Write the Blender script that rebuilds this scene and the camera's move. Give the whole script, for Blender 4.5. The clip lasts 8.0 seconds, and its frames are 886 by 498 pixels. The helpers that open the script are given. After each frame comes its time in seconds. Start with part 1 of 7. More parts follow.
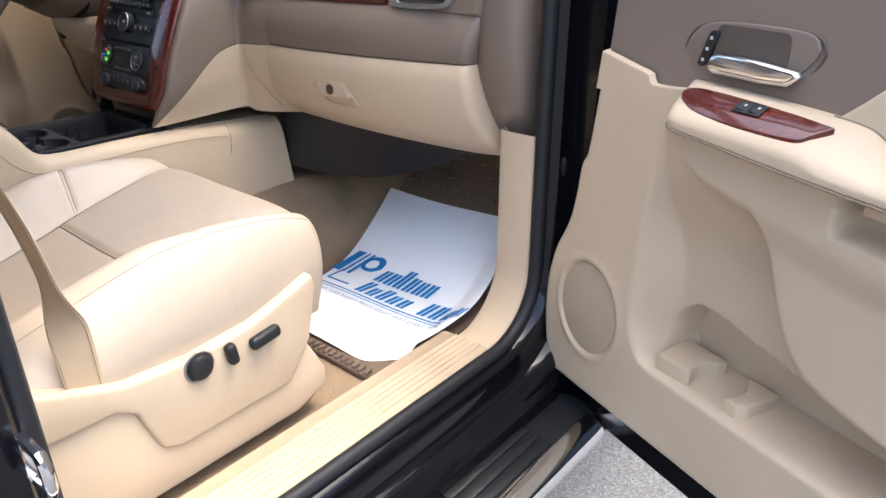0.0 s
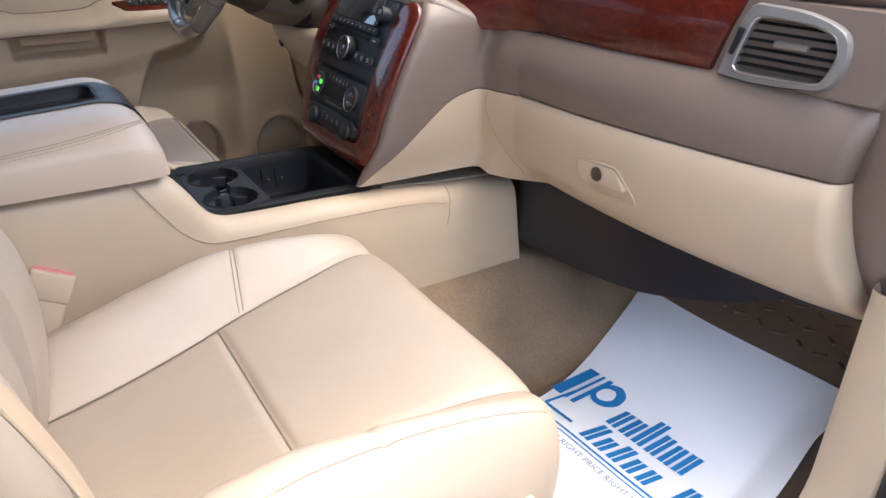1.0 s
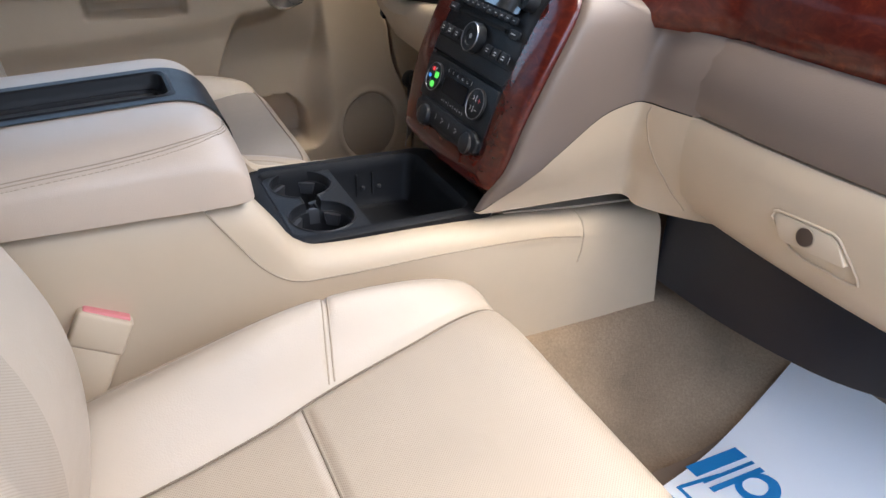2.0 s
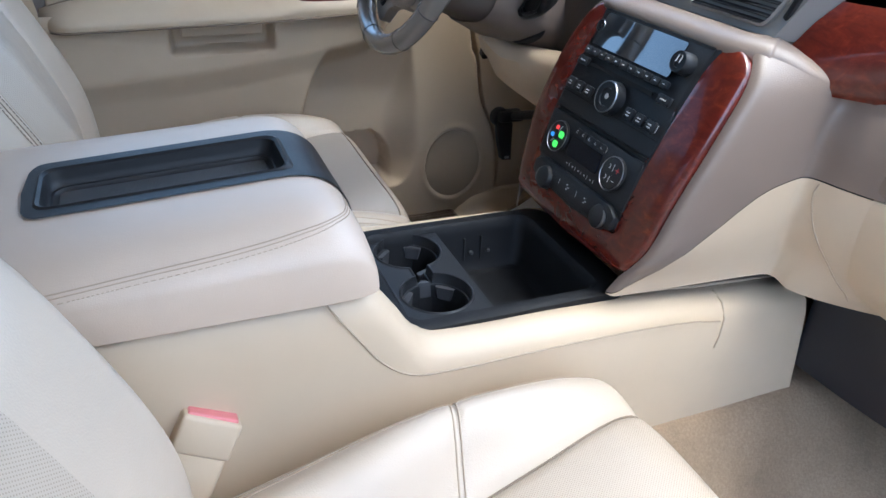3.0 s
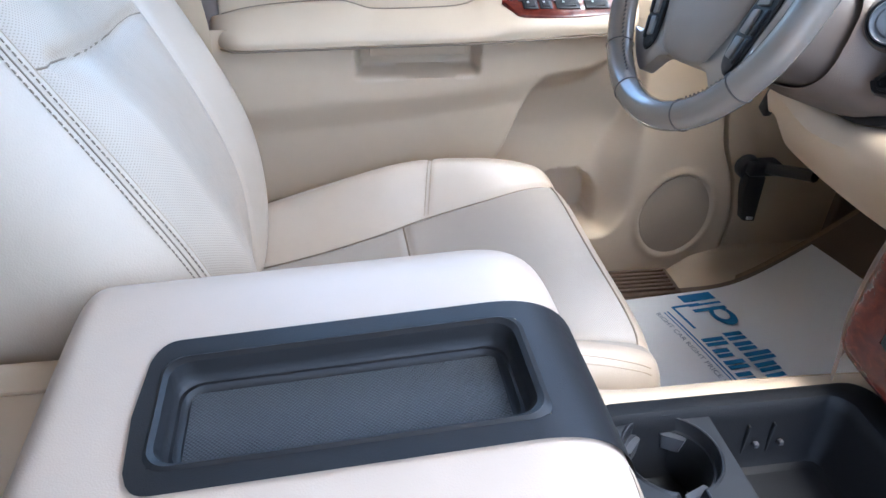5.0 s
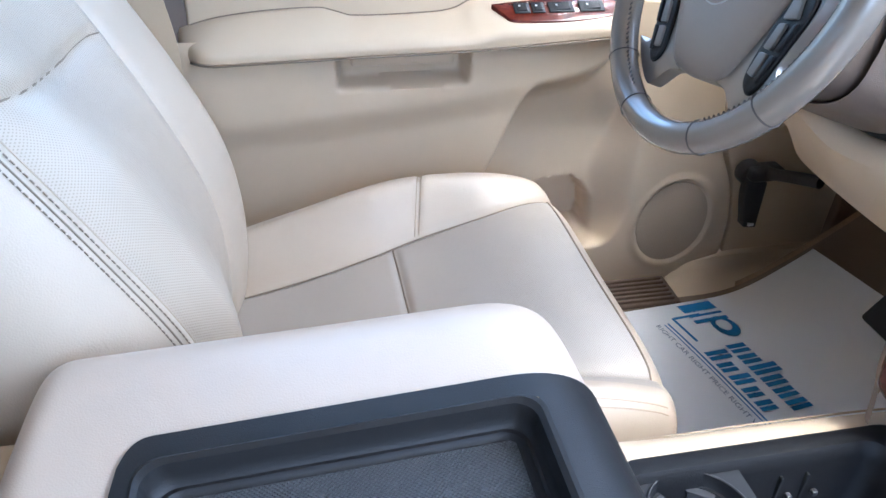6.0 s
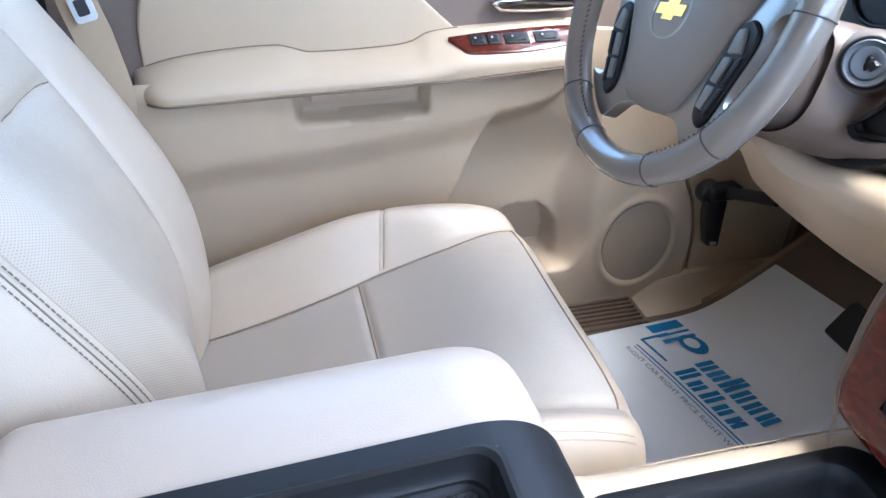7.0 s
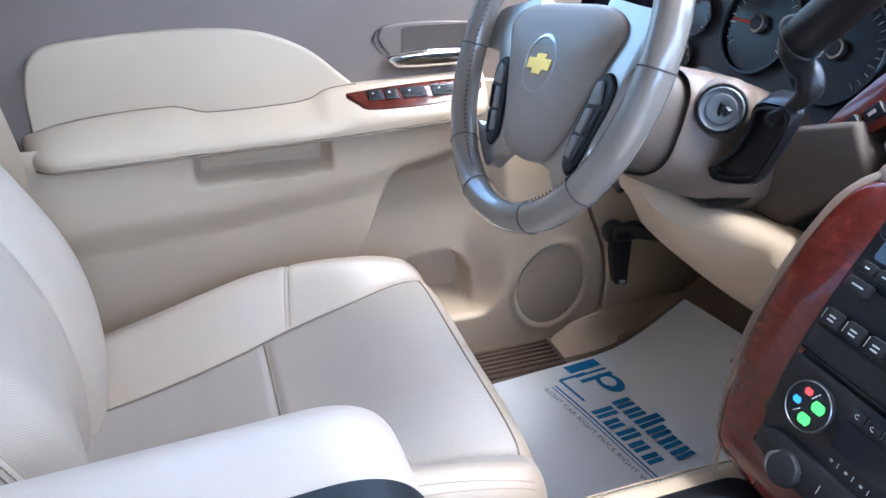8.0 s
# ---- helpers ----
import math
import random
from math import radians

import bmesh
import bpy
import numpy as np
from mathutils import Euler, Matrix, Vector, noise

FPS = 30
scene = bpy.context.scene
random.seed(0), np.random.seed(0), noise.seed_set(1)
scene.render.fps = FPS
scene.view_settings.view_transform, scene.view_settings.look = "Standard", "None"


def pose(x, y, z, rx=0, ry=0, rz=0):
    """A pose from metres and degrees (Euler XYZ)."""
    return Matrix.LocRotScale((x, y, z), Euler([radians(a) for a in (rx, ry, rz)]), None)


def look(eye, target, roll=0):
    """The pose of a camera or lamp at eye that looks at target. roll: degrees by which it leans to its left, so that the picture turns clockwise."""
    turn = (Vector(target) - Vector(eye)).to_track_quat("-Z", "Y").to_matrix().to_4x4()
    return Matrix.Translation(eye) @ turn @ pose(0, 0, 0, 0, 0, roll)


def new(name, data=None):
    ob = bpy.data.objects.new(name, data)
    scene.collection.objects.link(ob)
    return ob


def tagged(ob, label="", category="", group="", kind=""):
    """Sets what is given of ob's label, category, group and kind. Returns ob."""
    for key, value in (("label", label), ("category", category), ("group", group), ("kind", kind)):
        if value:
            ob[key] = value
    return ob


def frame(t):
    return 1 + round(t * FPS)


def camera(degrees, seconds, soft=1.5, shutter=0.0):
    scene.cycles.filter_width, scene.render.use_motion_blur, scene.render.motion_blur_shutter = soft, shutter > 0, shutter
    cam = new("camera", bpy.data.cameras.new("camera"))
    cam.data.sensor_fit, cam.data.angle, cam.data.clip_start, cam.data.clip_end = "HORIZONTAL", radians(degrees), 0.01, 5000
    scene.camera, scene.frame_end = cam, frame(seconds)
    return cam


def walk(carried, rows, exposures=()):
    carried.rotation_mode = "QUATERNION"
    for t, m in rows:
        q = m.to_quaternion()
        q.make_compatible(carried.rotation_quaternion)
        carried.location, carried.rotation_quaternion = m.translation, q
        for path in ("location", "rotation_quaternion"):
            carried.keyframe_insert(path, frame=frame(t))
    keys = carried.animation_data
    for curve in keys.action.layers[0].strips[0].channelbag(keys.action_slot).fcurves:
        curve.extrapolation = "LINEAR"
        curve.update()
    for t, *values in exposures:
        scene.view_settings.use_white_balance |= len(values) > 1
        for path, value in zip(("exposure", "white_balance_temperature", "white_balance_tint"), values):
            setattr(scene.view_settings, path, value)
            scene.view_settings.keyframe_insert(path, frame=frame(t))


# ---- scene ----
cam = camera(63.2, 8.0)
PATH = [
    (0, (1.501, -0.744, 1.257), (0.321, 0.627, 0.403), -0.7),
    (0.5, (1.348, -0.543, 1.278), (-0.121, 0.501, 0.411), -0.2),
    (1, (1.092, -0.497, 1.288), (-0.415, 0.465, 0.391), 1.1),
    (1.5, (0.928, -0.445, 1.284), (-0.587, 0.427, 0.312), 2.7),
    (3, (0.682, -0.493, 1.309), (-0.91, 0.199, 0.316), 3.1),
    (3.5, (0.568, -0.501, 1.319), (-1.059, 0.117, 0.333), 3.4),
    (4, (0.443, -0.465, 1.32), (-1.218, 0.039, 0.327), 3.4),
    (4.5, (0.375, -0.468, 1.31), (-1.294, -0.118, 0.266), 3.0),
    (5, (0.315, -0.493, 1.329), (-1.322, -0.193, 0.219), 2.4),
    (6.5, (0.223, -0.497, 1.336), (-1.38, -0.119, 0.202), 1.4),
    (7, (0.226, -0.482, 1.348), (-1.396, -0.056, 0.258), 1.2),
    (7.5, (0.228, -0.46, 1.349), (-1.407, 0.043, 0.312), 1.1),
    (8, (0.243, -0.428, 1.357), (-1.4, 0.159, 0.38), 0.9),
]
EXPOSE = [(0.0, 2.55, 6350, 8), (0.5, 2.64, 6050, 8), (1.1, 2.68, 6380, 10), (1.8, 2.75, 6250, 8), (2.9, 3.00, 5500, 2), (3.5, 3.22, 5330, 2), (5.0, 3.98, 5400, 5), (6.5, 4.11, 5350, 4), (8.0, 3.97, 5180, 5)]
walk(cam, [(t, look(eye, target, roll)) for t, eye, target, roll in PATH], EXPOSE)

# ---- world and sun ----
world = bpy.data.worlds.new("sky")
scene.world = world
world.use_nodes = True
wn = world.node_tree.nodes
sky = wn.new("ShaderNodeTexSky")
sky.sky_type = "NISHITA"
sky.sun_disc = False
sky.sun_elevation = radians(75)
sky.sun_rotation = radians(51)
sky.air_density, sky.dust_density = 1.0, 5.0
wn["Background"].inputs["Strength"].default_value = 0.15
world.node_tree.links.new(sky.outputs[0], wn["Background"].inputs["Color"])
sun = new("sun", bpy.data.lights.new("sun", "SUN"))
sun.data.energy, sun.data.angle, sun.data.color = 0.27, radians(100), (1.0, 0.94, 0.87)
sun.matrix_world = look((1.1, 0.9, 5.5), (0, 0, 0))


# ---- materials ----
def material(name, base, rough=0.5, metal=0.0, spec=0.5, coat=0.0):
    m = bpy.data.materials.new(name)
    m.use_nodes = True
    b = m.node_tree.nodes["Principled BSDF"]
    b.inputs["Base Color"].default_value = (*base, 1)
    b.inputs["Roughness"].default_value = rough
    b.inputs["Metallic"].default_value = metal
    b.inputs["Specular IOR Level"].default_value = spec
    b.inputs["Coat Weight"].default_value = coat
    return m


def node(m, kind, **sets):
    n = m.node_tree.nodes.new(kind)
    for k, v in sets.items():
        n.inputs[k].default_value = v
    return n


def wire(m, a, out, b, into):
    m.node_tree.links.new(a.outputs[out], b.inputs[into])


def coords(m, scale=(1, 1, 1)):
    tc = node(m, "ShaderNodeTexCoord")
    mp = node(m, "ShaderNodeMapping")
    mp.inputs["Scale"].default_value = scale
    wire(m, tc, "Object", mp, "Vector")
    return mp


def ramp(m, stops):
    r = node(m, "ShaderNodeValToRGB")
    e = r.color_ramp.elements
    e[0].position, e[0].color = stops[0][0], (*stops[0][1], 1)
    e[1].position, e[1].color = stops[-1][0], (*stops[-1][1], 1)
    for p, c in stops[1:-1]:
        e.new(p).color = (*c, 1)
    return r


def shade(c, k):
    return tuple(min(1.0, v * k) for v in c)


def grained(name, base, rough=0.5, grain=900.0, bump=0.15, blotch=6.0, vary=0.06, spec=0.4, coat=0.0, kind="noise", rough_vary=0.08, soft=0.0):
    """A surface with fine relief and two scales of slight colour change."""
    m = material(name, base, rough, spec=spec, coat=coat)
    b = m.node_tree.nodes["Principled BSDF"]
    mp = coords(m)
    big = node(m, "ShaderNodeTexNoise", Scale=blotch, Detail=4.0, Roughness=0.6)
    wire(m, mp, "Vector", big, "Vector")
    r = ramp(m, [(0.25, shade(base, 1 - vary)), (0.75, shade(base, 1 + vary))])
    wire(m, big, "Fac", r, "Fac")
    wire(m, r, "Color", b, "Base Color")
    if kind == "cells":
        fine = node(m, "ShaderNodeTexVoronoi", Scale=grain)
        out = "Distance"
    else:
        fine = node(m, "ShaderNodeTexNoise", Scale=grain, Detail=2.0)
        out = "Fac"
    wire(m, mp, "Vector", fine, "Vector")
    bp = node(m, "ShaderNodeBump", Strength=bump, Distance=0.001)
    wire(m, fine, out, bp, "Height")
    wire(m, bp, "Normal", b, "Normal")
    if soft:
        sw = node(m, "ShaderNodeTexNoise", Scale=17.0, Detail=3.0, Distortion=0.6)
        wire(m, mp, "Vector", sw, "Vector")
        b2 = node(m, "ShaderNodeBump", Strength=soft, Distance=0.006)
        wire(m, sw, "Fac", b2, "Height")
        wire(m, b2, "Normal", bp, "Normal")
    mid = node(m, "ShaderNodeTexNoise", Scale=blotch * 5, Detail=3.0)
    wire(m, mp, "Vector", mid, "Vector")
    mr = node(m, "ShaderNodeMapRange")
    mr.inputs["To Min"].default_value, mr.inputs["To Max"].default_value = rough - rough_vary, rough + rough_vary
    wire(m, mid, "Fac", mr, "Value")
    wire(m, mr, "Result", b, "Roughness")
    return m


CREAM = (0.54, 0.425, 0.295)
LEATHER = (0.462, 0.376, 0.283)
TAUPE = (0.187, 0.142, 0.112)
M_PLASTIC = grained("cream_plastic", CREAM, 0.48, 1400, 0.10)
# darker than the cream plastic, and more mottled
M_SILL = grained("darker_sill_plastic", (0.44, 0.345, 0.235), 0.55, 1200, 0.15, blotch=9.0, vary=0.14)
M_LEATHER = grained("cream_leather", LEATHER, 0.37, 700, 0.15, kind="cells", spec=0.5, soft=0.20)
# lid colour, a little lighter than the seat leather
M_LID = grained("lid_cream", (0.505, 0.398, 0.302), 0.40, 900, 0.12, kind="cells", spec=0.5, soft=0.10)
M_SEAM = material("seam_thread", (0.38, 0.30, 0.215), 0.8)
M_TAUPE = grained("taupe_plastic", TAUPE, 0.38, 900, 0.18, kind="cells", spec=0.5)
M_BLACK = grained("black_plastic", (0.014, 0.0145, 0.016), 0.42, 1300, 0.2, kind="cells", spec=0.32)
M_BAND = grained("band_black", (0.0165, 0.0160, 0.0165), 0.42, 1300, 0.15, kind="cells", spec=0.25)
M_DARKTRIM = grained("dark_underdash", (0.017, 0.018, 0.023), 0.32, 300, 0.1)
M_RUBBER = grained("black_rubber", (0.010, 0.011, 0.014), 0.55, 600, 0.1)
M_PAINT = material("black_paint", (0.004, 0.004, 0.006), 0.12, spec=0.25, coat=0.15)
M_CHROME = material("chrome", (0.75, 0.75, 0.76), 0.10, 1.0)
M_SATIN = material("satin_metal", (0.48, 0.47, 0.46), 0.28, 1.0)
M_SILVER = grained("silver_paint", (0.19, 0.18, 0.168), 0.36, 1500, 0.04, spec=0.6, coat=0.3, rough_vary=0.02)
M_PEWTER = grained("pewter_paint", (0.31, 0.29, 0.27), 0.30, 1500, 0.04, spec=0.6, coat=0.3, rough_vary=0.02)
M_PEWTER.node_tree.nodes["Principled BSDF"].inputs["Metallic"].default_value = 0.75
M_PAPER = grained("white_paper", (0.86, 0.88, 0.90), 0.65, 400, 0.05, vary=0.015)
M_BLUE = material("blue_print", (0.012, 0.19, 0.47), 0.6)
M_DIMGLASS = material("dim_glass", (0.008, 0.010, 0.016), 0.15, spec=0.25)
M_SLAT = material("vent_black", (0.006, 0.006, 0.007), 0.55, spec=0.25)
M_GLASSY = material("screen_glass", (0.006, 0.008, 0.012), 0.05, spec=1.0, coat=1.0)
M_WHITE = material("white_marking", (0.52, 0.52, 0.52), 0.5)
M_REDMARK = material("red_marking", (0.40, 0.03, 0.03), 0.5)
M_RING = material("ring_metal", (0.22, 0.22, 0.23), 0.30, 1.0)
M_BIN = grained("bin_black", (0.0095, 0.0095, 0.0103), 0.50, 1100, 0.3, kind="cells", spec=0.20)
M_DARKCREAM = grained("cream_recess", shade(CREAM, 0.8), 0.6, 900, 0.1)
M_VOID = material("black_gap", (0.003, 0.003, 0.003), 0.8)
M_GREYLOCK = material("grey_lock", (0.085, 0.095, 0.110), 0.50, 0.1)
M_LEVER = grained("lever_black", (0.009, 0.009, 0.010), 0.32, 900, 0.1, spec=0.3)
M_DARKGREY = grained("dark_grey_plastic", (0.045, 0.045, 0.048), 0.4, 1200, 0.1)
M_PAD = grained("airbag_taupe", (0.285, 0.245, 0.212), 0.38, 800, 0.25, kind="cells")
M_SEAMDARK = material("dark_thread", (0.06, 0.05, 0.045), 0.8)
M_EMBLEM = material("emblem_grey", (0.20, 0.19, 0.18), 0.35, 0.6)
M_GOLD = material("gold", (0.80, 0.55, 0.16), 0.25, 1.0)
M_GREYBTN = grained("grey_button", (0.22, 0.21, 0.20), 0.4, 1500, 0.05)
M_SEAMLINE = material("seam_line", (0.20, 0.155, 0.11), 0.8)
M_SEAM2 = material("cream_line", shade(CREAM, 0.72), 0.6)
M_BUCKLERED = grained("red_button", (0.62, 0.20, 0.20), 0.4, 400, 0.1)
M_WEBBING = grained("webbing", (0.50, 0.38, 0.25), 0.8, 1200, 0.5)
M_WHITEPL = material("white_plastic", (0.70, 0.72, 0.72), 0.4)
M_MAT = grained("brown_rubber", (0.165, 0.118, 0.084), 0.5, 500, 0.2)
M_BROWNPL = grained("brown_plastic", (0.13, 0.09, 0.065), 0.55, 900, 0.15)
M_BROWNLOCK = material("brown_lock", (0.060, 0.038, 0.026), 0.4)
M_GREYPRINT = material("grey_print", (0.22, 0.27, 0.36), 0.6)
M_RIM = grained("taupe_rim_leather", (0.195, 0.168, 0.142), 0.24, 900, 0.05, kind="cells", spec=0.75, coat=0.6, vary=0.03, rough_vary=0.02)


def wood():
    m = material("burl_wood", (0.12, 0.02, 0.01), 0.22, spec=0.3, coat=0.6)
    m.node_tree.nodes["Principled BSDF"].inputs["Coat Roughness"].default_value = 0.05
    b = m.node_tree.nodes["Principled BSDF"]
    mp = coords(m, (1, 1, 1.6))
    w = node(m, "ShaderNodeTexNoise", Scale=16.0, Detail=3.0)
    wire(m, mp, "Vector", w, "Vector")
    add = node(m, "ShaderNodeVectorMath")
    add.operation = "MULTIPLY_ADD"
    wire(m, w, "Color", add, 0)
    add.inputs[1].default_value = (0.10, 0.10, 0.10)
    wire(m, mp, "Vector", add, 2)
    n = node(m, "ShaderNodeTexNoise", Scale=62.0, Detail=5.0, Roughness=0.60, Distortion=0.35)
    wire(m, add, "Vector", n, "Vector")
    r = ramp(m, [(0.24, (0.052, 0.0072, 0.0046)), (0.44, (0.074, 0.0095, 0.0058)), (0.58, (0.096, 0.0125, 0.0066)), (0.78, (0.155, 0.026, 0.0100))])
    wire(m, n, "Fac", r, "Fac")
    wire(m, r, "Color", b, "Base Color")
    return m


M_WOOD = wood()


def carpet():
    m = grained("brown_carpet", (0.31, 0.226, 0.150), 0.95, 500, 0.9, 9, 0.22, spec=0.1)
    b = m.node_tree.nodes["Principled BSDF"]
    mp = coords(m)
    tuft = node(m, "ShaderNodeTexNoise", Scale=260.0, Detail=3.0, Roughness=0.7)
    wire(m, mp, "Vector", tuft, "Vector")
    r = ramp(m, [(0.35, (0.84, 0.83, 0.82)), (0.68, (1.06, 1.06, 1.06))])
    wire(m, tuft, "Fac", r, "Fac")
    old = b.inputs["Base Color"].links[0].from_node
    mix = node(m, "ShaderNodeMix")
    mix.data_type, mix.blend_type = "RGBA", "MULTIPLY"
    mix.inputs[0].default_value = 1.0
    m.node_tree.links.new(old.outputs["Color"], mix.inputs[6])
    m.node_tree.links.new(r.outputs["Color"], mix.inputs[7])
    m.node_tree.links.new(mix.outputs[2], b.inputs["Base Color"])
    return m


M_CARPET = carpet()


def perforated(name, turn, base=None):
    """Leather with rows of small holes, laid across the plane that turn gives."""
    m = grained(name, base or shade(LEATHER, 0.92), 0.44, 700, 0.1, kind="cells", spec=0.55, soft=0.14)
    b = m.node_tree.nodes["Principled BSDF"]
    tc = node(m, "ShaderNodeTexCoord")
    mp = node(m, "ShaderNodeMapping")
    mp.inputs["Rotation"].default_value = turn
    wire(m, tc, "Object", mp, "Vector")
    v = node(m, "ShaderNodeTexVoronoi", Scale=480.0, Randomness=0.0)
    v.voronoi_dimensions = "2D"
    wire(m, mp, "Vector", v, "Vector")
    r = ramp(m, [(0.17, (0.66, 0.64, 0.62)), (0.29, (1, 1, 1))])
    wire(m, v, "Distance", r, "Fac")
    old = b.inputs["Base Color"].links[0].from_node
    mix = node(m, "ShaderNodeMix")
    mix.data_type, mix.blend_type = "RGBA", "MULTIPLY"
    mix.inputs[0].default_value = 1.0
    m.node_tree.links.new(old.outputs["Color"], mix.inputs[6])
    m.node_tree.links.new(r.outputs["Color"], mix.inputs[7])
    m.node_tree.links.new(mix.outputs[2], b.inputs["Base Color"])
    return m


M_PERF = perforated("perforated_leather", (0, 0, radians(45)))
# driver's insert: the cool grey of sky light is put into the leather colour
M_PERF_SKYGREY = perforated("sky_greyed_perforated_leather", (0, 0, radians(45)), (0.405, 0.352, 0.294))
M_PERF_BACK = perforated("perforated_leather_upright", (radians(70), 0, radians(45)))


def asphalt():
    m = grained("asphalt", (0.10, 0.10, 0.10), 0.9, 160, 0.8, 3, 0.15)
    b = m.node_tree.nodes["Principled BSDF"]
    mp = coords(m)
    v = node(m, "ShaderNodeTexVoronoi", Scale=240.0)
    wire(m, mp, "Vector", v, "Vector")
    r = ramp(m, [(0.0, (0.07, 0.07, 0.07)), (0.5, (0.12, 0.12, 0.12)), (1.0, (0.20, 0.195, 0.19))])
    wire(m, v, "Color", r, "Fac")
    wire(m, r, "Color", b, "Base Color")
    return m


M_ASPHALT = asphalt()


def glass(name, tint):
    """Thin tinted pane: mirror-like by its angle, else clear."""
    m = material(name, tint, 0.0)
    clear = node(m, "ShaderNodeBsdfTransparent", Color=(*tint, 1))
    gloss = node(m, "ShaderNodeBsdfGlossy", Roughness=0.0)
    fr = node(m, "ShaderNodeFresnel", IOR=1.5)
    mix = node(m, "ShaderNodeMixShader")
    wire(m, fr, "Fac", mix, 0)
    wire(m, clear, "BSDF", mix, 1)
    wire(m, gloss, "BSDF", mix, 2)
    m.node_tree.links.new(mix.outputs[0], m.node_tree.nodes["Material Output"].inputs["Surface"])
    return m


M_GLASS = glass("window_glass", (0.91, 0.93, 0.92))
M_SIDEGLASS = glass("side_glass", (0.72, 0.76, 0.74))
M_PRIVACY = glass("privacy_glass", (0.20, 0.21, 0.21))

# ---- building helpers ----
WORLD_OF = {}
HERE = [Matrix.Identity(4)]


def thing(name, at, label, category, group="", kind=""):
    """An Empty at a thing's base, in the present frame."""
    ob = new(name)
    ob.empty_display_size = 0.05
    ob.matrix_world = WORLD_OF[ob.name] = Matrix.Translation(HERE[0] @ Vector(at))
    return tagged(ob, label, category, group, kind)


def part(name, bm, mat, parent=None, label="", sharp=0.7, kind="", category=""):
    """Links a bmesh, built in the present frame, as one mesh object."""
    bm.transform(HERE[0])
    if HERE[0].determinant() < 0:
        bmesh.ops.reverse_faces(bm, faces=bm.faces[:])
    for f in bm.faces:
        f.smooth = True
    for e in bm.edges:
        if len(e.link_faces) == 2 and e.calc_face_angle(0) > sharp:
            e.smooth = False
    me = bpy.data.meshes.new(name)
    bm.to_mesh(me)
    bm.free()
    me.materials.append(mat)
    ob = new(name, me)
    WORLD_OF[ob.name] = Matrix.Identity(4)
    if parent is not None:
        ob.parent = parent
        ob.matrix_parent_inverse = WORLD_OF[parent.name].inverted()
    return tagged(ob, label, category, "", kind)


def join(*bms):
    out = bms[0]
    for b in bms[1:]:
        me = bpy.data.meshes.new("tmp")
        b.to_mesh(me)
        b.free()
        out.from_mesh(me)
        bpy.data.meshes.remove(me)
    return out


def skin(rings, closed=True, caps=True, wrap=False):
    """A mesh over rows of points. closed: each row is a ring; wrap: the last row meets the first."""
    bm = bmesh.new()
    vs = [[bm.verts.new(p) for p in r] for r in rings]
    n = len(vs[0])
    rows = len(vs)
    for a in range(rows if wrap else rows - 1):
        r0, r1 = vs[a], vs[(a + 1) % rows]
        for i in range(n if closed else n - 1):
            j = (i + 1) % n
            bm.faces.new((r0[i], r0[j], r1[j], r1[i]))
    if caps and closed and not wrap:
        bm.faces.new(vs[0][::-1])
        bm.faces.new(vs[-1])
    bmesh.ops.recalc_face_normals(bm, faces=bm.faces[:])
    return bm


def sheet(fn, nu, nv, thick=0.0, keep=None):
    """A grid of fn(u, v), u and v from 0 to 1, thickened against its normal."""
    bm = bmesh.new()
    vs = [[bm.verts.new(fn(i / nu, j / nv)) for j in range(nv + 1)] for i in range(nu + 1)]
    for i in range(nu):
        for j in range(nv):
            if keep is None or keep((i + 0.5) / nu, (j + 0.5) / nv):
                bm.faces.new((vs[i][j], vs[i + 1][j], vs[i + 1][j + 1], vs[i][j + 1]))
    loose = [v for v in bm.verts if not v.link_faces]
    bmesh.ops.delete(bm, geom=loose, context="VERTS")
    if thick:
        bm.normal_update()
        bmesh.ops.solidify(bm, geom=bm.faces[:], thickness=thick)
    return bm


def bevelled(bm, r, seg=3, angle=0.5):
    if r > 0:
        es = [e for e in bm.edges if len(e.link_faces) == 2 and e.calc_face_angle(0) > angle]
        bmesh.ops.bevel(bm, geom=es, offset=r, segments=seg, affect="EDGES", profile=0.5, clamp_overlap=True)
    return bm


def box(c, s, r=0.0, seg=3, m=None):
    bm = bmesh.new()
    bmesh.ops.create_cube(bm, size=1.0)
    bmesh.ops.scale(bm, vec=s, verts=bm.verts[:])
    bevelled(bm, r, seg)
    if m is not None:
        bm.transform(m)
    bmesh.ops.translate(bm, vec=c, verts=bm.verts[:])
    return bm


AX = {"x": (1, 2, 0), "y": (0, 2, 1), "z": (0, 1, 2)}


def prism(pts, axis, a, b, r=0.0, seg=3):
    """A polygon in the plane across axis, from a to b along it."""
    i, j, k = AX[axis]

    def at(p, d):
        v = [0.0, 0.0, 0.0]
        v[i], v[j], v[k] = p[0], p[1], d
        return v

    bm = skin([[at(p, a) for p in pts], [at(p, b) for p in pts]])
    return bevelled(bm, r, seg)


def tube(pts, r, n=8, closed=False, flat=1.0):
    """A round rod along points."""
    P = [Vector(p) for p in pts]
    rings = []
    up = None
    for i, p in enumerate(P):
        a = P[i - 1] if (i > 0 or closed) else p
        b = P[(i + 1) % len(P)] if (i < len(P) - 1 or closed) else p
        d = (b - a).normalized()
        if up is None:
            up = d.orthogonal().normalized()
        up = (up - d * up.dot(d)).normalized()
        side = d.cross(up)
        rr = r(i / max(1, len(P) - 1)) if callable(r) else r
        rings.append([p + rr * (math.cos(t) * up + flat * math.sin(t) * side) for t in (2 * math.pi * k / n for k in range(n))])
    return skin(rings, True, not closed, closed)


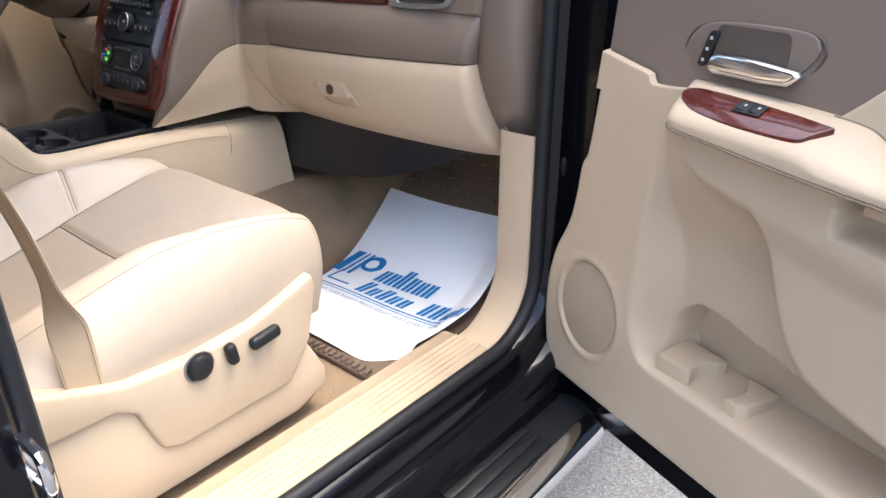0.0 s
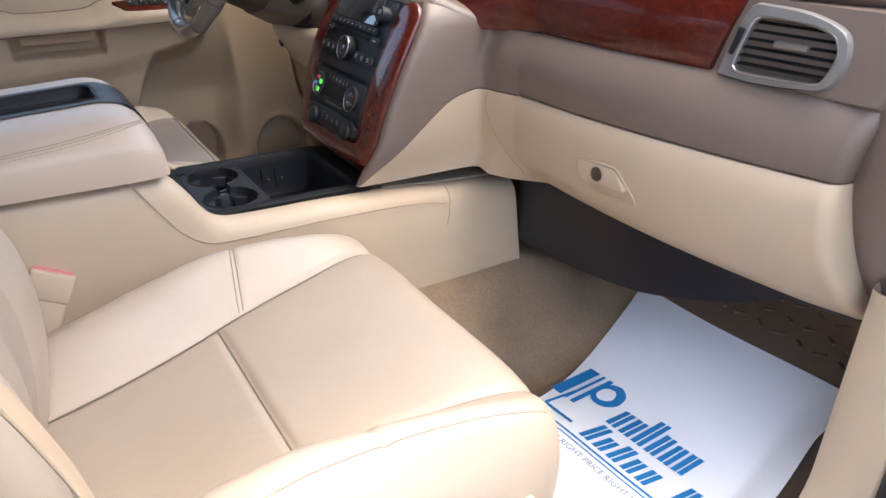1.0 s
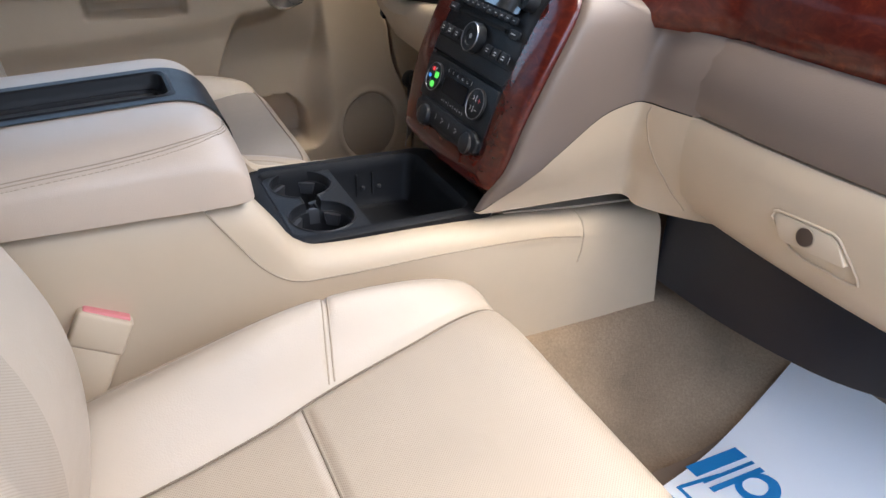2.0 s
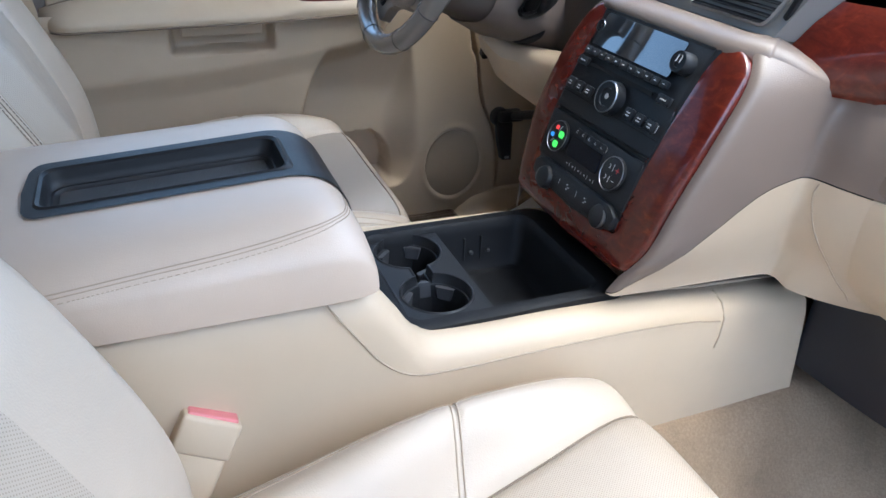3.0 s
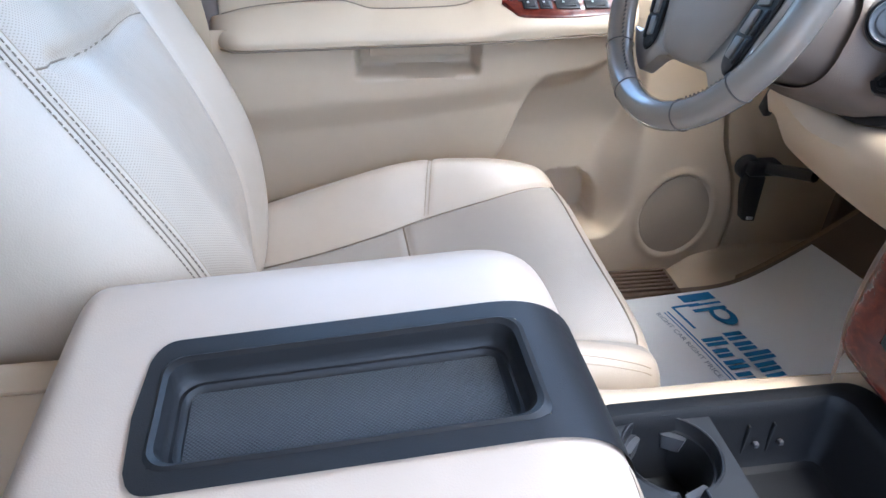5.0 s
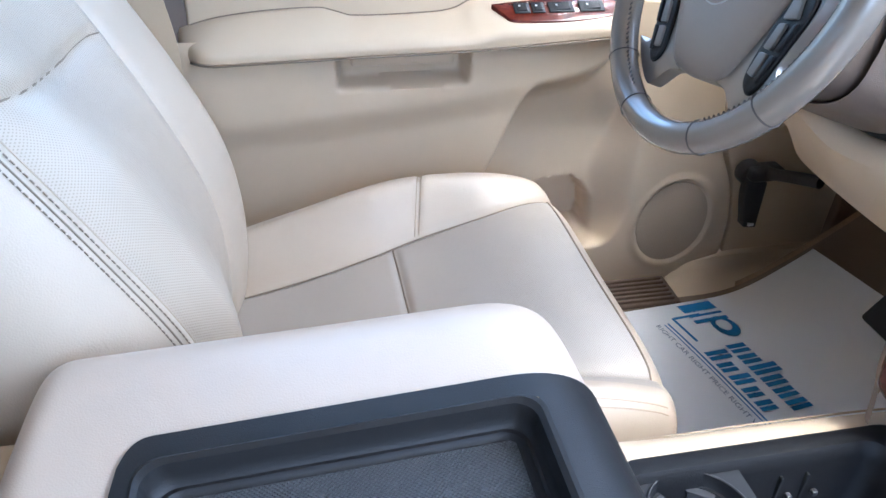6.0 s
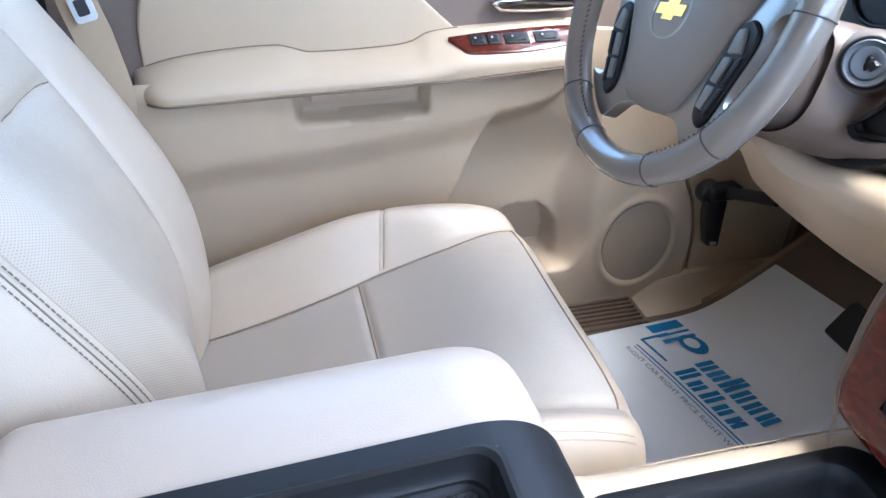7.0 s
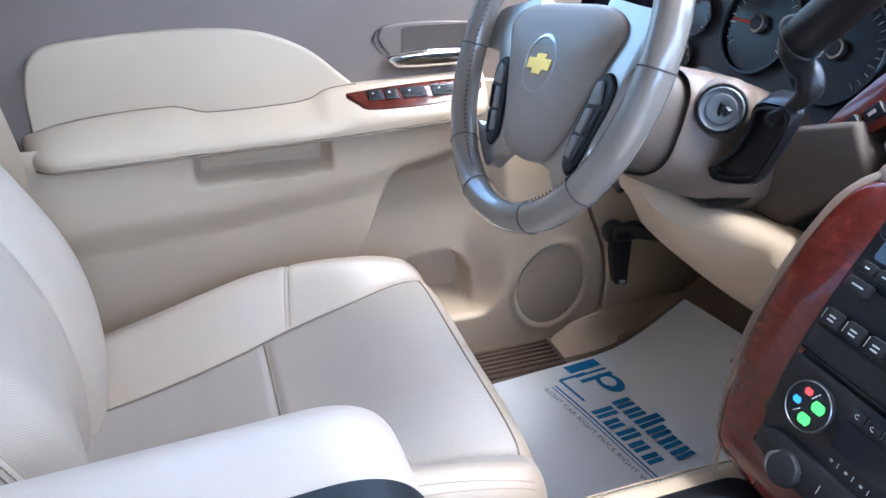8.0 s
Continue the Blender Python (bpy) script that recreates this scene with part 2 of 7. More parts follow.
def rod(p, q, r, n=24, r2=None, bev=0.0):
    """A cylinder or cone from p to q."""
    p, q = Vector(p), Vector(q)
    d = (q - p).normalized()
    u = d.orthogonal().normalized()
    w = d.cross(u)
    L = (q - p).length
    r2 = r if r2 is None else r2
    prof = [(0, r), (L, r2)] if not bev else [(0, r - bev), (bev, r), (L - bev, r2), (L, r2 - bev)]
    return skin([[p + d * h + rr * (math.cos(t) * u + math.sin(t) * w) for t in (2 * math.pi * k / n for k in range(n))] for h, rr in prof])


def lathe(c, axis, prof, n=32, caps=True):
    """Rings of (height along axis, radius) round a line through c."""
    c, d = Vector(c), Vector(axis).normalized()
    u = d.orthogonal().normalized()
    w = d.cross(u)
    return skin([[c + d * h + max(r, 1e-4) * (math.cos(t) * u + math.sin(t) * w) for t in (2 * math.pi * k / n for k in range(n))] for h, r in prof], True, caps)


def curve(keys, x):
    """Smooth value through (x, y) keys."""
    xs = [k[0] for k in keys]
    if x <= xs[0]:
        return keys[0][1]
    if x >= xs[-1]:
        return keys[-1][1]
    i = max(k for k in range(len(xs) - 1) if xs[k] <= x)
    x0, y0 = keys[i]
    x1, y1 = keys[i + 1]

    def slope(k):
        if k <= 0 or k >= len(keys) - 1:
            a, b = (0, 1) if k <= 0 else (len(keys) - 2, len(keys) - 1)
            return (keys[b][1] - keys[a][1]) / (keys[b][0] - keys[a][0])
        return (keys[k + 1][1] - keys[k - 1][1]) / (keys[k + 1][0] - keys[k - 1][0])

    h = x1 - x0
    t = (x - x0) / h
    return y0 * (2 * t**3 - 3 * t * t + 1) + h * slope(i) * (t**3 - 2 * t * t + t) + y1 * (3 * t * t - 2 * t**3) + h * slope(i + 1) * (t**3 - t * t)


def ease(a, b, x):
    t = min(1.0, max(0.0, (x - a) / (b - a)))
    return t * t * (3 - 2 * t)


def rounded(x0, x1, y0, y1, r, n=6):
    """Outline of a rectangle with round corners."""
    out = []
    for cx, cy, a in ((x1 - r, y1 - r, 0), (x0 + r, y1 - r, 90), (x0 + r, y0 + r, 180), (x1 - r, y0 + r, 270)):
        for k in range(n + 1):
            t = radians(a + 90 * k / n)
            out.append((cx + r * math.cos(t), cy + r * math.sin(t)))
    return out


def smooth_path(keys, n):
    """A Catmull-Rom line through points, n steps a stretch."""
    P = [Vector(k) for k in keys]
    P = [2 * P[0] - P[1], *P, 2 * P[-1] - P[-2]]
    out = []
    for i in range(1, len(P) - 2):
        for k in range(n):
            t = k / n
            a, b, c, d = P[i - 1 : i + 3]
            out.append(0.5 * (2 * b + (c - a) * t + (2 * a - 5 * b + 4 * c - d) * t * t + (3 * b - a - 3 * c + d) * t**3))
    return out + [P[-2]]


def lit(name, col, k=1.0):
    m = material(name, col, 0.5)
    b = m.node_tree.nodes["Principled BSDF"]
    b.inputs["Emission Color"].default_value = (*col, 1)
    b.inputs["Emission Strength"].default_value = k
    return m


M_LITGREEN = lit("lit_green", (0.07, 0.40, 0.05), 0.3)
M_LITRED = lit("lit_red", (0.5, 0.03, 0.03), 0.2)
M_LITBLUE = lit("lit_blue", (0.03, 0.14, 0.40), 0.25)


def ribbed():
    m = grained("ribbed_black", (0.060, 0.061, 0.064), 0.40, 1300, 0.1, kind="cells", spec=0.5)
    b = m.node_tree.nodes["Principled BSDF"]
    mp = coords(m)
    w = node(m, "ShaderNodeTexWave", Scale=230.0, Distortion=0.0)
    w.bands_direction = "DIAGONAL"
    wire(m, mp, "Vector", w, "Vector")
    turned = node(m, "ShaderNodeMapping")
    turned.inputs["Rotation"].default_value = (0, 0, radians(90))
    wire(m, mp, "Vector", turned, "Vector")
    w2 = node(m, "ShaderNodeTexWave", Scale=230.0, Distortion=0.0)
    w2.bands_direction = "DIAGONAL"
    wire(m, turned, "Vector", w2, "Vector")
    both = node(m, "ShaderNodeMath")
    both.operation = "MULTIPLY"
    wire(m, w, "Fac", both, 0)
    wire(m, w2, "Fac", both, 1)
    bp = node(m, "ShaderNodeBump", Strength=0.9, Distance=0.0015)
    wire(m, both, "Value", bp, "Height")
    wire(m, bp, "Normal", b, "Normal")
    return m


M_RIBBED = ribbed()

# ---- setting: ground, cabin shell ----
part("ground", sheet(lambda u, v: (-40 + 80 * u, -40 + 80 * v, 0.0), 8, 8), M_ASPHALT, None, "grey speckled asphalt of an open lot", kind="structure")


def floor_z(y):
    return curve([(-1.2, 0.495), (0.18, 0.495), (0.27, 0.505), (0.36, 0.55), (0.48, 0.635), (0.62, 0.76), (0.72, 0.90)], y)


def floor_at(u, v):
    x = -0.735 + 1.47 * u
    y = -1.15 + 1.87 * v
    z = floor_z(y)
    side = 1 - ease(0.15, 0.30, abs(x))
    z = max(z, z + (0.67 - z) * side) if z < 0.67 else z
    z += 0.0025 * noise.noise(Vector((x * 9, y * 9, 0)))
    return (x, y, z)


part("floor", sheet(floor_at, 90, 90, 0.02), M_CARPET, None, "brown loop-pile carpet with a raised centre tunnel", kind="structure")

# plain shell that closes the cabin: roof, pillars and rear, with window openings between
shell = thing("car_shell", (0, 0, 0.4), "black painted car body shell with a pale headlining", "car body", kind="structure")
part("roof", sheet(lambda u, v: (-0.74 + 1.48 * u, -2.3 + 2.42 * v, 1.80 - 0.07 * (2 * u - 1) ** 4 - 0.03 * (2 * v - 1) ** 4), 16, 16, -0.03), M_PLASTIC, shell, "pale headlining")
part("roof_skin", sheet(lambda u, v: (-0.78 + 1.56 * u, -2.36 + 2.50 * v, 1.845 - 0.08 * (2 * u - 1) ** 4 - 0.035 * (2 * v - 1) ** 4), 16, 16, -0.02), M_PAINT, shell, "black painted roof")
for sx in (-1, 1):
    part("body_side", box((sx * 0.90, -1.57, 0.80), (0.04, 1.62, 0.84), 0.015), M_PAINT, shell, "black painted rear side")
part("tailgate", box((0, -2.40, 0.80), (1.80, 0.04, 0.84), 0.015), M_PAINT, shell, "black painted tailgate")
part("firewall", box((0, 0.76, 0.80), (1.60, 0.05, 0.80), 0.01), M_DARKTRIM, shell)
part("underbody", box((0, -0.7, 0.425), (1.60, 3.0, 0.09), 0.02), M_PAINT, shell)
part("rear_wall", box((0, -2.35, 0.85), (1.64, 0.06, 0.85), 0.02), M_PLASTIC, shell)
for sx in (-1, 1):
    part("rear_side", box((sx * 0.83, -1.62, 0.83), (0.10, 1.45, 0.82), 0.03), M_PLASTIC, shell)
    part("rear_pillar", box((sx * 0.80, -2.25, 1.50), (0.07, 0.20, 0.60), 0.02), M_PLASTIC, shell)
    part("roof_rail", tube(smooth_path([(sx * 0.80, -2.3, 1.74), (sx * 0.80, -0.6, 1.76), (sx * 0.79, 0.10, 1.73), (sx * 0.79, 0.42, 1.52), (sx * 0.79, 0.85, 1.20)], 6), 0.035, 10), M_PLASTIC, shell)
part("windscreen", sheet(lambda u, v: (-0.76 + 1.52 * u, 0.88 - 0.77 * v, 1.24 + 0.52 * v + 0.02 * math.sin(math.pi * u)), 12, 8), M_GLASS, shell, "clear windscreen")
for sx in (-1, 1):
    part("rear_window", sheet(lambda u, v: (sx * (0.84 - 0.04 * v), -2.2 + 1.5 * u, 1.22 + 0.52 * v), 4, 4), M_PRIVACY, shell, "dark privacy glass")
part("tailgate_window", sheet(lambda u, v: (-0.76 + 1.52 * u, -2.36 + 0.06 * v, 1.26 + 0.48 * v), 4, 4), M_PRIVACY, shell, "dark privacy glass")
part("rear_seat", join(box((0, -1.45, 0.72), (1.30, 0.50, 0.22), 0.06), box((0, -1.72, 1.02), (1.30, 0.16, 0.60), 0.06)), M_LEATHER, shell, "plain cream rear bench")

# added unseen ring: its height cuts low sky light; it also shows in reflections
backdrop = part("backdrop", skin([[(30 * math.cos(t), 30 * math.sin(t), z) for t in (2 * math.pi * k / 48 for k in range(48))] for z in (0.0, 6.0)], True, False), grained("sky_screen_grey", (0.22, 0.23, 0.22), 0.9, 4, 0.1, 0.3, 0.3), None, "unseen grey ring that screens the low sky", kind="structure")


# ---- the passenger door opening ----
def opening(off=0.0):
    """The line of the door opening (y, z), pushed outward by off."""
    pts = []
    for k in range(9):
        pts.append((-0.585 - off, 1.45 - (1.45 - 0.64) * k / 8))
    for k in range(1, 9):
        t = radians(180 + 90 * k / 8)
        pts.append((-0.475 + (0.11 + off) * math.cos(t), 0.64 + (0.11 + off) * math.sin(t)))
    for k in range(1, 24):
        pts.append((-0.475 + (0.15 + 0.475) * k / 24, 0.53 - off))
    for k in range(0, 11):
        t = radians(270 + 90 * k / 10)
        pts.append((0.15 + (0.12 + off) * math.cos(t), 0.65 + (0.12 + off) * math.sin(t)))
    for k in range(1, 10):
        pts.append((0.27 + off + 0.012 * k / 9, 0.65 + 0.75 * k / 9))
    return pts


def sweep(section, offs=0.0):
    """Sweeps (x, outward push) points along the opening."""
    lines = {o: opening(o + offs) for o in {s[1] for s in section}}
    n = len(opening())
    return [[(x, *lines[o][k]) for x, o in section] for k in range(n)]


body = thing("door_opening", (0.85, -0.15, 0.42), "black painted door frame with a rubber seal", "door frame", kind="structure")
ridges = []
for k in range(6):
    x = 0.758 + 0.012 * k
    ridges += [(x, 0.0), (x + 0.003, -0.0025), (x + 0.006, -0.0025), (x + 0.009, 0.0)]
sill_sec = [(0.722, 0.045), (0.724, 0.012), (0.732, 0.002), *ridges, (0.834, 0.0), (0.842, 0.008), (0.842, 0.03)]
full = sweep(sill_sec)
n0, n1 = 17, 41
part("sill_trim", skin(full[n0 - 6 : n1], False, False), M_SILL, body, "cream ribbed plastic sill trim")
smooth_sec = [(0.756, 0.075), (0.757, 0.02), (0.762, 0.004), (0.770, 0.0), (0.800, -0.001), (0.834, 0.0), (0.842, 0.008), (0.842, 0.03)]
part("pillar_foot_trim", skin(sweep(smooth_sec)[n1 - 1 : 54], False, False), M_PLASTIC, body, "smooth cream pillar foot trim")
part("door_seal", skin([[(0.850 + 0.013 * math.cos(t), y + dy * 0.013 * math.sin(t), z + dz * 0.013 * math.sin(t)) for t in (2 * math.pi * k / 10 for k in range(10))] for (y, z), (dy, dz) in [((a[0], a[1]), ((b[0] - a[0]) / 0.01, (b[1] - a[1]) / 0.01)) for a, b in zip(opening(0.006), opening(0.016))]]), M_RUBBER, body, "black rubber door seal")
part("frame_flange", skin(sweep([(0.846, 0.012), (0.868, 0.014), (0.876, 0.022), (0.876, 0.060), (0.884, 0.072), (0.905, 0.078), (0.915, 0.090), (0.915, 0.16)]), False, False), M_PAINT, body, "glossy black painted metal")
part("rocker", skin([[(x, y, z) for x, z in ((0.86, 0.46), (0.905, 0.452), (0.925, 0.43), (0.922, 0.36), (0.88, 0.30))] for y in (-0.62, 0.36)], False, False), M_PAINT, body)
part("hinge_pillar", prism([(0.42, 0.40), (0.60, 0.40), (0.60, 1.30), (0.37, 1.30), (0.365, 0.9), (0.36, 0.62)], "x", 0.80, 0.92, 0.012), M_PAINT, body)
for z in (0.70, 1.12):
    part("hinge", join(box((0.905, 0.375, z), (0.05, 0.035, 0.075), 0.006), rod((0.915, 0.365, z - 0.05), (0.915, 0.365, z + 0.05), 0.011)), M_PAINT, body)
for z in (0.62, 0.80, 0.93, 1.03, 1.22):
    part("bolt", lathe((0.874, 0.318, z), (1, 0, 0), [(0, 0.009), (0.006, 0.009), (0.008, 0.006), (0.008, 0.0)], 12), M_PAINT, body)
for z, w, h in ((1.045, 0.040, 0.100), (0.945, 0.034, 0.070)):
    part("pressed_step", bevelled(skin([[(x, 0.330 + sy * w * k / 2, z + sz * h * k / 2 + 0.10 * sy * w) for sy, sz in ((-1, -1), (1, -1), (1, 1), (-1, 1))] for x, k in ((0.872, 1.0), (0.886, 0.86))]), 0.004, 2), M_PAINT, body)
part("grommet", lathe((0.874, 0.326, 0.845), (1, 0, 0), [(0, 0.024), (0.006, 0.023), (0.010, 0.018), (0.011, 0.010), (0.008, 0.0)], 24), M_RUBBER, body, "black rubber grommet")
part("door_check", join(box((0.890, 0.337, 1.128), (0.026, 0.034, 0.050), 0.005), lathe((0.902, 0.330, 1.128), (1, 0, 0), [(0, 0.011), (0.007, 0.011), (0.009, 0.007), (0.009, 0)], 6)), M_PAINT, body, "black hinge block with a bolt")
part("pillar_trim", prism([(-0.60, 0.5), (-0.60, 1.75), (-0.72, 1.75), (-0.72, 0.5)], "x", 0.77, 0.84, 0.015), M_TAUPE, body)
striker = part("striker", join(tube([(0.86, -0.60, 0.825), (0.905, -0.60, 0.825), (0.91, -0.60, 0.815), (0.91, -0.60, 0.79), (0.905, -0.60, 0.78), (0.86, -0.60, 0.78)], 0.006), box((0.872, -0.606, 0.80), (0.006, 0.026, 0.048), 0.002)), M_CHROME, body, "chrome latch striker")
# front fender side closing the body ahead of the door
part("fender", prism([(0.46, 0.35), (1.6, 0.45), (1.6, 1.10), (0.46, 1.22)], "x", 0.86, 0.95, 0.02), M_PAINT, shell)
part("fender", prism([(0.30, 0.35), (1.6, 0.45), (1.6, 1.10), (0.30, 1.22)], "x", -0.95, -0.88, 0.02), M_PAINT, shell)
part("bonnet", box((0, 1.25, 1.12), (1.74, 0.85, 0.05), 0.02), M_PAINT, shell)

# ---- running board ----
board = thing("running_board", (0.95, -0.2, 0.38), "black running board with ribbed step pads and a chrome edge", "running board")
part("tread", skin([[(x, y, z) for x, z in ((0.885, 0.372), (0.885, 0.392), (0.90, 0.398), (1.000, 0.398), (1.005, 0.392), (1.005, 0.35), (0.885, 0.35))] for y in (-1.2, -0.8, -0.4, 0.0, 0.262, 0.268)]), M_RUBBER, board)
for k in range(4):
    for y0, y1 in ((-0.9, -0.46), (-0.42, -0.10), (-0.08, 0.14)):
        part("step_pad", box((0.905 + 0.025 * k, (y0 + y1) / 2, 0.400), (0.019, y1 - y0, 0.006), 0.0025, 2), M_BLACK, board)
part("chrome_edge", skin([[(x, y, z) for x, z in ((0.990, 0.395), (0.993, 0.4000), (0.999, 0.4005), (1.012, 0.3965), (1.024, 0.388), (1.031, 0.376), (1.030, 0.362), (1.020, 0.352), (0.98, 0.350))] for y in (-1.2, -0.6, 0.0, 0.235, 0.250, 0.255)]), M_CHROME, board, "chrome outer edge")
part("end_cap", skin([[(0.955 + s * 0.075 * math.cos(t), y, 0.378 + s * 0.026 * math.sin(t)) for t in (2 * math.pi * k / 24 for k in range(24))] for y, s in ((0.262, 1.0), (0.275, 0.97), (0.282, 0.85))]), M_RUBBER, board)


# ---- doors ----
def door_depth(y, z):
    """How far the lower door panel stands out towards the cabin."""
    # flat front flange with the speaker, and a recess behind a soft ridge
    p = 0.040
    ridge = curve([(0.44, -0.02), (0.55, 0.0), (0.585, 0.020), (0.61, 0.044), (0.66, 0.066), (0.75, 0.066), (0.82, 0.060), (0.87, 0.052), (0.95, 0.045)], z)
    run = curve([(0.55, 0.03), (0.62, 0.045), (0.70, 0.072), (0.76, 0.072), (0.83, 0.040), (0.88, 0.022), (0.95, 0.02)], z)
    deep = 0.036 * ease(0.93, 0.80, z) + 0.012 * ease(1.0, 0.9, z)
    inside = ease(0.0, 1.0, (ridge - y) / run) * ease(0.0, 0.012, z - 0.590)
    p -= deep * inside
    # map pocket: a well sunk behind the lip, its mouth rounded in front
    mouth = curve([(0.58, 0.004), (0.62, 0.012), (0.66, 0.010), (0.69, -0.004), (0.712, -0.026), (0.724, -0.052), (0.728, -0.07)], z)
    brim = 0.720 - 0.19 * max(0.0, -0.06 - y)
    well = ease(0.0, 0.007, mouth - y) * ease(0.0, 0.007, brim - z) * ease(0.0, 0.006, z - 0.596)
    p -= 0.060 * well
    # bolster under the armrest, and the armrest's own swell above a fold
    zl = curve([(-0.75, 0.62), (-0.50, 0.635), (-0.36, 0.660), (-0.245, 0.690), (-0.205, 0.740), (-0.175, 0.825), (-0.150, 0.878), (-0.120, 0.888), (-0.058, 0.903), (-0.025, 0.935), (-0.008, 0.968), (0.0, 1.0)], y)
    a = ease(-0.004, 0.050, z - zl) * ease(0.030, -0.004, y)
    p = p + (curve([(0.58, 0.040), (0.75, 0.050), (0.86, 0.058), (1.0, 0.062)], z) - p) * a
    fold = curve([(-0.75, 0.835), (-0.36, 0.866), (-0.25, 0.880), (-0.16, 0.893), (-0.10, 0.895), (0.0, 0.93)], y)
    p += 0.013 * ease(-0.016, 0.040, z - fold) * a
    # pull pocket
    q = ease(-0.446, -0.434, y) * (1 - ease(-0.260, -0.249, y)) * ease(0.928, 0.940, z - 0.01 * (y + 0.35))
    p -= 0.042 * q
    # speaker ring
    d = math.hypot((y - 0.157) / 0.82, z - 0.630) * 0.99
    p += 0.0025 * math.exp(-(((d - 0.093) / 0.008) ** 2))
    p -= 0.004 * ease(0.087, 0.085, d)
    if z > 0.86:
        p = max(p, 0.030 * ease(0.86, 0.97, z))
    # turned edges
    edge = curve([(0.44, 0.25), (0.52, 0.280), (0.62, 0.285), (0.70, 0.268), (0.77, 0.235), (0.82, 0.222), (0.88, 0.212), (0.90, 0.201), (1.05, 0.178)], z)
    p -= 0.05 * ease(-0.02, 0.004, y - edge) ** 2
    p -= 0.05 * ease(0.468, 0.445, z) ** 2
    return p


def build_door(where, name, label, driver):
    HERE[0] = where
    d = thing(name, (0.86, 0.35, 0.44), label, "car door", kind="structure")
    zs = [0.44 + 0.568 * j / 150 for j in range(151)]

    def panel(u, v):
        z = zs[round(v * 150)]
        edge = curve([(0.44, 0.25), (0.52, 0.280), (0.62, 0.285), (0.70, 0.268), (0.77, 0.235), (0.82, 0.222), (0.88, 0.212), (0.90, 0.201), (1.05, 0.178)], z)
        y = -0.74 + (edge + 0.74) * u
        return (0.822 - door_depth(y, z), y, z)

    part("lower_panel", sheet(panel, 250, 150), M_PLASTIC, d, "moulded cream plastic with a map pocket", sharp=1.2)
    sg = lathe((0, 0, 0.0), (-1, 0, 0), [(0.02, 0.0), (0.034, 0.085), (0.0385, 0.083), (0.0405, 0.05), (0.0415, 0.0)], 40)
    bmesh.ops.transform(sg, matrix=Matrix.Translation((0.822, 0.157, 0.630)) @ Matrix.Diagonal((1, 0.83, 1.01, 1)), verts=sg.verts[:])
    part("speaker_grille", sg, M_GRILLE, d, "round perforated speaker grille")
    # armrest cap: its top falls towards the cabin
    rings = []
    for i in range(141):
        y = -0.655 + 0.661 * i / 140
        top = curve([(-0.655, 1.012), (-0.60, 1.026), (-0.53, 1.034), (-0.46, 1.036), (-0.44, 1.031), (-0.415, 1.024), (-0.30, 1.026), (-0.268, 1.031), (-0.245, 1.042), (-0.20, 1.047), (-0.05, 1.051), (0.0, 1.050), (0.05, 1.046)], y)
        nose = max(0.0, 1 - max(0.0, (y + 0.045) / 0.052) ** 2.4) ** (1 / 2.4)
        tail = math.sqrt(max(0.0, 1 - (max(0.0, (-0.60 - y) / 0.056)) ** 2))
        f = min(nose, tail)
        xi = 0.812 - (0.812 - 0.722) * f
        lo = curve([(-0.65, 0.981), (-0.44, 0.986), (-0.25, 0.990), (-0.10, 0.998), (0.05, 1.006)], y)
        edge = curve([(-0.655, 1.000), (-0.50, 1.0035), (-0.30, 1.006), (-0.24, 1.009), (-0.20, 1.018), (0.05, 1.021)], y)
        wd = 0.806 - xi
        rings.append([(0.818, y, lo), (xi + 0.006, y, lo), (xi + 0.001, y, lo + 0.003), (xi, y, (lo + edge) / 2), (xi + 0.0005, y, edge - 0.006), (xi + 0.03 * wd + 0.002, y, edge), (xi + 0.10 * wd + 0.002, y, edge + 0.12 * (top - edge) + 0.002), (xi + 0.64 * wd, y, top - 0.001), (xi + 0.75 * wd, y, top), (0.808, y, top), (0.818, y, top - 0.002)])
    arm = part("armrest", skin(rings), M_PLASTIC, d, "padded cream armrest cap")
    part("seam", tube([Vector(r[2]) + Vector((-0.0004, 0, -0.003)) for r in rings[4:-2]], 0.0014, 6), M_SEAMLINE, arm)
    part("pull_flap", box((0.768, -0.347, 0.971), (0.014, 0.15, 0.022), 0.003), M_PLASTIC, d)
    part("crease", tube([(0.7915, y, curve([(-0.655, 1.012), (-0.60, 1.026), (-0.53, 1.034), (-0.46, 1.036), (-0.44, 1.031), (-0.415, 1.024), (-0.30, 1.026), (-0.268, 1.031), (-0.245, 1.042), (-0.20, 1.047)], y) + 0.0005) for y in (-0.635 + 0.435 * k / 80 for k in range(81))], 0.0013, 6), M_SEAMLINE, arm)
    # upper panel
    part("upper_panel", sheet(lambda u, v: (0.806 + 0.07 * (v * 0.30) + 0.002, -0.74 + 0.915 * u, 0.985 + 0.215 * v), 30, 16, 0.015), M_TAUPE, d, "taupe grained plastic")
    def front_at(u, v):
        yb = 0.0 + 0.182 * u
        zt = curve([(0.0, 1.040), (0.03, 1.036), (0.064, 1.034), (0.069, 1.037), (0.073, 1.046), (0.10, 1.052), (0.182, 1.066)], yb)
        z = 1.0075 + (zt - 1.0075) * v
        y = yb + (0.004 - 0.008 * v) * ease(0.5, 1.0, u)
        return (0.822 - door_depth(min(max(y, 0.06), 0.155), 1.007) + 0.012 * ease(0.965, 1.0, v) ** 2 + 0.02 * ease(0.95, 1.0, u) ** 2, y, z)

    part("front_panel", sheet(front_at, 60, 40, -0.012), M_PLASTIC, d)
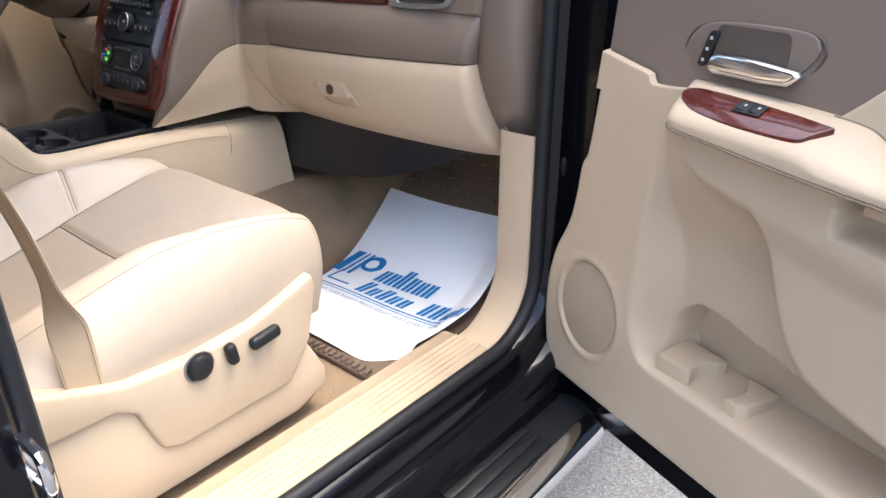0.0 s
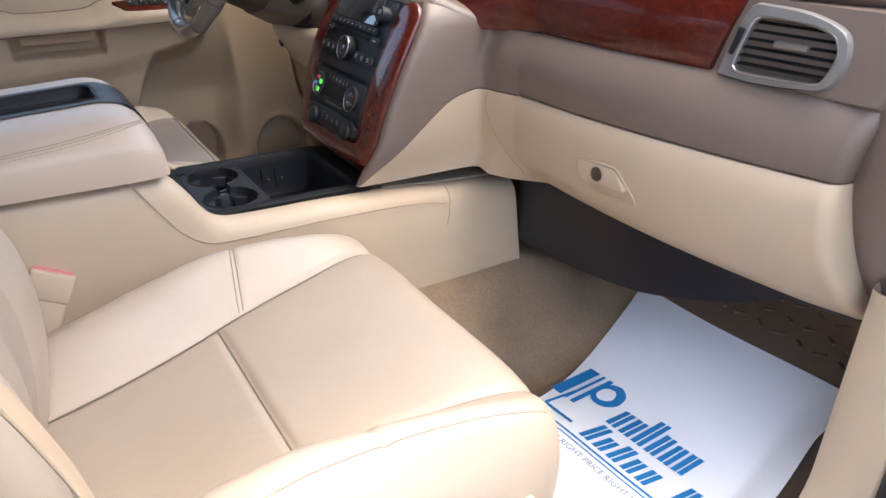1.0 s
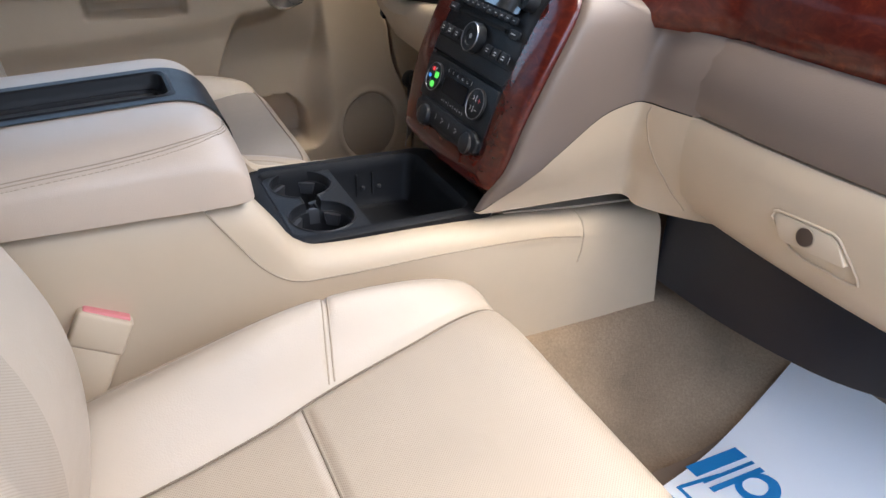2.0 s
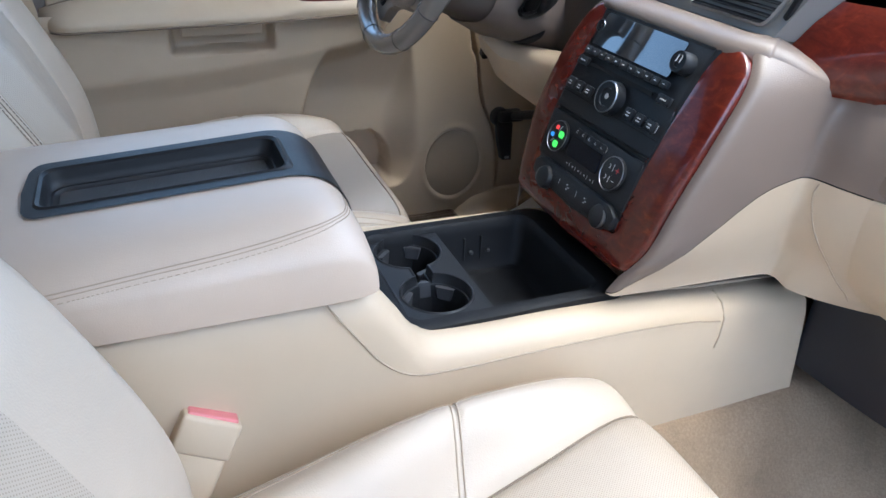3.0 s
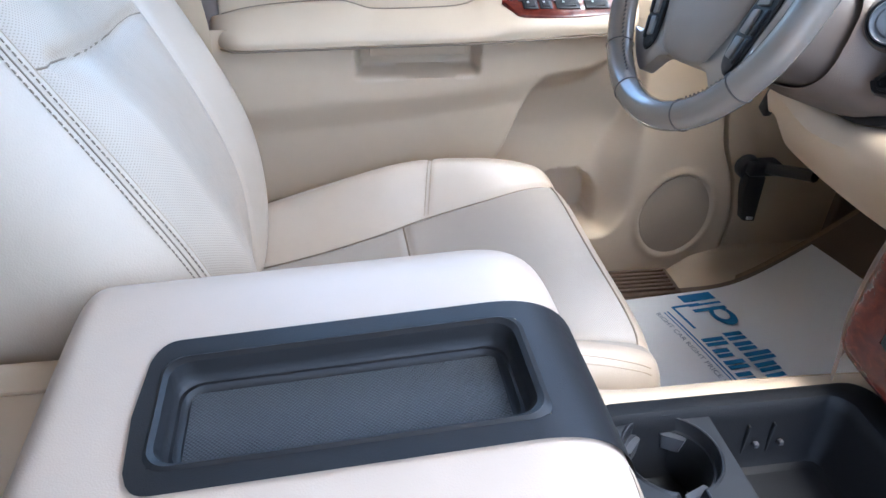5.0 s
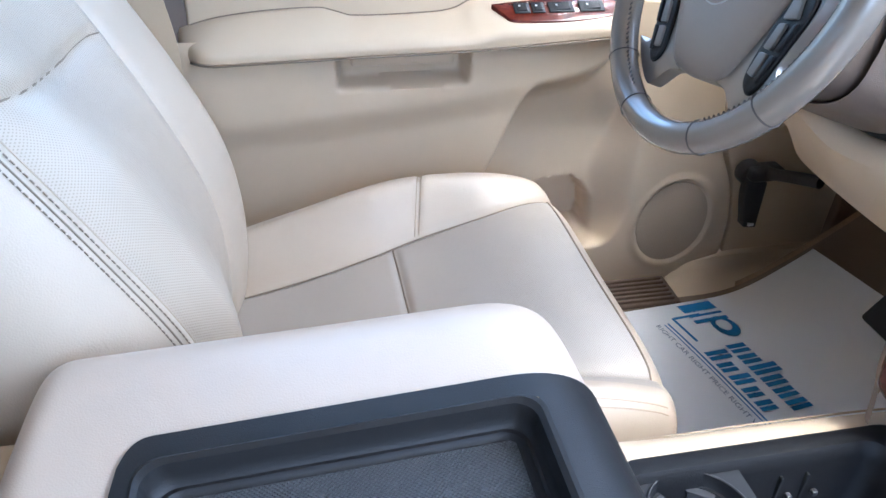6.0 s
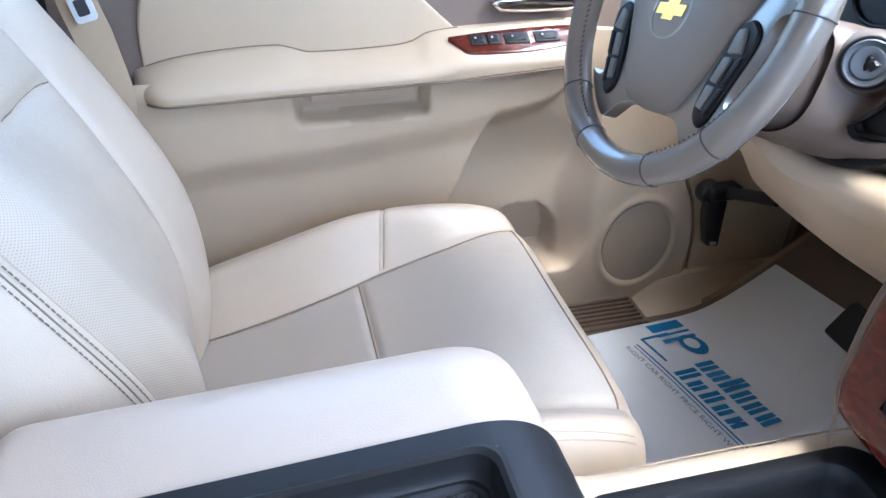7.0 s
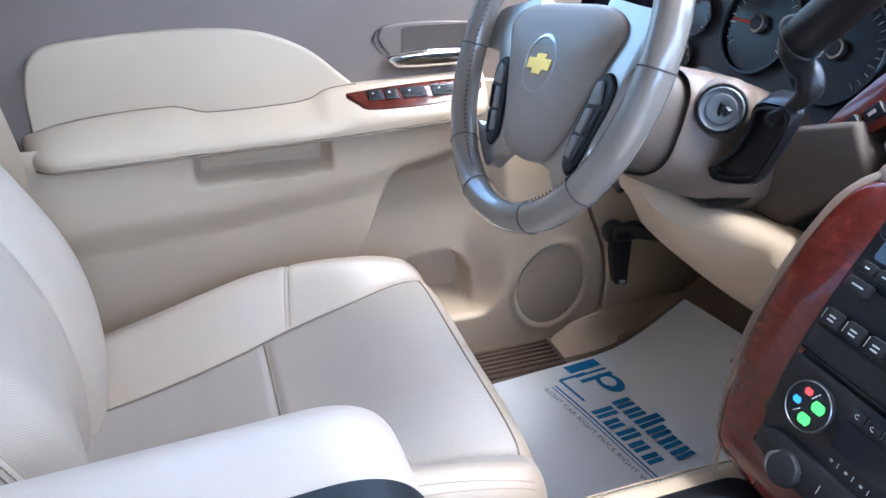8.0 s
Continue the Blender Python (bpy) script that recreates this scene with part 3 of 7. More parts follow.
    inset = smooth_path([(-0.640, 1.005, 0), (-0.636, 1.07, 0), (-0.620, 1.115, 0), (-0.58, 1.130, 0), (-0.448, 1.138, 0), (-0.34, 1.130, 0), (-0.27, 1.102, 0), (-0.225, 1.065, 0), (-0.195, 1.035, 0), (-0.19, 1.005, 0)], 6)
    part("inset_panel", prism([(p[0], p[1]) for p in inset], "x", 0.792, 0.81, 0.005), M_INSET, d, "padded cream inset")
    # handle in its bezel
    bez = smooth_path([(-0.168, 1.112, 0), (-0.160, 1.126, 0), (-0.135, 1.132, 0), (-0.06, 1.132, 0), (0.00, 1.126, 0), (0.026, 1.110, 0), (0.032, 1.086, 0), (0.020, 1.064, 0), (-0.02, 1.050, 0), (-0.08, 1.046, 0), (-0.118, 1.053, 0), (-0.142, 1.073, 0), (-0.162, 1.098, 0), (-0.168, 1.112, 0)], 5)[:-1]
    part("handle_bezel", tube([(0.8040, p[0], p[1] - 0.005) for p in bez], 0.0016, 8, True), M_DARKTAUPE, d)
    inner = [(-0.075 + (p[0] + 0.075) * 0.93, 1.094 + (p[1] - 1.094) * 0.90) for p in bez]
    part("handle_plate", prism(inner, "x", 0.8005, 0.812, 0.002), M_TAUPE, d)
    # raised plate whose darker taupe paints the shade of the handle's hollow
    part("handle_recess_shade", prism(rounded(-0.125, -0.020, 1.068, 1.124, 0.010), "x", 0.7985, 0.8015, 0.0), M_DARKTAUPE, d)
    hp = [(-0.154, 1.081), (-0.148, 1.087), (-0.09, 1.092), (-0.035, 1.091), (-0.024, 1.086), (-0.020, 1.068), (-0.030, 1.064), (-0.10, 1.064), (-0.138, 1.067)]
    part("door_handle", bevelled(skin([[(0.797, y, z) for y, z in hp], [(0.788, y, z) for y, z in hp], [(0.782, -0.087 + (y + 0.087) * 0.95, 1.080 + (z - 1.080) * 0.6) for y, z in hp]]), 0.002, 2), M_CHROME, d, "chrome pull handle")
    lock = part("lock_switch", prism([(y - 0.35 * (z - 1.09), z) for y, z in rounded(-0.018, -0.003, 1.069, 1.116, 0.006)], "x", 0.794, 0.803, 0.002), M_BLACK, d)
    for k in range(3):
        part("marking", box((0.7935, -0.0105 - 0.35 * (0.014 * k - 0.012), 1.078 + 0.014 * k), (0.001, 0.004, 0.004)), M_WHITE, lock)
    # wood plate with window switches
    wp = smooth_path([(0.762, -0.222, 0), (0.746, -0.208, 0), (0.734, -0.194, 0), (0.731, -0.14, 0), (0.732, -0.09, 0), (0.737, -0.05, 0), (0.746, -0.028, 0), (0.758, -0.012, 0), (0.768, -0.016, 0), (0.772, -0.040, 0), (0.771, -0.10, 0), (0.767, -0.17, 0), (0.762, -0.222, 0)], 5)[:-1]

    def on_rest(x, up):
        return 1.0235 + (x - 0.728) * 0.53 + up

    plate = part("wood_plate", bevelled(skin([[(p[0], p[1], on_rest(p[0], o)) for p in wp] for o in (-0.008, 0.0018)]), 0.0008, 2), M_WOOD, d, "glossy red burl wood switch plate")
    tip = Matrix.Rotation(-math.atan(0.53), 4, "Y")
    rows = [(-0.180, 0.752, 0.020), (-0.156, 0.752, 0.016), (-0.122, 0.752, 0.034), (-0.076, 0.752, 0.034)] if driver else [(-0.127, 0.757, 0.016), (-0.108, 0.757, 0.016)]
    for y, x, w in rows:
        part("window_switch", join(box((x, y, on_rest(x, 0.0035)), (0.020, w + 0.003, 0.002), 0.0008, 2, tip), box((x, y, on_rest(x, 0.0040)), (0.015, w * 0.75, 0.004), 0.0015, 3, tip @ Matrix.Rotation(0.12, 4, "X"))), M_BLACK, plate)
        part("marking", box((x, y - w * 0.2, on_rest(x, 0.0066)), (0.003, 0.003, 0.0005), 0, 2, tip), M_WHITE, plate)
    # outer skin and window
    part("door_skin", prism([(-0.75, 0.385), (0.26, 0.385), (0.315, 0.47), (0.318, 0.62), (0.30, 0.80), (0.29, 1.195), (-0.75, 1.195)], "x", 0.895, 0.945, 0.006), M_PAINT, d, "black painted door skin")
    edge_strip = [(-0.75, 0.385), (0.26, 0.385), (0.315, 0.47), (0.318, 0.62), (0.30, 0.80), (0.29, 1.19), (0.20, 1.19), (0.225, 0.80), (0.27, 0.66), (0.265, 0.52), (0.24, 0.455), (-0.75, 0.455)]
    part("door_flange", prism(edge_strip, "x", 0.815, 0.897), M_PAINT, d)
    part("door_seal", tube([(0.834, -0.745, 1.18), (0.834, -0.745, 0.47), (0.834, -0.70, 0.415), (0.834, 0.23, 0.413), (0.834, 0.295, 0.48), (0.834, 0.295, 0.66), (0.834, 0.27, 0.80), (0.834, 0.262, 1.18)], 0.012, 8), M_RUBBER, d)
    part("window_frame", tube([(0.83, -0.73, 1.18), (0.80, -0.73, 1.70), (0.80, -0.2, 1.72), (0.82, 0.15, 1.50), (0.84, 0.285, 1.18)], 0.02, 8), M_PAINT, d)
    part("window_pane", sheet(lambda u, v: (0.845 - 0.04 * v, -0.72 + (0.99 - 0.42 * v) * u, 1.185 + 0.515 * v), 4, 4), M_SIDEGLASS, d)
    if not driver:
        # bottle holder inside the map pocket
        def cup(x):
            return math.sqrt(max(0.0, 0.040**2 - (x - 0.826) ** 2))

        xs = (0.801, 0.806, 0.812, 0.819, 0.826, 0.834, 0.842, 0.850, 0.857)
        part("bottle_holder", prism([(0.872, 0.012), (0.795, 0.004)] + [(x, -0.092 + cup(x)) for x in xs] + [(0.872, -0.070)], "z", 0.57, 0.622, 0.004), M_PLASTIC, d, "moulded bottle holder ledge")
        part("bottle_rest", prism([(0.872, -0.112)] + [(x, -0.092 - cup(x)) for x in xs[::-1]] + [(0.800, -0.146), (0.812, -0.158), (0.872, -0.164)], "z", 0.57, 0.618, 0.004), M_PLASTIC, d)
    HERE[0] = Matrix.Identity(4)
    return d


M_INSET = grained("cream_inset", CREAM, 0.55, 700, 0.12, kind="cells")
M_DARKTAUPE = grained("dark_taupe", shade(TAUPE, 0.48), 0.55, 900, 0.2)
# TAUPE darkened: the wheel's shade on the column is put into the colour
M_COLUMN_SHADE = grained("shaded_column_taupe", shade(TAUPE, 0.78), 0.45, 900, 0.2, kind="cells")


def grille():
    m = grained("speaker_cloth", shade(CREAM, 0.78), 0.7, 900, 0.1)
    b = m.node_tree.nodes["Principled BSDF"]
    mp = coords(m, (300, 300, 300))
    v = node(m, "ShaderNodeTexVoronoi", Scale=1.0, Randomness=0.0)
    wire(m, mp, "Vector", v, "Vector")
    bp = node(m, "ShaderNodeBump", Strength=0.5, Distance=0.001)
    wire(m, v, "Distance", bp, "Height")
    wire(m, bp, "Normal", b, "Normal")
    return m


M_GRILLE = grille()
build_door(Matrix.Diagonal((-1, 1, 1, 1)), "door_1", "closed cream and taupe driver door with wood switch plate", True)
swing = Matrix.Translation((0.783, 0.392, 0)) @ Matrix.Rotation(radians(70), 4, "Z") @ Matrix.Translation((-0.86, -0.40, 0))
build_door(swing, "door_2", "open cream and taupe passenger door with map pocket", False)

# ---- dashboard ----
def dash_back(x):
    """How far the dashboard curves forward towards its ends."""
    return 0.08 * max(0.0, (abs(x) - 0.25) / 0.49) ** 2


dash = thing("dashboard", (0, 0.4, 0.83), "taupe over cream dashboard with wood trim and vents", "dashboard")


def dash_band(prof, x0, x1, n=40, back=dash_back):
    """A closed section (y, z) drawn along x with the dashboard's curve."""
    return skin([[(x, y + back(x), z) for y, z in prof] for x in (x0 + (x1 - x0) * i / n for i in range(n + 1))])


def end_x(z):
    """Where the dashboard's face ends before it turns forward to the end cap."""
    return curve([(0.83, 0.728), (0.87, 0.714), (0.93, 0.697), (1.0, 0.690), (1.02, 0.690), (1.10, 0.712), (1.18, 0.735)], z)


def ended_band(prof, x0, lift=False, back=dash_back):
    """A band that runs out to the dashboard's end and turns round its corner."""
    rows = []
    for i in range(48):
        a = radians(max(0, i - 40) * 90 / 7)
        row = []
        for y, z in prof:
            x = x0 + (end_x(z) - x0) * min(1.0, i / 40)
            row.append((x + 0.022 * math.sin(a), y + back(x) + 0.022 * (1 - math.cos(a)), z + (glove_lift(x, z) if lift else 0.0)))
        rows.append(row)
    return skin(rows)


UPPER = [(0.206, 1.106), (0.192, 1.098), (0.180, 1.078), (0.173, 1.050), (0.1735, 1.018), (0.177, 1.0115), (0.30, 1.0115), (0.42, 1.06), (0.42, 1.10)]
TOP = [(0.215, 1.186), (0.205, 1.196), (0.206, 1.210), (0.225, 1.228), (0.30, 1.245), (0.72, 1.235), (0.74, 1.20), (0.40, 1.16)]
part("lower_band", ended_band(UPPER, 0.20), M_TAUPE, dash, "taupe soft-touch band")
part("top_pad", dash_band(TOP, -0.16, 0.76, 60), M_TAUPE, dash, "taupe grained dashboard top")


def strip_back(x):
    """The wood sweeps back towards the centre vents."""
    return dash_back(x) - 0.073 * (1 - ease(0.10, 0.27, x))


strip_rows = []
for i in range(61):
    k = i / 60
    row = []
    for y, z in ((0.200, 1.098), (0.193, 1.108), (0.193, 1.125), (0.196, 1.165), (0.206, 1.186), (0.24, 1.18), (0.24, 1.10)):
        x = (0.131 + 0.42 * (z - 1.150)) * (1 - k) + (0.548 + 0.30 * (z - 1.135)) * k
        row.append((x, y + strip_back(x) + 0.25 * (z - 1.14) * (1 - ease(0.12, 0.25, x)), z))
    strip_rows.append(row)
part("wood_strip", skin(strip_rows), M_WOOD, dash, "glossy red burl wood strip")
def glove_lift(x, z):
    """The glove box door is shallower towards the console."""
    return 0.024 * min(1.0, max(0.0, (0.68 - x) / 0.44)) * ease(0.93, 0.84, z)


glove = part("glove_box", ended_band([(0.176, 1.0090), (0.1725, 1.005), (0.171, 0.975), (0.173, 0.945), (0.183, 0.905), (0.205, 0.865), (0.246, 0.832), (0.256, 0.830), (0.266, 0.836), (0.28, 0.90), (0.28, 1.007)], 0.238, True), M_PLASTIC, dash, "cream glove box door")
# latch
def on_glove(x, z, out=0.0):
    return Vector((x, curve([(0.83, 0.25), (0.865, 0.205), (0.905, 0.183), (0.945, 0.173), (0.975, 0.171), (1.0, 0.173)], z) + dash_back(x) - out, z))


lat = [(0.377, 0.945), (0.379, 0.952), (0.384, 0.955), (0.446, 0.957), (0.453, 0.954), (0.479, 0.919), (0.480, 0.912), (0.474, 0.909), (0.420, 0.911), (0.406, 0.916), (0.388, 0.930)]


latch = part("latch", tube([on_glove(x, z, 0.0006) for x, z in lat], 0.0016, 8, True), M_PLASTIC, glove, "cream moulded latch surround")
pad_line = [(0.381, 0.945), (0.383, 0.951), (0.387, 0.953), (0.445, 0.955), (0.451, 0.952), (0.468, 0.931), (0.466, 0.928), (0.400, 0.925), (0.394, 0.928)]
part("paddle", bevelled(skin([[on_glove(x, z, -0.001) for x, z in pad_line], [on_glove(x, z, 0.0015 + 0.0065 * ease(0.950, 0.928, z)) for x, z in pad_line]]), 0.0012, 2, 0.6), M_PLASTIC, latch, "cream latch paddle over a finger slot")
c = on_glove(0.422, 0.942, 0.0055)
part("lock", lathe(c, (0, -1, 0.1), [(0.0, 0.010), (0.002, 0.0098), (0.003, 0.008), (0.003, 0.0)], 20), M_BROWNLOCK, latch, "brown round key lock")
part("rim", tube([c + Vector((0.0105 * math.cos(t), -0.0005, 0.0105 * math.sin(t))) for t in (2 * math.pi * k / 24 for k in range(24))], 0.0008, 6, True), M_SEAM2, latch)


# wing panels either side of the centre stack
def stack_w(z):
    return curve([(0.85, 0.108), (0.885, 0.121), (0.905, 0.1335), (0.93, 0.1437), (0.99, 0.1522), (1.05, 0.1552), (1.105, 0.1512), (1.125, 0.142), (1.14, 0.128)], z)


def stack_y(z):
    return curve([(0.85, -0.040), (0.90, -0.026), (0.93, -0.015), (0.987, 0.000), (1.05, 0.026), (1.10, 0.052), (1.16, 0.086)], z)


def flare_in(s):
    """How far back along the flare a place lies, from 0 to 1."""
    return curve([(0, 0.0), (0.06, 0.005), (0.12, 0.025), (0.20, 0.09), (0.35, 0.35), (0.55, 0.74), (0.65, 0.87), (0.75, 0.92), (0.85, 0.95), (1.0, 1.0)], s)


def flare(s, z, sx):
    """The cheek: a roll beside the wood, a straight flank, a tight corner, then along the dashboard."""
    w, y0 = stack_w(z), stack_y(z) - 0.001
    y1 = curve([(0.852, 0.252), (0.866, 0.230), (0.882, 0.209), (0.915, 0.187), (0.952, 0.176), (1.0, 0.175), (1.02, 0.176), (1.05, 0.176), (1.078, 0.182), (1.098, 0.194), (1.106, 0.207), (1.16, 0.21)], z)
    xc = max(curve([(0.85, 0.146), (0.90, 0.154), (1.0, 0.166), (1.10, 0.176)], z), w + 0.016)
    yc = min(y1 - 0.017, 0.170)
    x2, y2 = w + 0.013, y0 + 0.018
    x = curve([(0, w), (0.06, w + 0.006), (0.12, w + 0.0105), (0.20, x2), (0.35, x2 + (xc - x2) * 0.35), (0.55, x2 + (xc - x2) * 0.80), (0.65, xc), (0.75, xc + 0.012), (0.85, xc + 0.034), (1.0, 0.250)], s)
    y = curve([(0, y0), (0.06, y0 + 0.0012), (0.12, y0 + 0.0055), (0.20, y2), (0.35, y2 + (yc - y2) * 0.38), (0.55, y2 + (yc - y2) * 0.82), (0.65, yc - 0.006), (0.75, yc + 0.001), (0.85, yc + 0.005), (1.0, y1)], s)
    return (sx * x, y, z)


def wing_line(s):
    k = math.asin(min(1.0, max(0.0, flare_in(s)))) * 2 / math.pi
    return curve([(0, 0.862), (0.06, 0.886), (0.12, 0.924), (0.187, 0.953), (0.333, 0.990), (0.50, 1.004), (0.70, 1.008), (1.0, 1.0105)], k)


def cheek_top(s):
    return curve([(0, 1.137), (0.12, 1.136), (0.24, 1.131), (0.36, 1.121), (0.55, 1.108), (0.75, 1.101), (1.0, 1.099)], s)


def wing_low(s):
    return 0.860 + 0.009 * ease(0.1, 0.65, s) - 0.012 * ease(0.7, 1.0, s)


for sx in (1, -1):
    wing = part("side_cheek", sheet(lambda u, v: flare(u, wing_line(u) + (cheek_top(u) - wing_line(u)) * v, sx), 30, 30), M_TAUPE, dash, "taupe cheek of the centre stack")
    part("side_wing", sheet(lambda u, v: flare(0.3 * (sx < 0) + (1 - 0.3 * (sx < 0)) * u, wing_low(u) + (wing_line(0.3 * (sx < 0) + (1 - 0.3 * (sx < 0)) * u) - 0.0015 - wing_low(u)) * v, sx), 30, 16), M_PLASTIC, dash, "cream wing beside the console")
def on_wing(x, z):
    """The wing's surface at a given place across the car."""
    lo, hi = 0.6, 1.0
    for _ in range(30):
        m = (lo + hi) / 2
        lo, hi = (m, hi) if flare(m, z, 1)[0] < x else (lo, m)
    return Vector(flare(lo, z, 1)) + Vector((0, -0.0004, 0))


part("door_gap", tube([on_wing(curve([(0.885, 0.232), (0.92, 0.210), (0.96, 0.190), (0.99, 0.181), (1.004, 0.184)], z), z) for z in (0.875 + 0.129 * k / 24 for k in range(25))], 0.0009, 5), M_SEAM2, dash, "shut line of the glove box door")
part("stack_core", box((0, 0.25, 0.995), (0.25, 0.38, 0.25), 0.01), M_DARKTRIM, dash, "dark structure inside the stack")
# rounded end of the dashboard
endp = smooth_path([(0.285, 1.225, 0), (0.262, 1.17, 0), (0.256, 1.08, 0), (0.262, 1.00, 0), (0.285, 0.93, 0), (0.318, 0.875, 0), (0.345, 0.846, 0), (0.40, 0.846, 0)], 4)
end_out = [(p[0], p[1]) for p in endp] + [(0.55, 0.9), (0.55, 1.24)]
part("end_cap", skin([[(x, 0.43 + (y - 0.43) * k, 1.05 + (z - 1.05) * k) for y, z in end_out] for x, k in ((0.700, 0.89), (0.712, 0.925), (0.722, 0.962), (0.735, 0.988), (0.752, 1.0), (0.770, 0.998), (0.786, 0.984), (0.798, 0.945), (0.806, 0.88), (0.810, 0.78), (0.812, 0.55))]), M_TAUPE, dash, "rounded taupe end of the dashboard", sharp=1.2)
part("end_foot", box((0.778, 0.312, 0.858), (0.044, 0.05, 0.034), 0.005), M_TAUPE, dash)
# dark underside
def under_z(x):
    return curve([(0.122, 0.711), (0.257, 0.717), (0.414, 0.736), (0.48, 0.752), (0.608, 0.800), (0.651, 0.825), (0.75, 0.835)], x)


part("underside", skin([[(x, y, z) for y, z in ((0.264 + dash_back(x), 0.840 + 0.026 * min(1.0, max(0.0, (0.68 - x) / 0.44))), (0.266 + dash_back(x) * 0.8, under_z(x) + 0.035), (0.268 + dash_back(x) * 0.7, under_z(x) - 0.004), (0.274 + dash_back(x) * 0.7, under_z(x) - 0.004), (0.46, under_z(x) + 0.06), (0.56, 0.80), (0.56, 0.86))] for x in (0.15 + 0.60 * i / 24 for i in range(25))]), M_DARKTRIM, dash, "dark plastic under the dashboard")
part("kick_panel", prism([(0.275, 0.50), (0.62, 0.50), (0.62, 0.86), (0.285, 0.86)], "x", 0.758, 0.785, 0.006), M_PLASTIC, dash)
kick = [(0.280, 0.47), (0.281, 0.62), (0.264, 0.70), (0.233, 0.77), (0.219, 0.82), (0.209, 0.88), (0.195, 0.93), (0.188, 1.0), (0.50, 1.0), (0.50, 0.47)]
part("kick_panel", prism(kick, "x", -0.82, -0.786, 0.003), M_PLASTIC, dash, "cream kick panel ahead of the driver door")
part("kick_foot", skin([[(x + dx, y, 0.49 + (z - 0.49) * h) for x, z in ((-0.80, 0.49), (-0.80, 0.555), (-0.774, 0.550), (-0.764, 0.530), (-0.745, 0.516), (-0.72, 0.510), (-0.70, 0.506), (-0.70, 0.49))] for y, dx, h in ((0.150, -0.020, 0.10), (0.180, -0.012, 0.45), (0.215, -0.006, 0.75), (0.26, -0.002, 0.93), (0.30, 0.0, 1.0), (0.48, 0.004, 1.0))]), M_PLASTIC, dash, "curved cream foot of the kick panel")
part("footwell_liner", prism([(0.49, 0.50), (0.72, 0.50), (0.72, 0.95), (0.49, 0.95)], "x", -0.81, -0.768, 0.004), M_MAT, dash, "dark brown footwell lining")
part("footwell_cover", box((-0.48, 0.50, 0.93), (0.56, 0.44, 0.04), 0.006), M_DARKTRIM, dash, "dark cover above the pedals")


# air vents
def vent(parent, cx, cz, w, h, cyf, tilt=0.12, frame_mat=None, slats=7, skew=0.0):
    """A framed outlet with slats; cyf(x) is the face's y."""
    r = min(w, h) * 0.22
    outer = rounded(-w / 2, w / 2, -h / 2, h / 2, r)
    inner = rounded(-w / 2 + 0.003, w / 2 - 0.003, -h / 2 + 0.003, h / 2 - 0.003, r * 0.85)

    def put(p, d):
        x = cx + p[0] + skew * p[1]
        z = cz + p[1]
        return (x, cyf(x) + d + tilt * p[1], z)

    f = part("vent_frame", skin([[put(p, 0.004) for p in outer], [put(p, -0.0005) for p in outer], [put(p, -0.0030) for p in inner], [put(p, 0.000) for p in inner], [put(p, 0.03) for p in inner]], True, False), frame_mat or M_SILVER, parent, "silver vent surround")
    part("duct", skin([[put(p, 0.028) for p in outer], [put(p, 0.032) for p in outer]]), M_VOID, f)
    for k in range(slats):
        z = -h / 2 + h * (k + 0.7) / (slats + 0.4)
        L = w / 2 - 0.0035 - (0.004 if k in (0, slats - 1) else 0)
        part("slat", skin([[put((x, z + dz), d) for d, dz in ((-0.002, -0.0010), (-0.003, 0.0), (-0.002, 0.0010), (0.016, 0.0022), (0.016, 0.0008))] for x in (-L, 0, L)]), M_SLAT, f)
    part("knob", skin([[put((x, dz), d) for d, dz in ((-0.006, -0.003), (-0.007, 0.0), (-0.006, 0.003), (0.004, 0.003), (0.004, -0.003))] for x in (-0.014, 0.014)]), M_CHROME, f)
    return f


bez_y = lambda x: 0.226 + 0.13 * (x - 0.55)
bz = smooth_path([(0.551, 1.101, 0), (0.560, 1.140, 0), (0.575, 1.178, 0), (0.600, 1.181, 0), (0.640, 1.179, 0), (0.676, 1.171, 0), (0.694, 1.160, 0), (0.700, 1.140, 0), (0.694, 1.115, 0), (0.680, 1.104, 0), (0.655, 1.101, 0), (0.600, 1.098, 0), (0.551, 1.101, 0)], 3)[:-1]
vz = smooth_path([(0.571, 1.114, 0), (0.577, 1.142, 0), (0.585, 1.164, 0), (0.600, 1.169, 0), (0.646, 1.168, 0), (0.678, 1.161, 0), (0.688, 1.150, 0), (0.690, 1.138, 0), (0.684, 1.119, 0), (0.672, 1.110, 0), (0.615, 1.108, 0), (0.580, 1.108, 0), (0.571, 1.114, 0)], 3)[:-1]


def on_bezel(x, z, d):
    x = 0.551 + (x - 0.551) * 0.91
    return (x, bez_y(x) + d + 0.1 * (z - 1.14), z)


end_vent = part("vent_frame", skin([[on_bezel(p.x, p.y, 0.02) for p in bz], [on_bezel(p.x, p.y, 0.0) for p in bz], [on_bezel(0.63 + (p.x - 0.63) * 0.98, 1.14 + (p.y - 1.14) * 0.97, -0.003) for p in bz], [on_bezel(p.x, p.y, -0.004) for p in vz], [on_bezel(p.x, p.y, 0.004) for p in vz], [on_bezel(p.x, p.y, 0.032) for p in vz]], True, False), M_SILVER, dash, "silver end-vent bezel")
part("vent_surround", ended_band([(0.015, 1.088), (0.005, 1.096), (0.006, 1.15), (0.011, 1.186), (0.065, 1.19), (0.065, 1.088)], 0.535, False, bez_y), M_TAUPE, dash, "taupe panel round the end vent")
part("rim", tube([on_bezel(p.x, p.y, -0.0045) for p in vz], 0.0012, 6, True), M_SATIN, end_vent)
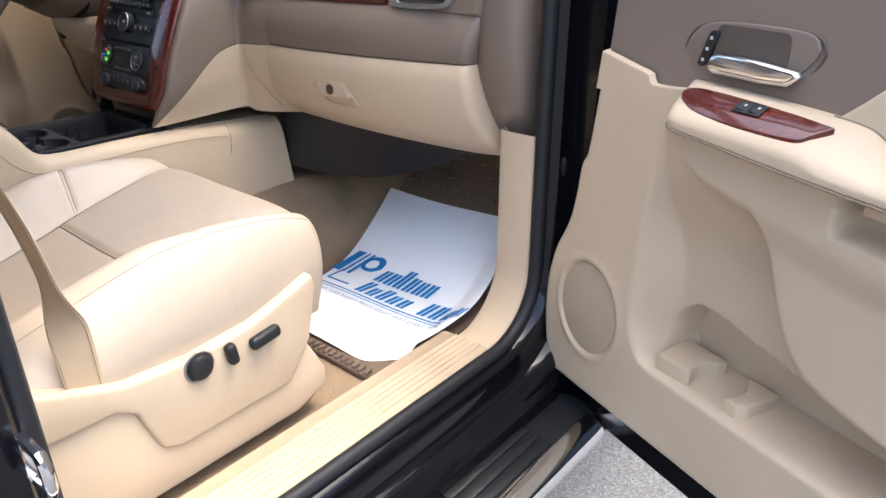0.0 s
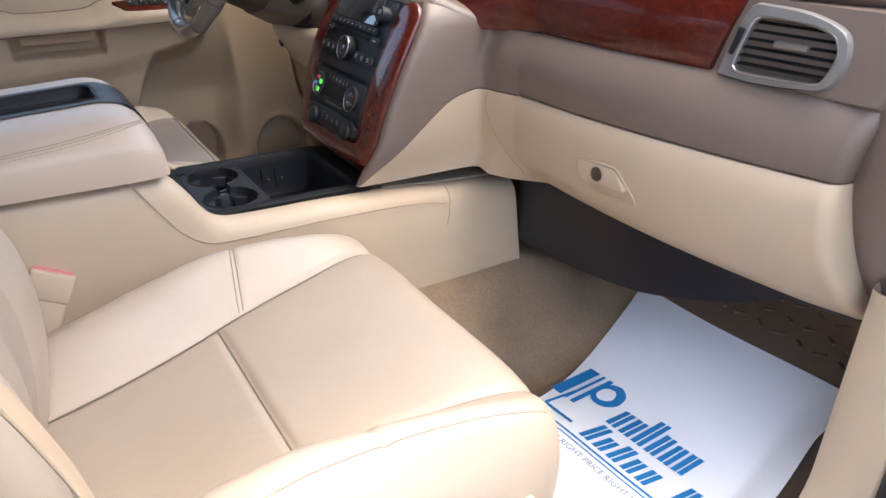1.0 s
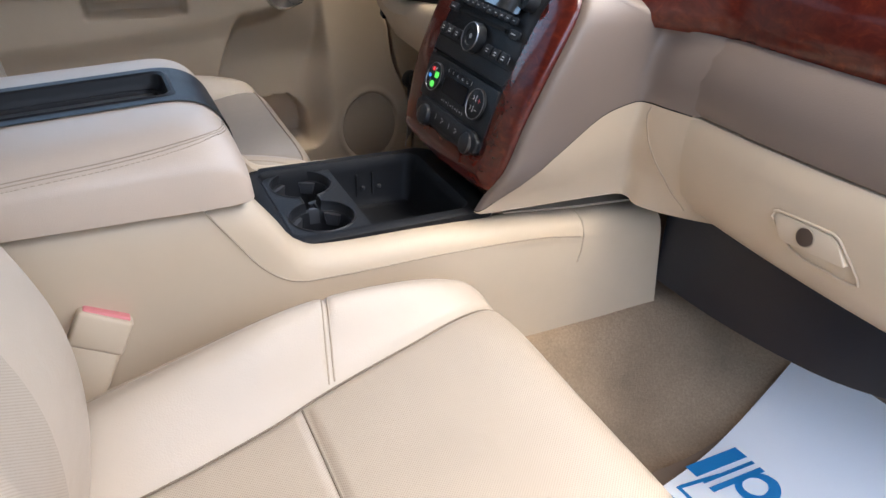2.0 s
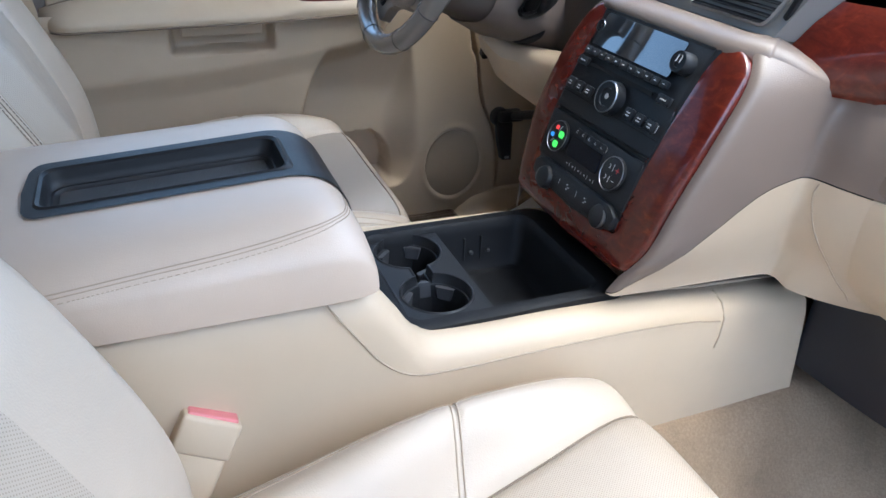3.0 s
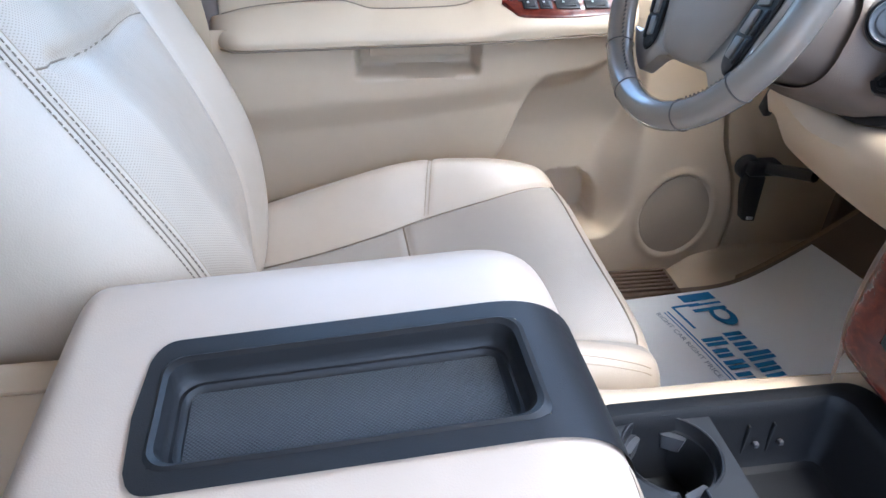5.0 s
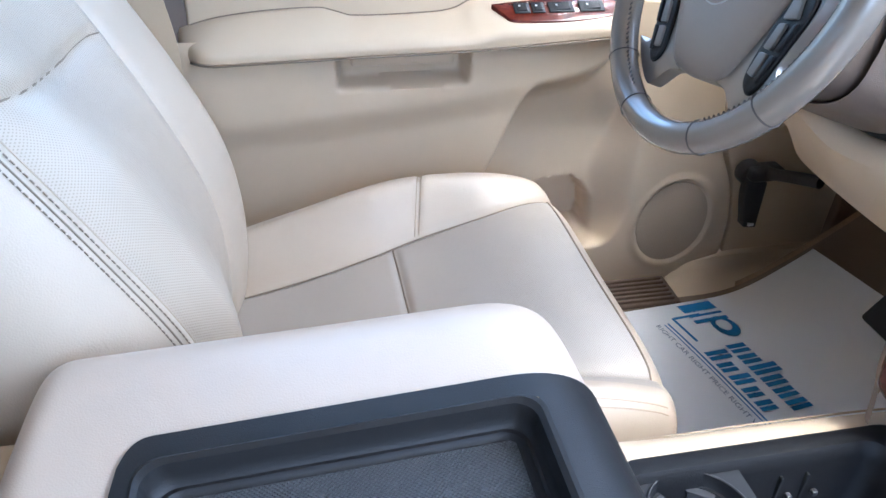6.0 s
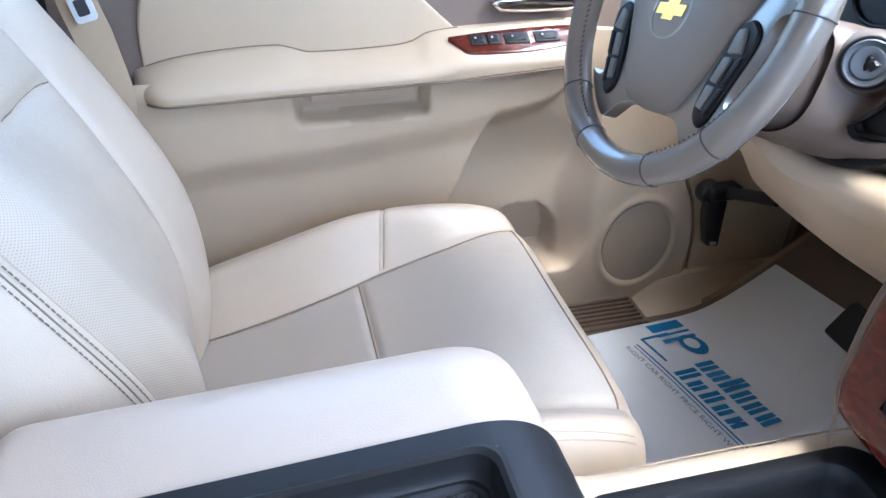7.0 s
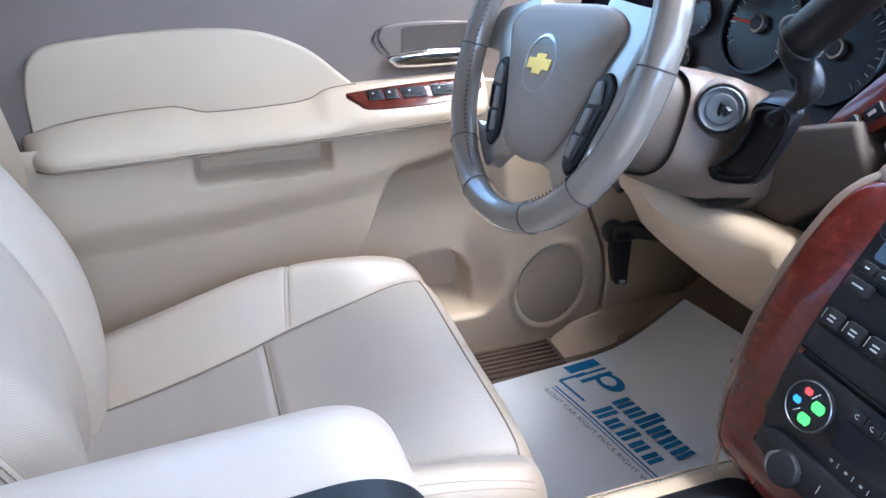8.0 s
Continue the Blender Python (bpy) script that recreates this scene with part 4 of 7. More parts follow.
part("duct", skin([[on_bezel(p.x, p.y, d) for p in vz] for d in (0.028, 0.033)]), M_VOID, end_vent)
for k in range(6):
    z = 1.116 + 0.0092 * k
    xa, xb = curve([(1.108, 0.582), (1.114, 0.573), (1.142, 0.579), (1.164, 0.588)], z), curve([(1.110, 0.670), (1.119, 0.682), (1.138, 0.688), (1.150, 0.686), (1.161, 0.676)], z)
    part("slat", skin([[on_bezel(x, z + dz, d) for d, dz in ((0.000, -0.0010), (-0.001, 0.0), (0.000, 0.0010), (0.016, 0.0022), (0.016, 0.0008))] for x in (xa, (xa + xb) / 2, xb)]), M_SLAT, end_vent)
part("knob", skin([[on_bezel(x, 1.1435 + dz, d) for d, dz in ((-0.005, -0.003), (-0.006, 0.0), (-0.005, 0.003), (0.004, 0.003), (0.004, -0.003))] for x in (0.616, 0.656)]), M_PEWTER, end_vent)
part("thumb_wheel", box((0.567, bez_y(0.567) - 0.004, 1.140), (0.007, 0.006, 0.032), 0.002, 2, Matrix.Rotation(0.28, 4, "Y")), M_BLACK, dash)

# centre vents over the stack


def smooth_path_n(keys, n):
    """A smooth line through rows of any width."""
    out = []
    for i in range(len(keys) - 1):
        for k in range(n):
            out.append(tuple(curve([(j, keys[j][c]) for j in range(len(keys))], i + k / n) for c in range(len(keys[0]))))
    return out + [tuple(keys[-1])]


hood_half = [(0.0, 0.055, 1.1365, 0.0), (0.06, 0.055, 1.1365, 0.0), (0.112, 0.057, 1.136, -0.1)]
for k in range(1, 15):
    u = 0.05 + 0.95 * (k / 14)
    x, y, z = flare(u, cheek_top(u), 1)
    hood_half.append((x, y, z, -0.75 * (1 - ease(0.35, 1.0, u)) * ease(0.0, 0.25, u) - 0.15))
hood_rows = []
for sx, keys in ((-1, hood_half[:0:-1]), (1, hood_half)):
    for x, y, z, lean in smooth_path_n(keys, 4):
        n = Vector((sx * lean, 1.0, 0)).normalized()
        k = 1 - 0.9 * ease(0.140, 0.205, x)
        hood_rows.append([(sx * x + n.x * d * k, y + n.y * d * k, z + h * k) for d, h in ((0.004, -0.03), (0.0, -0.002), (0.003, 0.0045), (0.010, 0.0095), (0.020, 0.0128), (0.030, 0.0140), (0.036, 0.0125), (0.038, -0.01))])
part("centre_hood", skin(hood_rows, False, False), M_TAUPE, dash, "taupe hood sweeping over the radio")
bezel_rows = []
for i in range(17):
    k = i / 16
    bezel_rows.append([(-0.160 + (0.290 + 0.42 * (z - 1.150) * 1.0) * k, y, z) for y, z in ((0.100, 1.143), (0.0955, 1.149), (0.1165, 1.207), (0.126, 1.212), (0.16, 1.20), (0.16, 1.143))])
part("vent_bezel", skin(bezel_rows), M_SILVER, dash, "silver centre-vent bezel")
for cx in (-0.070, 0.064):
    vent(dash, cx, 1.180, 0.122, 0.048, lambda x: 0.1035, 0.40, skew=0.35)
for k, lean in ((-0.152, 0.35), (0.137, 0.42)):
    part("thumb_wheel", box((k, 0.1035, 1.180), (0.007, 0.006, 0.028), 0.002, 2, Matrix.Rotation(lean, 4, "Y")), M_BLACK, dash)

# driver side: knee panel, cluster
rings = []
for i in range(41):
    x = -0.510 + 0.345 * i / 40
    zt = curve([(-0.51, 0.985), (-0.46, 1.026), (-0.41, 1.041), (-0.34, 1.029), (-0.28, 1.034), (-0.21, 1.040), (-0.165, 1.030)], x)
    yc = curve([(-0.51, 0.095), (-0.46, 0.050), (-0.41, 0.030), (-0.30, 0.036), (-0.21, 0.056)], x)
    zb = curve([(-0.51, 0.950), (-0.40, 0.948), (-0.21, 0.930)], x)
    rings.append([(x, yy, zz) for yy, zz in ((yc + 0.070, zt - 0.004), (yc + 0.030, zt + 0.003), (yc + 0.014, zt + 0.002), (yc + 0.005, zt - 0.005), (yc, zt - 0.018), (yc + 0.006, zt - 0.035), (yc + 0.020, (zt + zb) / 2 - 0.01), (yc + 0.036, zb + 0.007), (yc + 0.048, zb), (0.32, zb - 0.015), (0.32, zt - 0.02))])
part("knee_panel", skin(rings), M_PLASTIC, dash, "cream knee panel under the steering column")
# black solids put in for the darkness of the gap below the column
part("column_gap", box((-0.33, 0.16, 1.05), (0.24, 0.12, 0.05), 0.01), M_VOID, dash)
part("gap_shade", tube(smooth_path([(-0.375, 0.048, 1.037), (-0.327, 0.048, 1.039), (-0.287, 0.048, 1.047), (-0.254, 0.048, 1.062), (-0.238, 0.048, 1.073)], 8), lambda s: 0.0008 + 0.0042 * math.sin(math.pi * min(1, max(0, s))) ** 0.8, 10), M_VOID, dash, "black tube standing in for the dark gap under the column shroud")
part("brake_release_slot", box((-0.487, 0.078, 0.992), (0.020, 0.012, 0.055), 0.004, 3, Matrix.Rotation(0.35, 4, "Y")), M_BLACK, dash, "black slot at the end of the knee panel")
part("left_lower_panel", skin([[(x, y + 0.5 * dash_back(x), z) for y, z in ((0.19, 1.0), (0.185, 0.98), (0.21, 0.92), (0.25, 0.885), (0.34, 0.88), (0.34, 1.0))] for x in (-0.76 + 0.27 * i / 12 for i in range(13))]), M_PLASTIC, dash)
part("column_side_panel", prism([(-0.300, 1.035), (-0.236, 1.035), (-0.160, 1.118), (-0.19, 1.16), (-0.26, 1.13)], "y", 0.092, 0.14, 0.006), M_DARKTAUPE, dash)
# wood switch strip beside the centre vents
strip = part("switch_strip", bevelled(skin([[(x, 0.106 + 0.4 * (z - 1.15) + d, z) for x, z in ((-0.234, 1.126), (-0.190, 1.141), (-0.150, 1.185), (-0.140, 1.214), (-0.190, 1.214), (-0.215, 1.170))] for d in (0.03, -0.004)]), 0.002, 2), M_WOOD, dash, "red wood strip with small switches")
for k in range(4):
    x, z = -0.200 + 0.014 * k, 1.152 + 0.0155 * k
    part("button", box((x, 0.100 + 0.4 * (z - 1.15), z), (0.020, 0.006, 0.012), 0.002, 2, Matrix.Rotation(-0.85, 4, "Y")), M_BLACK, strip)
    part("marking", box((x, 0.0965 + 0.4 * (z - 1.15), z), (0.008, 0.001, 0.003), 0, 2, Matrix.Rotation(-0.85, 4, "Y")), M_WHITE, strip)
part("driver_band", skin([[(x, y + dash_back(x), z) for y, z in ((0.20, 1.10), (0.175, 1.07), (0.172, 1.03), (0.18, 1.00), (0.33, 1.0), (0.33, 1.10))] for x in (-0.76 + 0.26 * i / 12 for i in range(13))]), M_TAUPE, dash)
part("cluster_housing", skin([[(x, y, z - 0.05 * ease(0.20, 0.25, abs(x + 0.41))) for y, z in ((0.150, 1.290), (0.128, 1.282), (0.130, 1.270), (0.24, 1.262), (0.33, 1.262), (0.70, 1.25), (0.70, 1.28), (0.30, 1.30))] for x in (-0.68 + 0.52 * i / 30 for i in range(31))]), M_TAUPE, dash, "taupe hood over the gauges")
part("top_pad", dash_band(TOP, -0.76, -0.66, 10), M_TAUPE, dash, "taupe grained dashboard top")
part("dash_core", prism([(0.30, 0.955), (0.30, 1.03), (0.34, 1.19), (0.74, 1.19), (0.74, 0.955)], "x", -0.80, -0.17, 0.01), M_DARKTRIM, dash, "dark structure behind the panels")
face = part("gauge_face", sheet(lambda u, v: (-0.66 + 0.50 * u, 0.215 + 0.07 * v, 1.04 + 0.238 * v), 4, 4, 0.01), M_DARKGREY, dash, "black gauge panel")


def gauge(x, z, r, needle):
    n = Vector((0, -0.96, 0.28))
    c = Vector((x, 0.215 + 0.05 * (z - 1.04) / 0.17 - 0.004, z))
    e, w = Vector((1, 0, 0)), n.cross(Vector((1, 0, 0)))
    g = part("gauge", join(tube([c + n * 0.004 + r * (math.cos(t) * e + math.sin(t) * w) for t in (2 * math.pi * k / 40 for k in range(40))], 0.003, 6, True), lathe(c, n, [(0, r), (0.001, r), (0.001, 0)], 40)), M_GAUGE, face, "round dark gauge")
    for k in range(25):
        t = radians(-40 + 260 * k / 24)
        o = c + n * 0.002 + r * 0.88 * (math.cos(t) * e + math.sin(t) * w)
        part("tick", tube([o, o - (0.10 + 0.06 * (k % 3 == 0)) * r * (math.cos(t) * e + math.sin(t) * w)], 0.0007, 4), M_WHITE, g)
    if needle is not None:
        t = radians(needle)
        part("needle", tube([c + n * 0.005, c + n * 0.005 + r * 0.75 * (math.cos(t) * e + math.sin(t) * w)], lambda s: 0.0030 - 0.0014 * s, 6), M_RED, g, "red needle")
        part("hub", lathe(c, n, [(0.002, 0.012), (0.009, 0.011), (0.010, 0.009)], 20), M_SATIN, g)
        part("hub_cap", lathe(c, n, [(0.004, 0.009), (0.0115, 0.0085), (0.0118, 0.0)], 20), M_BLACK, g)


M_GAUGE = material("gauge_dial", (0.012, 0.013, 0.016), 0.25)
M_RED = material("needle_red", (0.65, 0.03, 0.02), 0.4)
gauge(-0.490, 1.169, 0.060, 183)
gauge(-0.365, 1.167, 0.060, 186)
for gx, gz in ((-0.605, 1.157), (-0.612, 1.100), (-0.255, 1.175), (-0.255, 1.115)):
    gauge(gx, gz, 0.026, None)

# ---- centre stack ----
stack = thing("centre_stack", (0, 0.05, 0.88), "red wood framed centre stack with radio and climate controls", "control panel")


def on_stack(x, z, out=0.0):
    k = (stack_y(z + 0.01) - stack_y(z - 0.01)) / 0.02
    return Vector((x, stack_y(z), z)) + Vector((0, -1, k)).normalized() * out


def stack_plate(outline, lo, hi, bev=0.0, mid=0.0):
    """A plate on the sloping face, from lo to hi out of it."""
    bm = skin([[on_stack(x, z, lo) for x, z in outline], [on_stack(x, z, hi) for x, z in outline]])
    return bevelled(bm, bev, 2, 0.9) if bev else bm


def stack_box(x0, x1, z0, z1, lo, hi, r=0.002, bev=0.0):
    return stack_plate(rounded(x0, x1, z0, z1, r, 3), lo, hi, bev)


SN = Vector((0, -0.94, 0.342))
right_side = smooth_path([(0.0, 1.141, 0), (0.10, 1.138, 0), (0.135, 1.130, 0), (0.150, 1.105, 0), (0.154, 1.05, 0), (0.151, 0.99, 0), (0.1425, 0.93, 0), (0.132, 0.904, 0), (0.112, 0.891, 0), (0.0, 0.885, 0)], 5)
frame_out = [(p[0], p[1]) for p in right_side] + [(-p[0], p[1]) for p in right_side[-2:0:-1]]
inner_side = smooth_path([(0.0, 1.134, 0), (0.098, 1.133, 0), (0.101, 1.10, 0), (0.100, 1.0, 0), (0.094, 0.945, 0), (0.085, 0.922, 0), (0.0, 0.914, 0)], 8)
face_out = [(p[0], p[1]) for p in inner_side] + [(-p[0], p[1]) for p in inner_side[-2:0:-1]]


def frame_ring(k, o):
    """A ring between the frame's outer line, k = 0, and its inner one, k = 1."""
    n = len(frame_out)
    rows = []
    for i in range(n):
        x, z = frame_out[i]
        a = math.atan2(z - 1.02, x * 0.8)
        d = math.hypot(x, z - 1.02)
        reach = min(0.094 / max(1e-6, abs(x) / d), (0.109 if z > 1.02 else 0.098) / max(1e-6, abs(z - 1.02) / d))
        s = 1 + (min(1.0, reach / d) - 1) * k
        rows.append(on_stack(x * s, 1.02 + (z - 1.02) * s, o))
    return rows


part("wood_frame", skin([frame_ring(k, o) for k, o in ((0.0, -0.03), (0.0, 0.0005), (0.02, 0.0045), (0.06, 0.0074), (0.14, 0.0092), (0.30, 0.0106), (0.50, 0.0114), (0.65, 0.0118), (0.85, 0.0120), (1.0, 0.0112), (1.05, 0.002))], True, False), M_WOOD, stack, "glossy red burl wood surround")
part("surround", skin([[on_stack(x * s, 1.015 + (z - 1.015) * s, o) for x, z in frame_out] for s, o in ((0.985, -0.004), (1.002, -0.004), (1.008, -0.012), (1.01, -0.05))], True, False), M_TAUPE, stack, "taupe plastic surround")
panel = part("control_face", stack_plate(face_out, 0.0, 0.0125, 0.0015), M_BLACK, stack, "black control face")
radio = part("radio", stack_box(-0.0985, 0.0985, 1.012, 1.131, 0.010, 0.0138, 0.003, 0.0008), M_BLACK, stack, "black car radio")
part("screen", stack_box(-0.100 + 0.012, 0.064, 1.086, 1.122, 0.0155, 0.0175, 0.003), M_GLASSY, radio, "glossy dark display")
for k in range(11):
    x = -0.092 + 0.0152 * k
    b = part("button", stack_box(x, x + 0.0135, 1.075, 1.083, 0.0155, 0.0195, 0.002, 0.0008), M_BLACK, radio)
    part("marking", stack_box(x + 0.0048, x + 0.0087, 1.0786, 1.0796, 0.0196, 0.0199, 0.0003), M_WHITE, b)
part("disc_slot", stack_box(-0.075, 0.056, 1.0645, 1.0685, 0.0155, 0.0165, 0.0015), M_VOID, radio)
for x0, z0 in ((-0.094, 1.062), (0.068, 1.062)):
    b = part("button", stack_box(x0, x0 + 0.022, z0, z0 + 0.009, 0.0155, 0.0195, 0.002, 0.0008), M_BLACK, radio)
    part("marking", stack_box(x0 + 0.006, x0 + 0.016, z0 + 0.0038, z0 + 0.0050, 0.0196, 0.0199, 0.0003), M_WHITE, b)
for sx in (-1, 1):
    for k in range(3):
        x = -0.002 + sx * 0.035 + sx * 0.020 * k
        b = part("button", stack_box(min(x, x + sx * 0.0155), max(x, x + sx * 0.0155), 1.034, 1.046, 0.0155, 0.0195, 0.002, 0.0008), M_BLACK, radio)
        xm = x + sx * 0.00775
        for z in (1.0375, 1.0405):
            part("marking", stack_box(xm - 0.0030, xm + 0.0030, z, z + 0.0012, 0.0196, 0.0199, 0.0003), M_WHITE, b)
        part("divider_mark", stack_box(x + sx * 0.0175 - 0.0004, x + sx * 0.0175 + 0.0004, 1.036, 1.044, 0.0161, 0.0164, 0.0002), M_WHITE, radio)
part("seam", stack_box(-0.099, 0.099, 1.0095, 1.011, 0.0115, 0.0130, 0.0005), M_VOID, radio)
part("seam", stack_box(-0.098, 0.098, 1.1245, 1.1255, 0.0130, 0.0141, 0.0004), M_VOID, radio)
part("seam", stack_box(-0.096, 0.096, 1.0295, 1.0305, 0.0130, 0.0141, 0.0004), M_VOID, radio)


def dial(parent, x, z, r, deep, ringmat, name="knob"):
    c = on_stack(x, z, 0.012)
    k = part(name, lathe(c, SN, [(0, r), (deep * 0.85, r * 0.96), (deep, r * 0.86), (deep, r * 0.55), (deep - 0.002, r * 0.5), (deep - 0.002, 0)], 40), M_BLACK, parent)
    part("ring", lathe(c, SN, [(deep * 0.94, r * 0.945), (deep + 0.0006, r * 0.92), (deep + 0.0007, r * 0.88), (deep - 0.001, r * 0.86)], 40, False), ringmat, k)
    return k


kn = dial(radio, -0.002, 1.045, 0.0205, 0.013, M_RING)
part("marking", lathe(on_stack(-0.002, 1.045, 0.0235), SN, [(0, 0.0032), (0.0006, 0.0032), (0.0006, 0.0020)], 20), M_WHITE, kn)
kn = dial(radio, 0.076, 1.104, 0.0125, 0.016, M_BLACK)
part("marking", tube([on_stack(0.073, 1.101, 0.0285), on_stack(0.073, 1.108, 0.0285), on_stack(0.079, 1.108, 0.0285), on_stack(0.079, 1.101, 0.0285)], 0.0007, 5), M_WHITE, kn)
dial(radio, -0.090, 1.107, 0.0085, 0.0055, M_RING)

climate = part("climate_panel", stack_box(-0.097, 0.097, 0.950, 1.006, 0.010, 0.0145, 0.004, 0.001), M_BLACK, stack, "black climate control panel")
part("screen", stack_box(-0.036, 0.030, 0.968, 0.990, 0.014, 0.0155, 0.003), M_DIMGLASS, climate)
for k in range(5):
    x = -0.034 + 0.0135 * k
    b = part("button", stack_box(x, x + 0.012, 0.993, 1.0005, 0.014, 0.017, 0.0015), M_BLACK, climate)
    part("marking", tube([on_stack(x + 0.006 + 0.0019 * math.cos(a), 0.9967 + 0.0014 * math.sin(a), 0.0172) for a in (0.4 * j for j in range(3 + k, 14))], 0.0004, 5), M_WHITE, b)
    part("divider_mark", stack_box(x + 0.0122, x + 0.0128, 0.994, 0.9995, 0.0146, 0.0149, 0.0002), M_WHITE, climate)
    part("marking", stack_box(x + 0.0042, x + 0.0066, 0.9582, 0.9602, 0.0146, 0.0149, 0.0004), M_WHITE, climate)
    part("divider_mark", stack_box(x + 0.0112, x + 0.0118, 0.957, 0.9615, 0.0146, 0.0149, 0.0002), M_WHITE, climate)
for x in (-0.063, 0.060):
    c = on_stack(x, 0.980, 0.014)
    dd = part("rocker_dial", lathe(c, SN, [(0, 0.0205), (0.003, 0.020), (0.004, 0.018), (0.004, 0)], 40), M_BLACK, climate, "round rocker dial with silver ring")
    part("ring", tube([c + SN * 0.004 + 0.0195 * (math.cos(t) * Vector((1, 0, 0)) + math.sin(t) * SN.cross(Vector((1, 0, 0)))) for t in (2 * math.pi * k / 40 for k in range(40))], 0.0007, 6, True), M_RING, dd)
    up_ = SN.cross(Vector((1, 0, 0)))
    up_ = up_ if up_.z > 0 else -up_

    def on_dial(dx, dz, out):
        return c + SN * (0.004 + out) + Vector((dx, 0, 0)) + up_ * dz

    if x < 0:
        for dx, dz, s, m in ((0.008, 0.004, 0.0058, "g"), (-0.005, 0.010, 0.0036, "r"), (-0.010, -0.001, 0.0036, "b"), (0.003, -0.010, 0.0056, "g")):
            part("lit_symbol", skin([[on_dial(dx + s * math.cos(a), dz + s * math.sin(a) * (1.0 if k % 2 else 0.75), o) for k, a in enumerate(2 * math.pi * j / 8 for j in range(8))] for o in (0.0, 0.0005)]), {"g": M_LITGREEN, "r": M_LITRED, "b": M_LITBLUE}[m], dd)
        for q0, q1 in (((0.000, 0.007), (0.004, 0.014)), ((-0.008, -0.010), (-0.004, -0.005))):
            part("marking", tube([on_dial(*q0, 0.0004), on_dial(*q1, 0.0004)], 0.0005, 5), M_WHITE, dd)
    else:
        for sz2 in (1, -1):
            part("marking", tube([on_dial(0.0, sz2 * 0.003, 0.0003), on_dial(0.0, sz2 * 0.011, 0.0003)], 0.00035, 5), M_WHITE, dd)
            part("marking", tube([on_dial(-0.008 + 0.0024 * math.cos(a), sz2 * 0.0065 + 0.0024 * math.sin(a), 0.0003) for a in (-1.6 + 0.4 * j for j in range(9))], 0.0004, 5), M_WHITE, dd)
        for q0, q1 in (((0.005, 0.006), (0.011, 0.006)), ((0.008, 0.003), (0.008, 0.009))):
            part("plus_mark", tube([on_dial(*q0, 0.0003), on_dial(*q1, 0.0003)], 0.0005, 5), M_REDMARK, dd)
        part("minus_mark", tube([on_dial(0.005, -0.007, 0.0003), on_dial(0.010, -0.007, 0.0003)], 0.00035, 5), M_WHITE, dd)
pod = part("switch_pod", stack_plate([(-0.072, 0.951), (0.078, 0.951), (0.094, 0.942), (0.092, 0.925), (0.07, 0.920), (-0.065, 0.920), (-0.088, 0.925), (-0.09, 0.942)], 0.010, 0.020, 0.003), M_BLACK, stack, "black lower switch pod")
for k in range(5):
    x = -0.043 + 0.020 * k
    if k % 2:
        part("divider_mark", stack_box(x - 0.0004, x + 0.0004, 0.932, 0.940, 0.0202, 0.0205, 0.0002), M_WHITE, pod)
    else:
        for dx, dz in ((-0.0020, 0.0028), (0.0012, 0.0), (-0.0016, -0.0028)):
            part("marking", stack_box(x + dx - 0.0016, x + dx + 0.0016, 0.936 + dz - 0.0007, 0.936 + dz + 0.0007, 0.0202, 0.0205, 0.0003), M_WHITE, pod)
for x, kz, out in ((-0.053, 0.928, 0.016), (0.068, 0.931, 0.013)):
    kn = part("heat_knob", lathe(on_stack(x, kz, out), SN, [(0, 0.0150), (0.007, 0.0146), (0.0096, 0.0132), (0.0106, 0.0105), (0.0106, 0)], 36), M_BLACK, stack, "round black seat heat knob")
    part("stem", lathe(on_stack(x, kz, 0.010), SN, [(0, 0.0135), (out - 0.009, 0.0135)], 28), M_BLACK, kn)
    sgn = 1 if x > 0 else -1
    # added metal sliver that stands for the highlight on the knob's edge
    part("crescent_glint", tube([on_stack(x + sgn * 0.0136 * math.cos(t), kz + 0.0136 * math.sin(t), out + 0.0085) for t in (radians(-60 + 120 * k / 12) for k in range(13))], lambda s: 0.0005 + 0.0018 * math.sin(math.pi * s), 8), M_RING, kn)

# ---- steering column and wheel ----
wheel_t = radians(20)
W = Matrix.Translation((-0.380, -0.101, 1.1887)) @ Matrix.Rotation(-wheel_t, 4, "X") @ Matrix.Rotation(radians(90), 4, "X") @ Matrix.Rotation(radians(10), 4, "Z")
# local axes of W: x right, y up along the rim, z towards the driver
col = thing("steering_column", (-0.376, 0.05, 1.05), "taupe steering column shroud with ignition lock", "steering column")


def wpt(x, y, z):
    return W @ Vector((x, y, z))


def wring(hw, up, dn, z, n=32):
    """A squarish ring round the column, below the wheel's middle."""
    out = []
    for k in range(n):
        t = 2 * math.pi * k / n
        c, s = math.cos(t), math.sin(t)
        x = hw * math.copysign(abs(c) ** 0.6, c)
        y = (up if s > 0 else dn) * math.copysign(abs(s) ** 0.6, s)
        out.append(wpt(x, y - 0.036, z))
    return out


part("collar", skin([wring(0.050, 0.046, 0.050, -0.034), wring(0.060, 0.050, 0.054, -0.070), wring(0.070, 0.052, 0.056, -0.100), wring(0.074, 0.052, 0.056, -0.14)]), M_DARKTAUPE, col, "dark taupe collar behind the wheel")
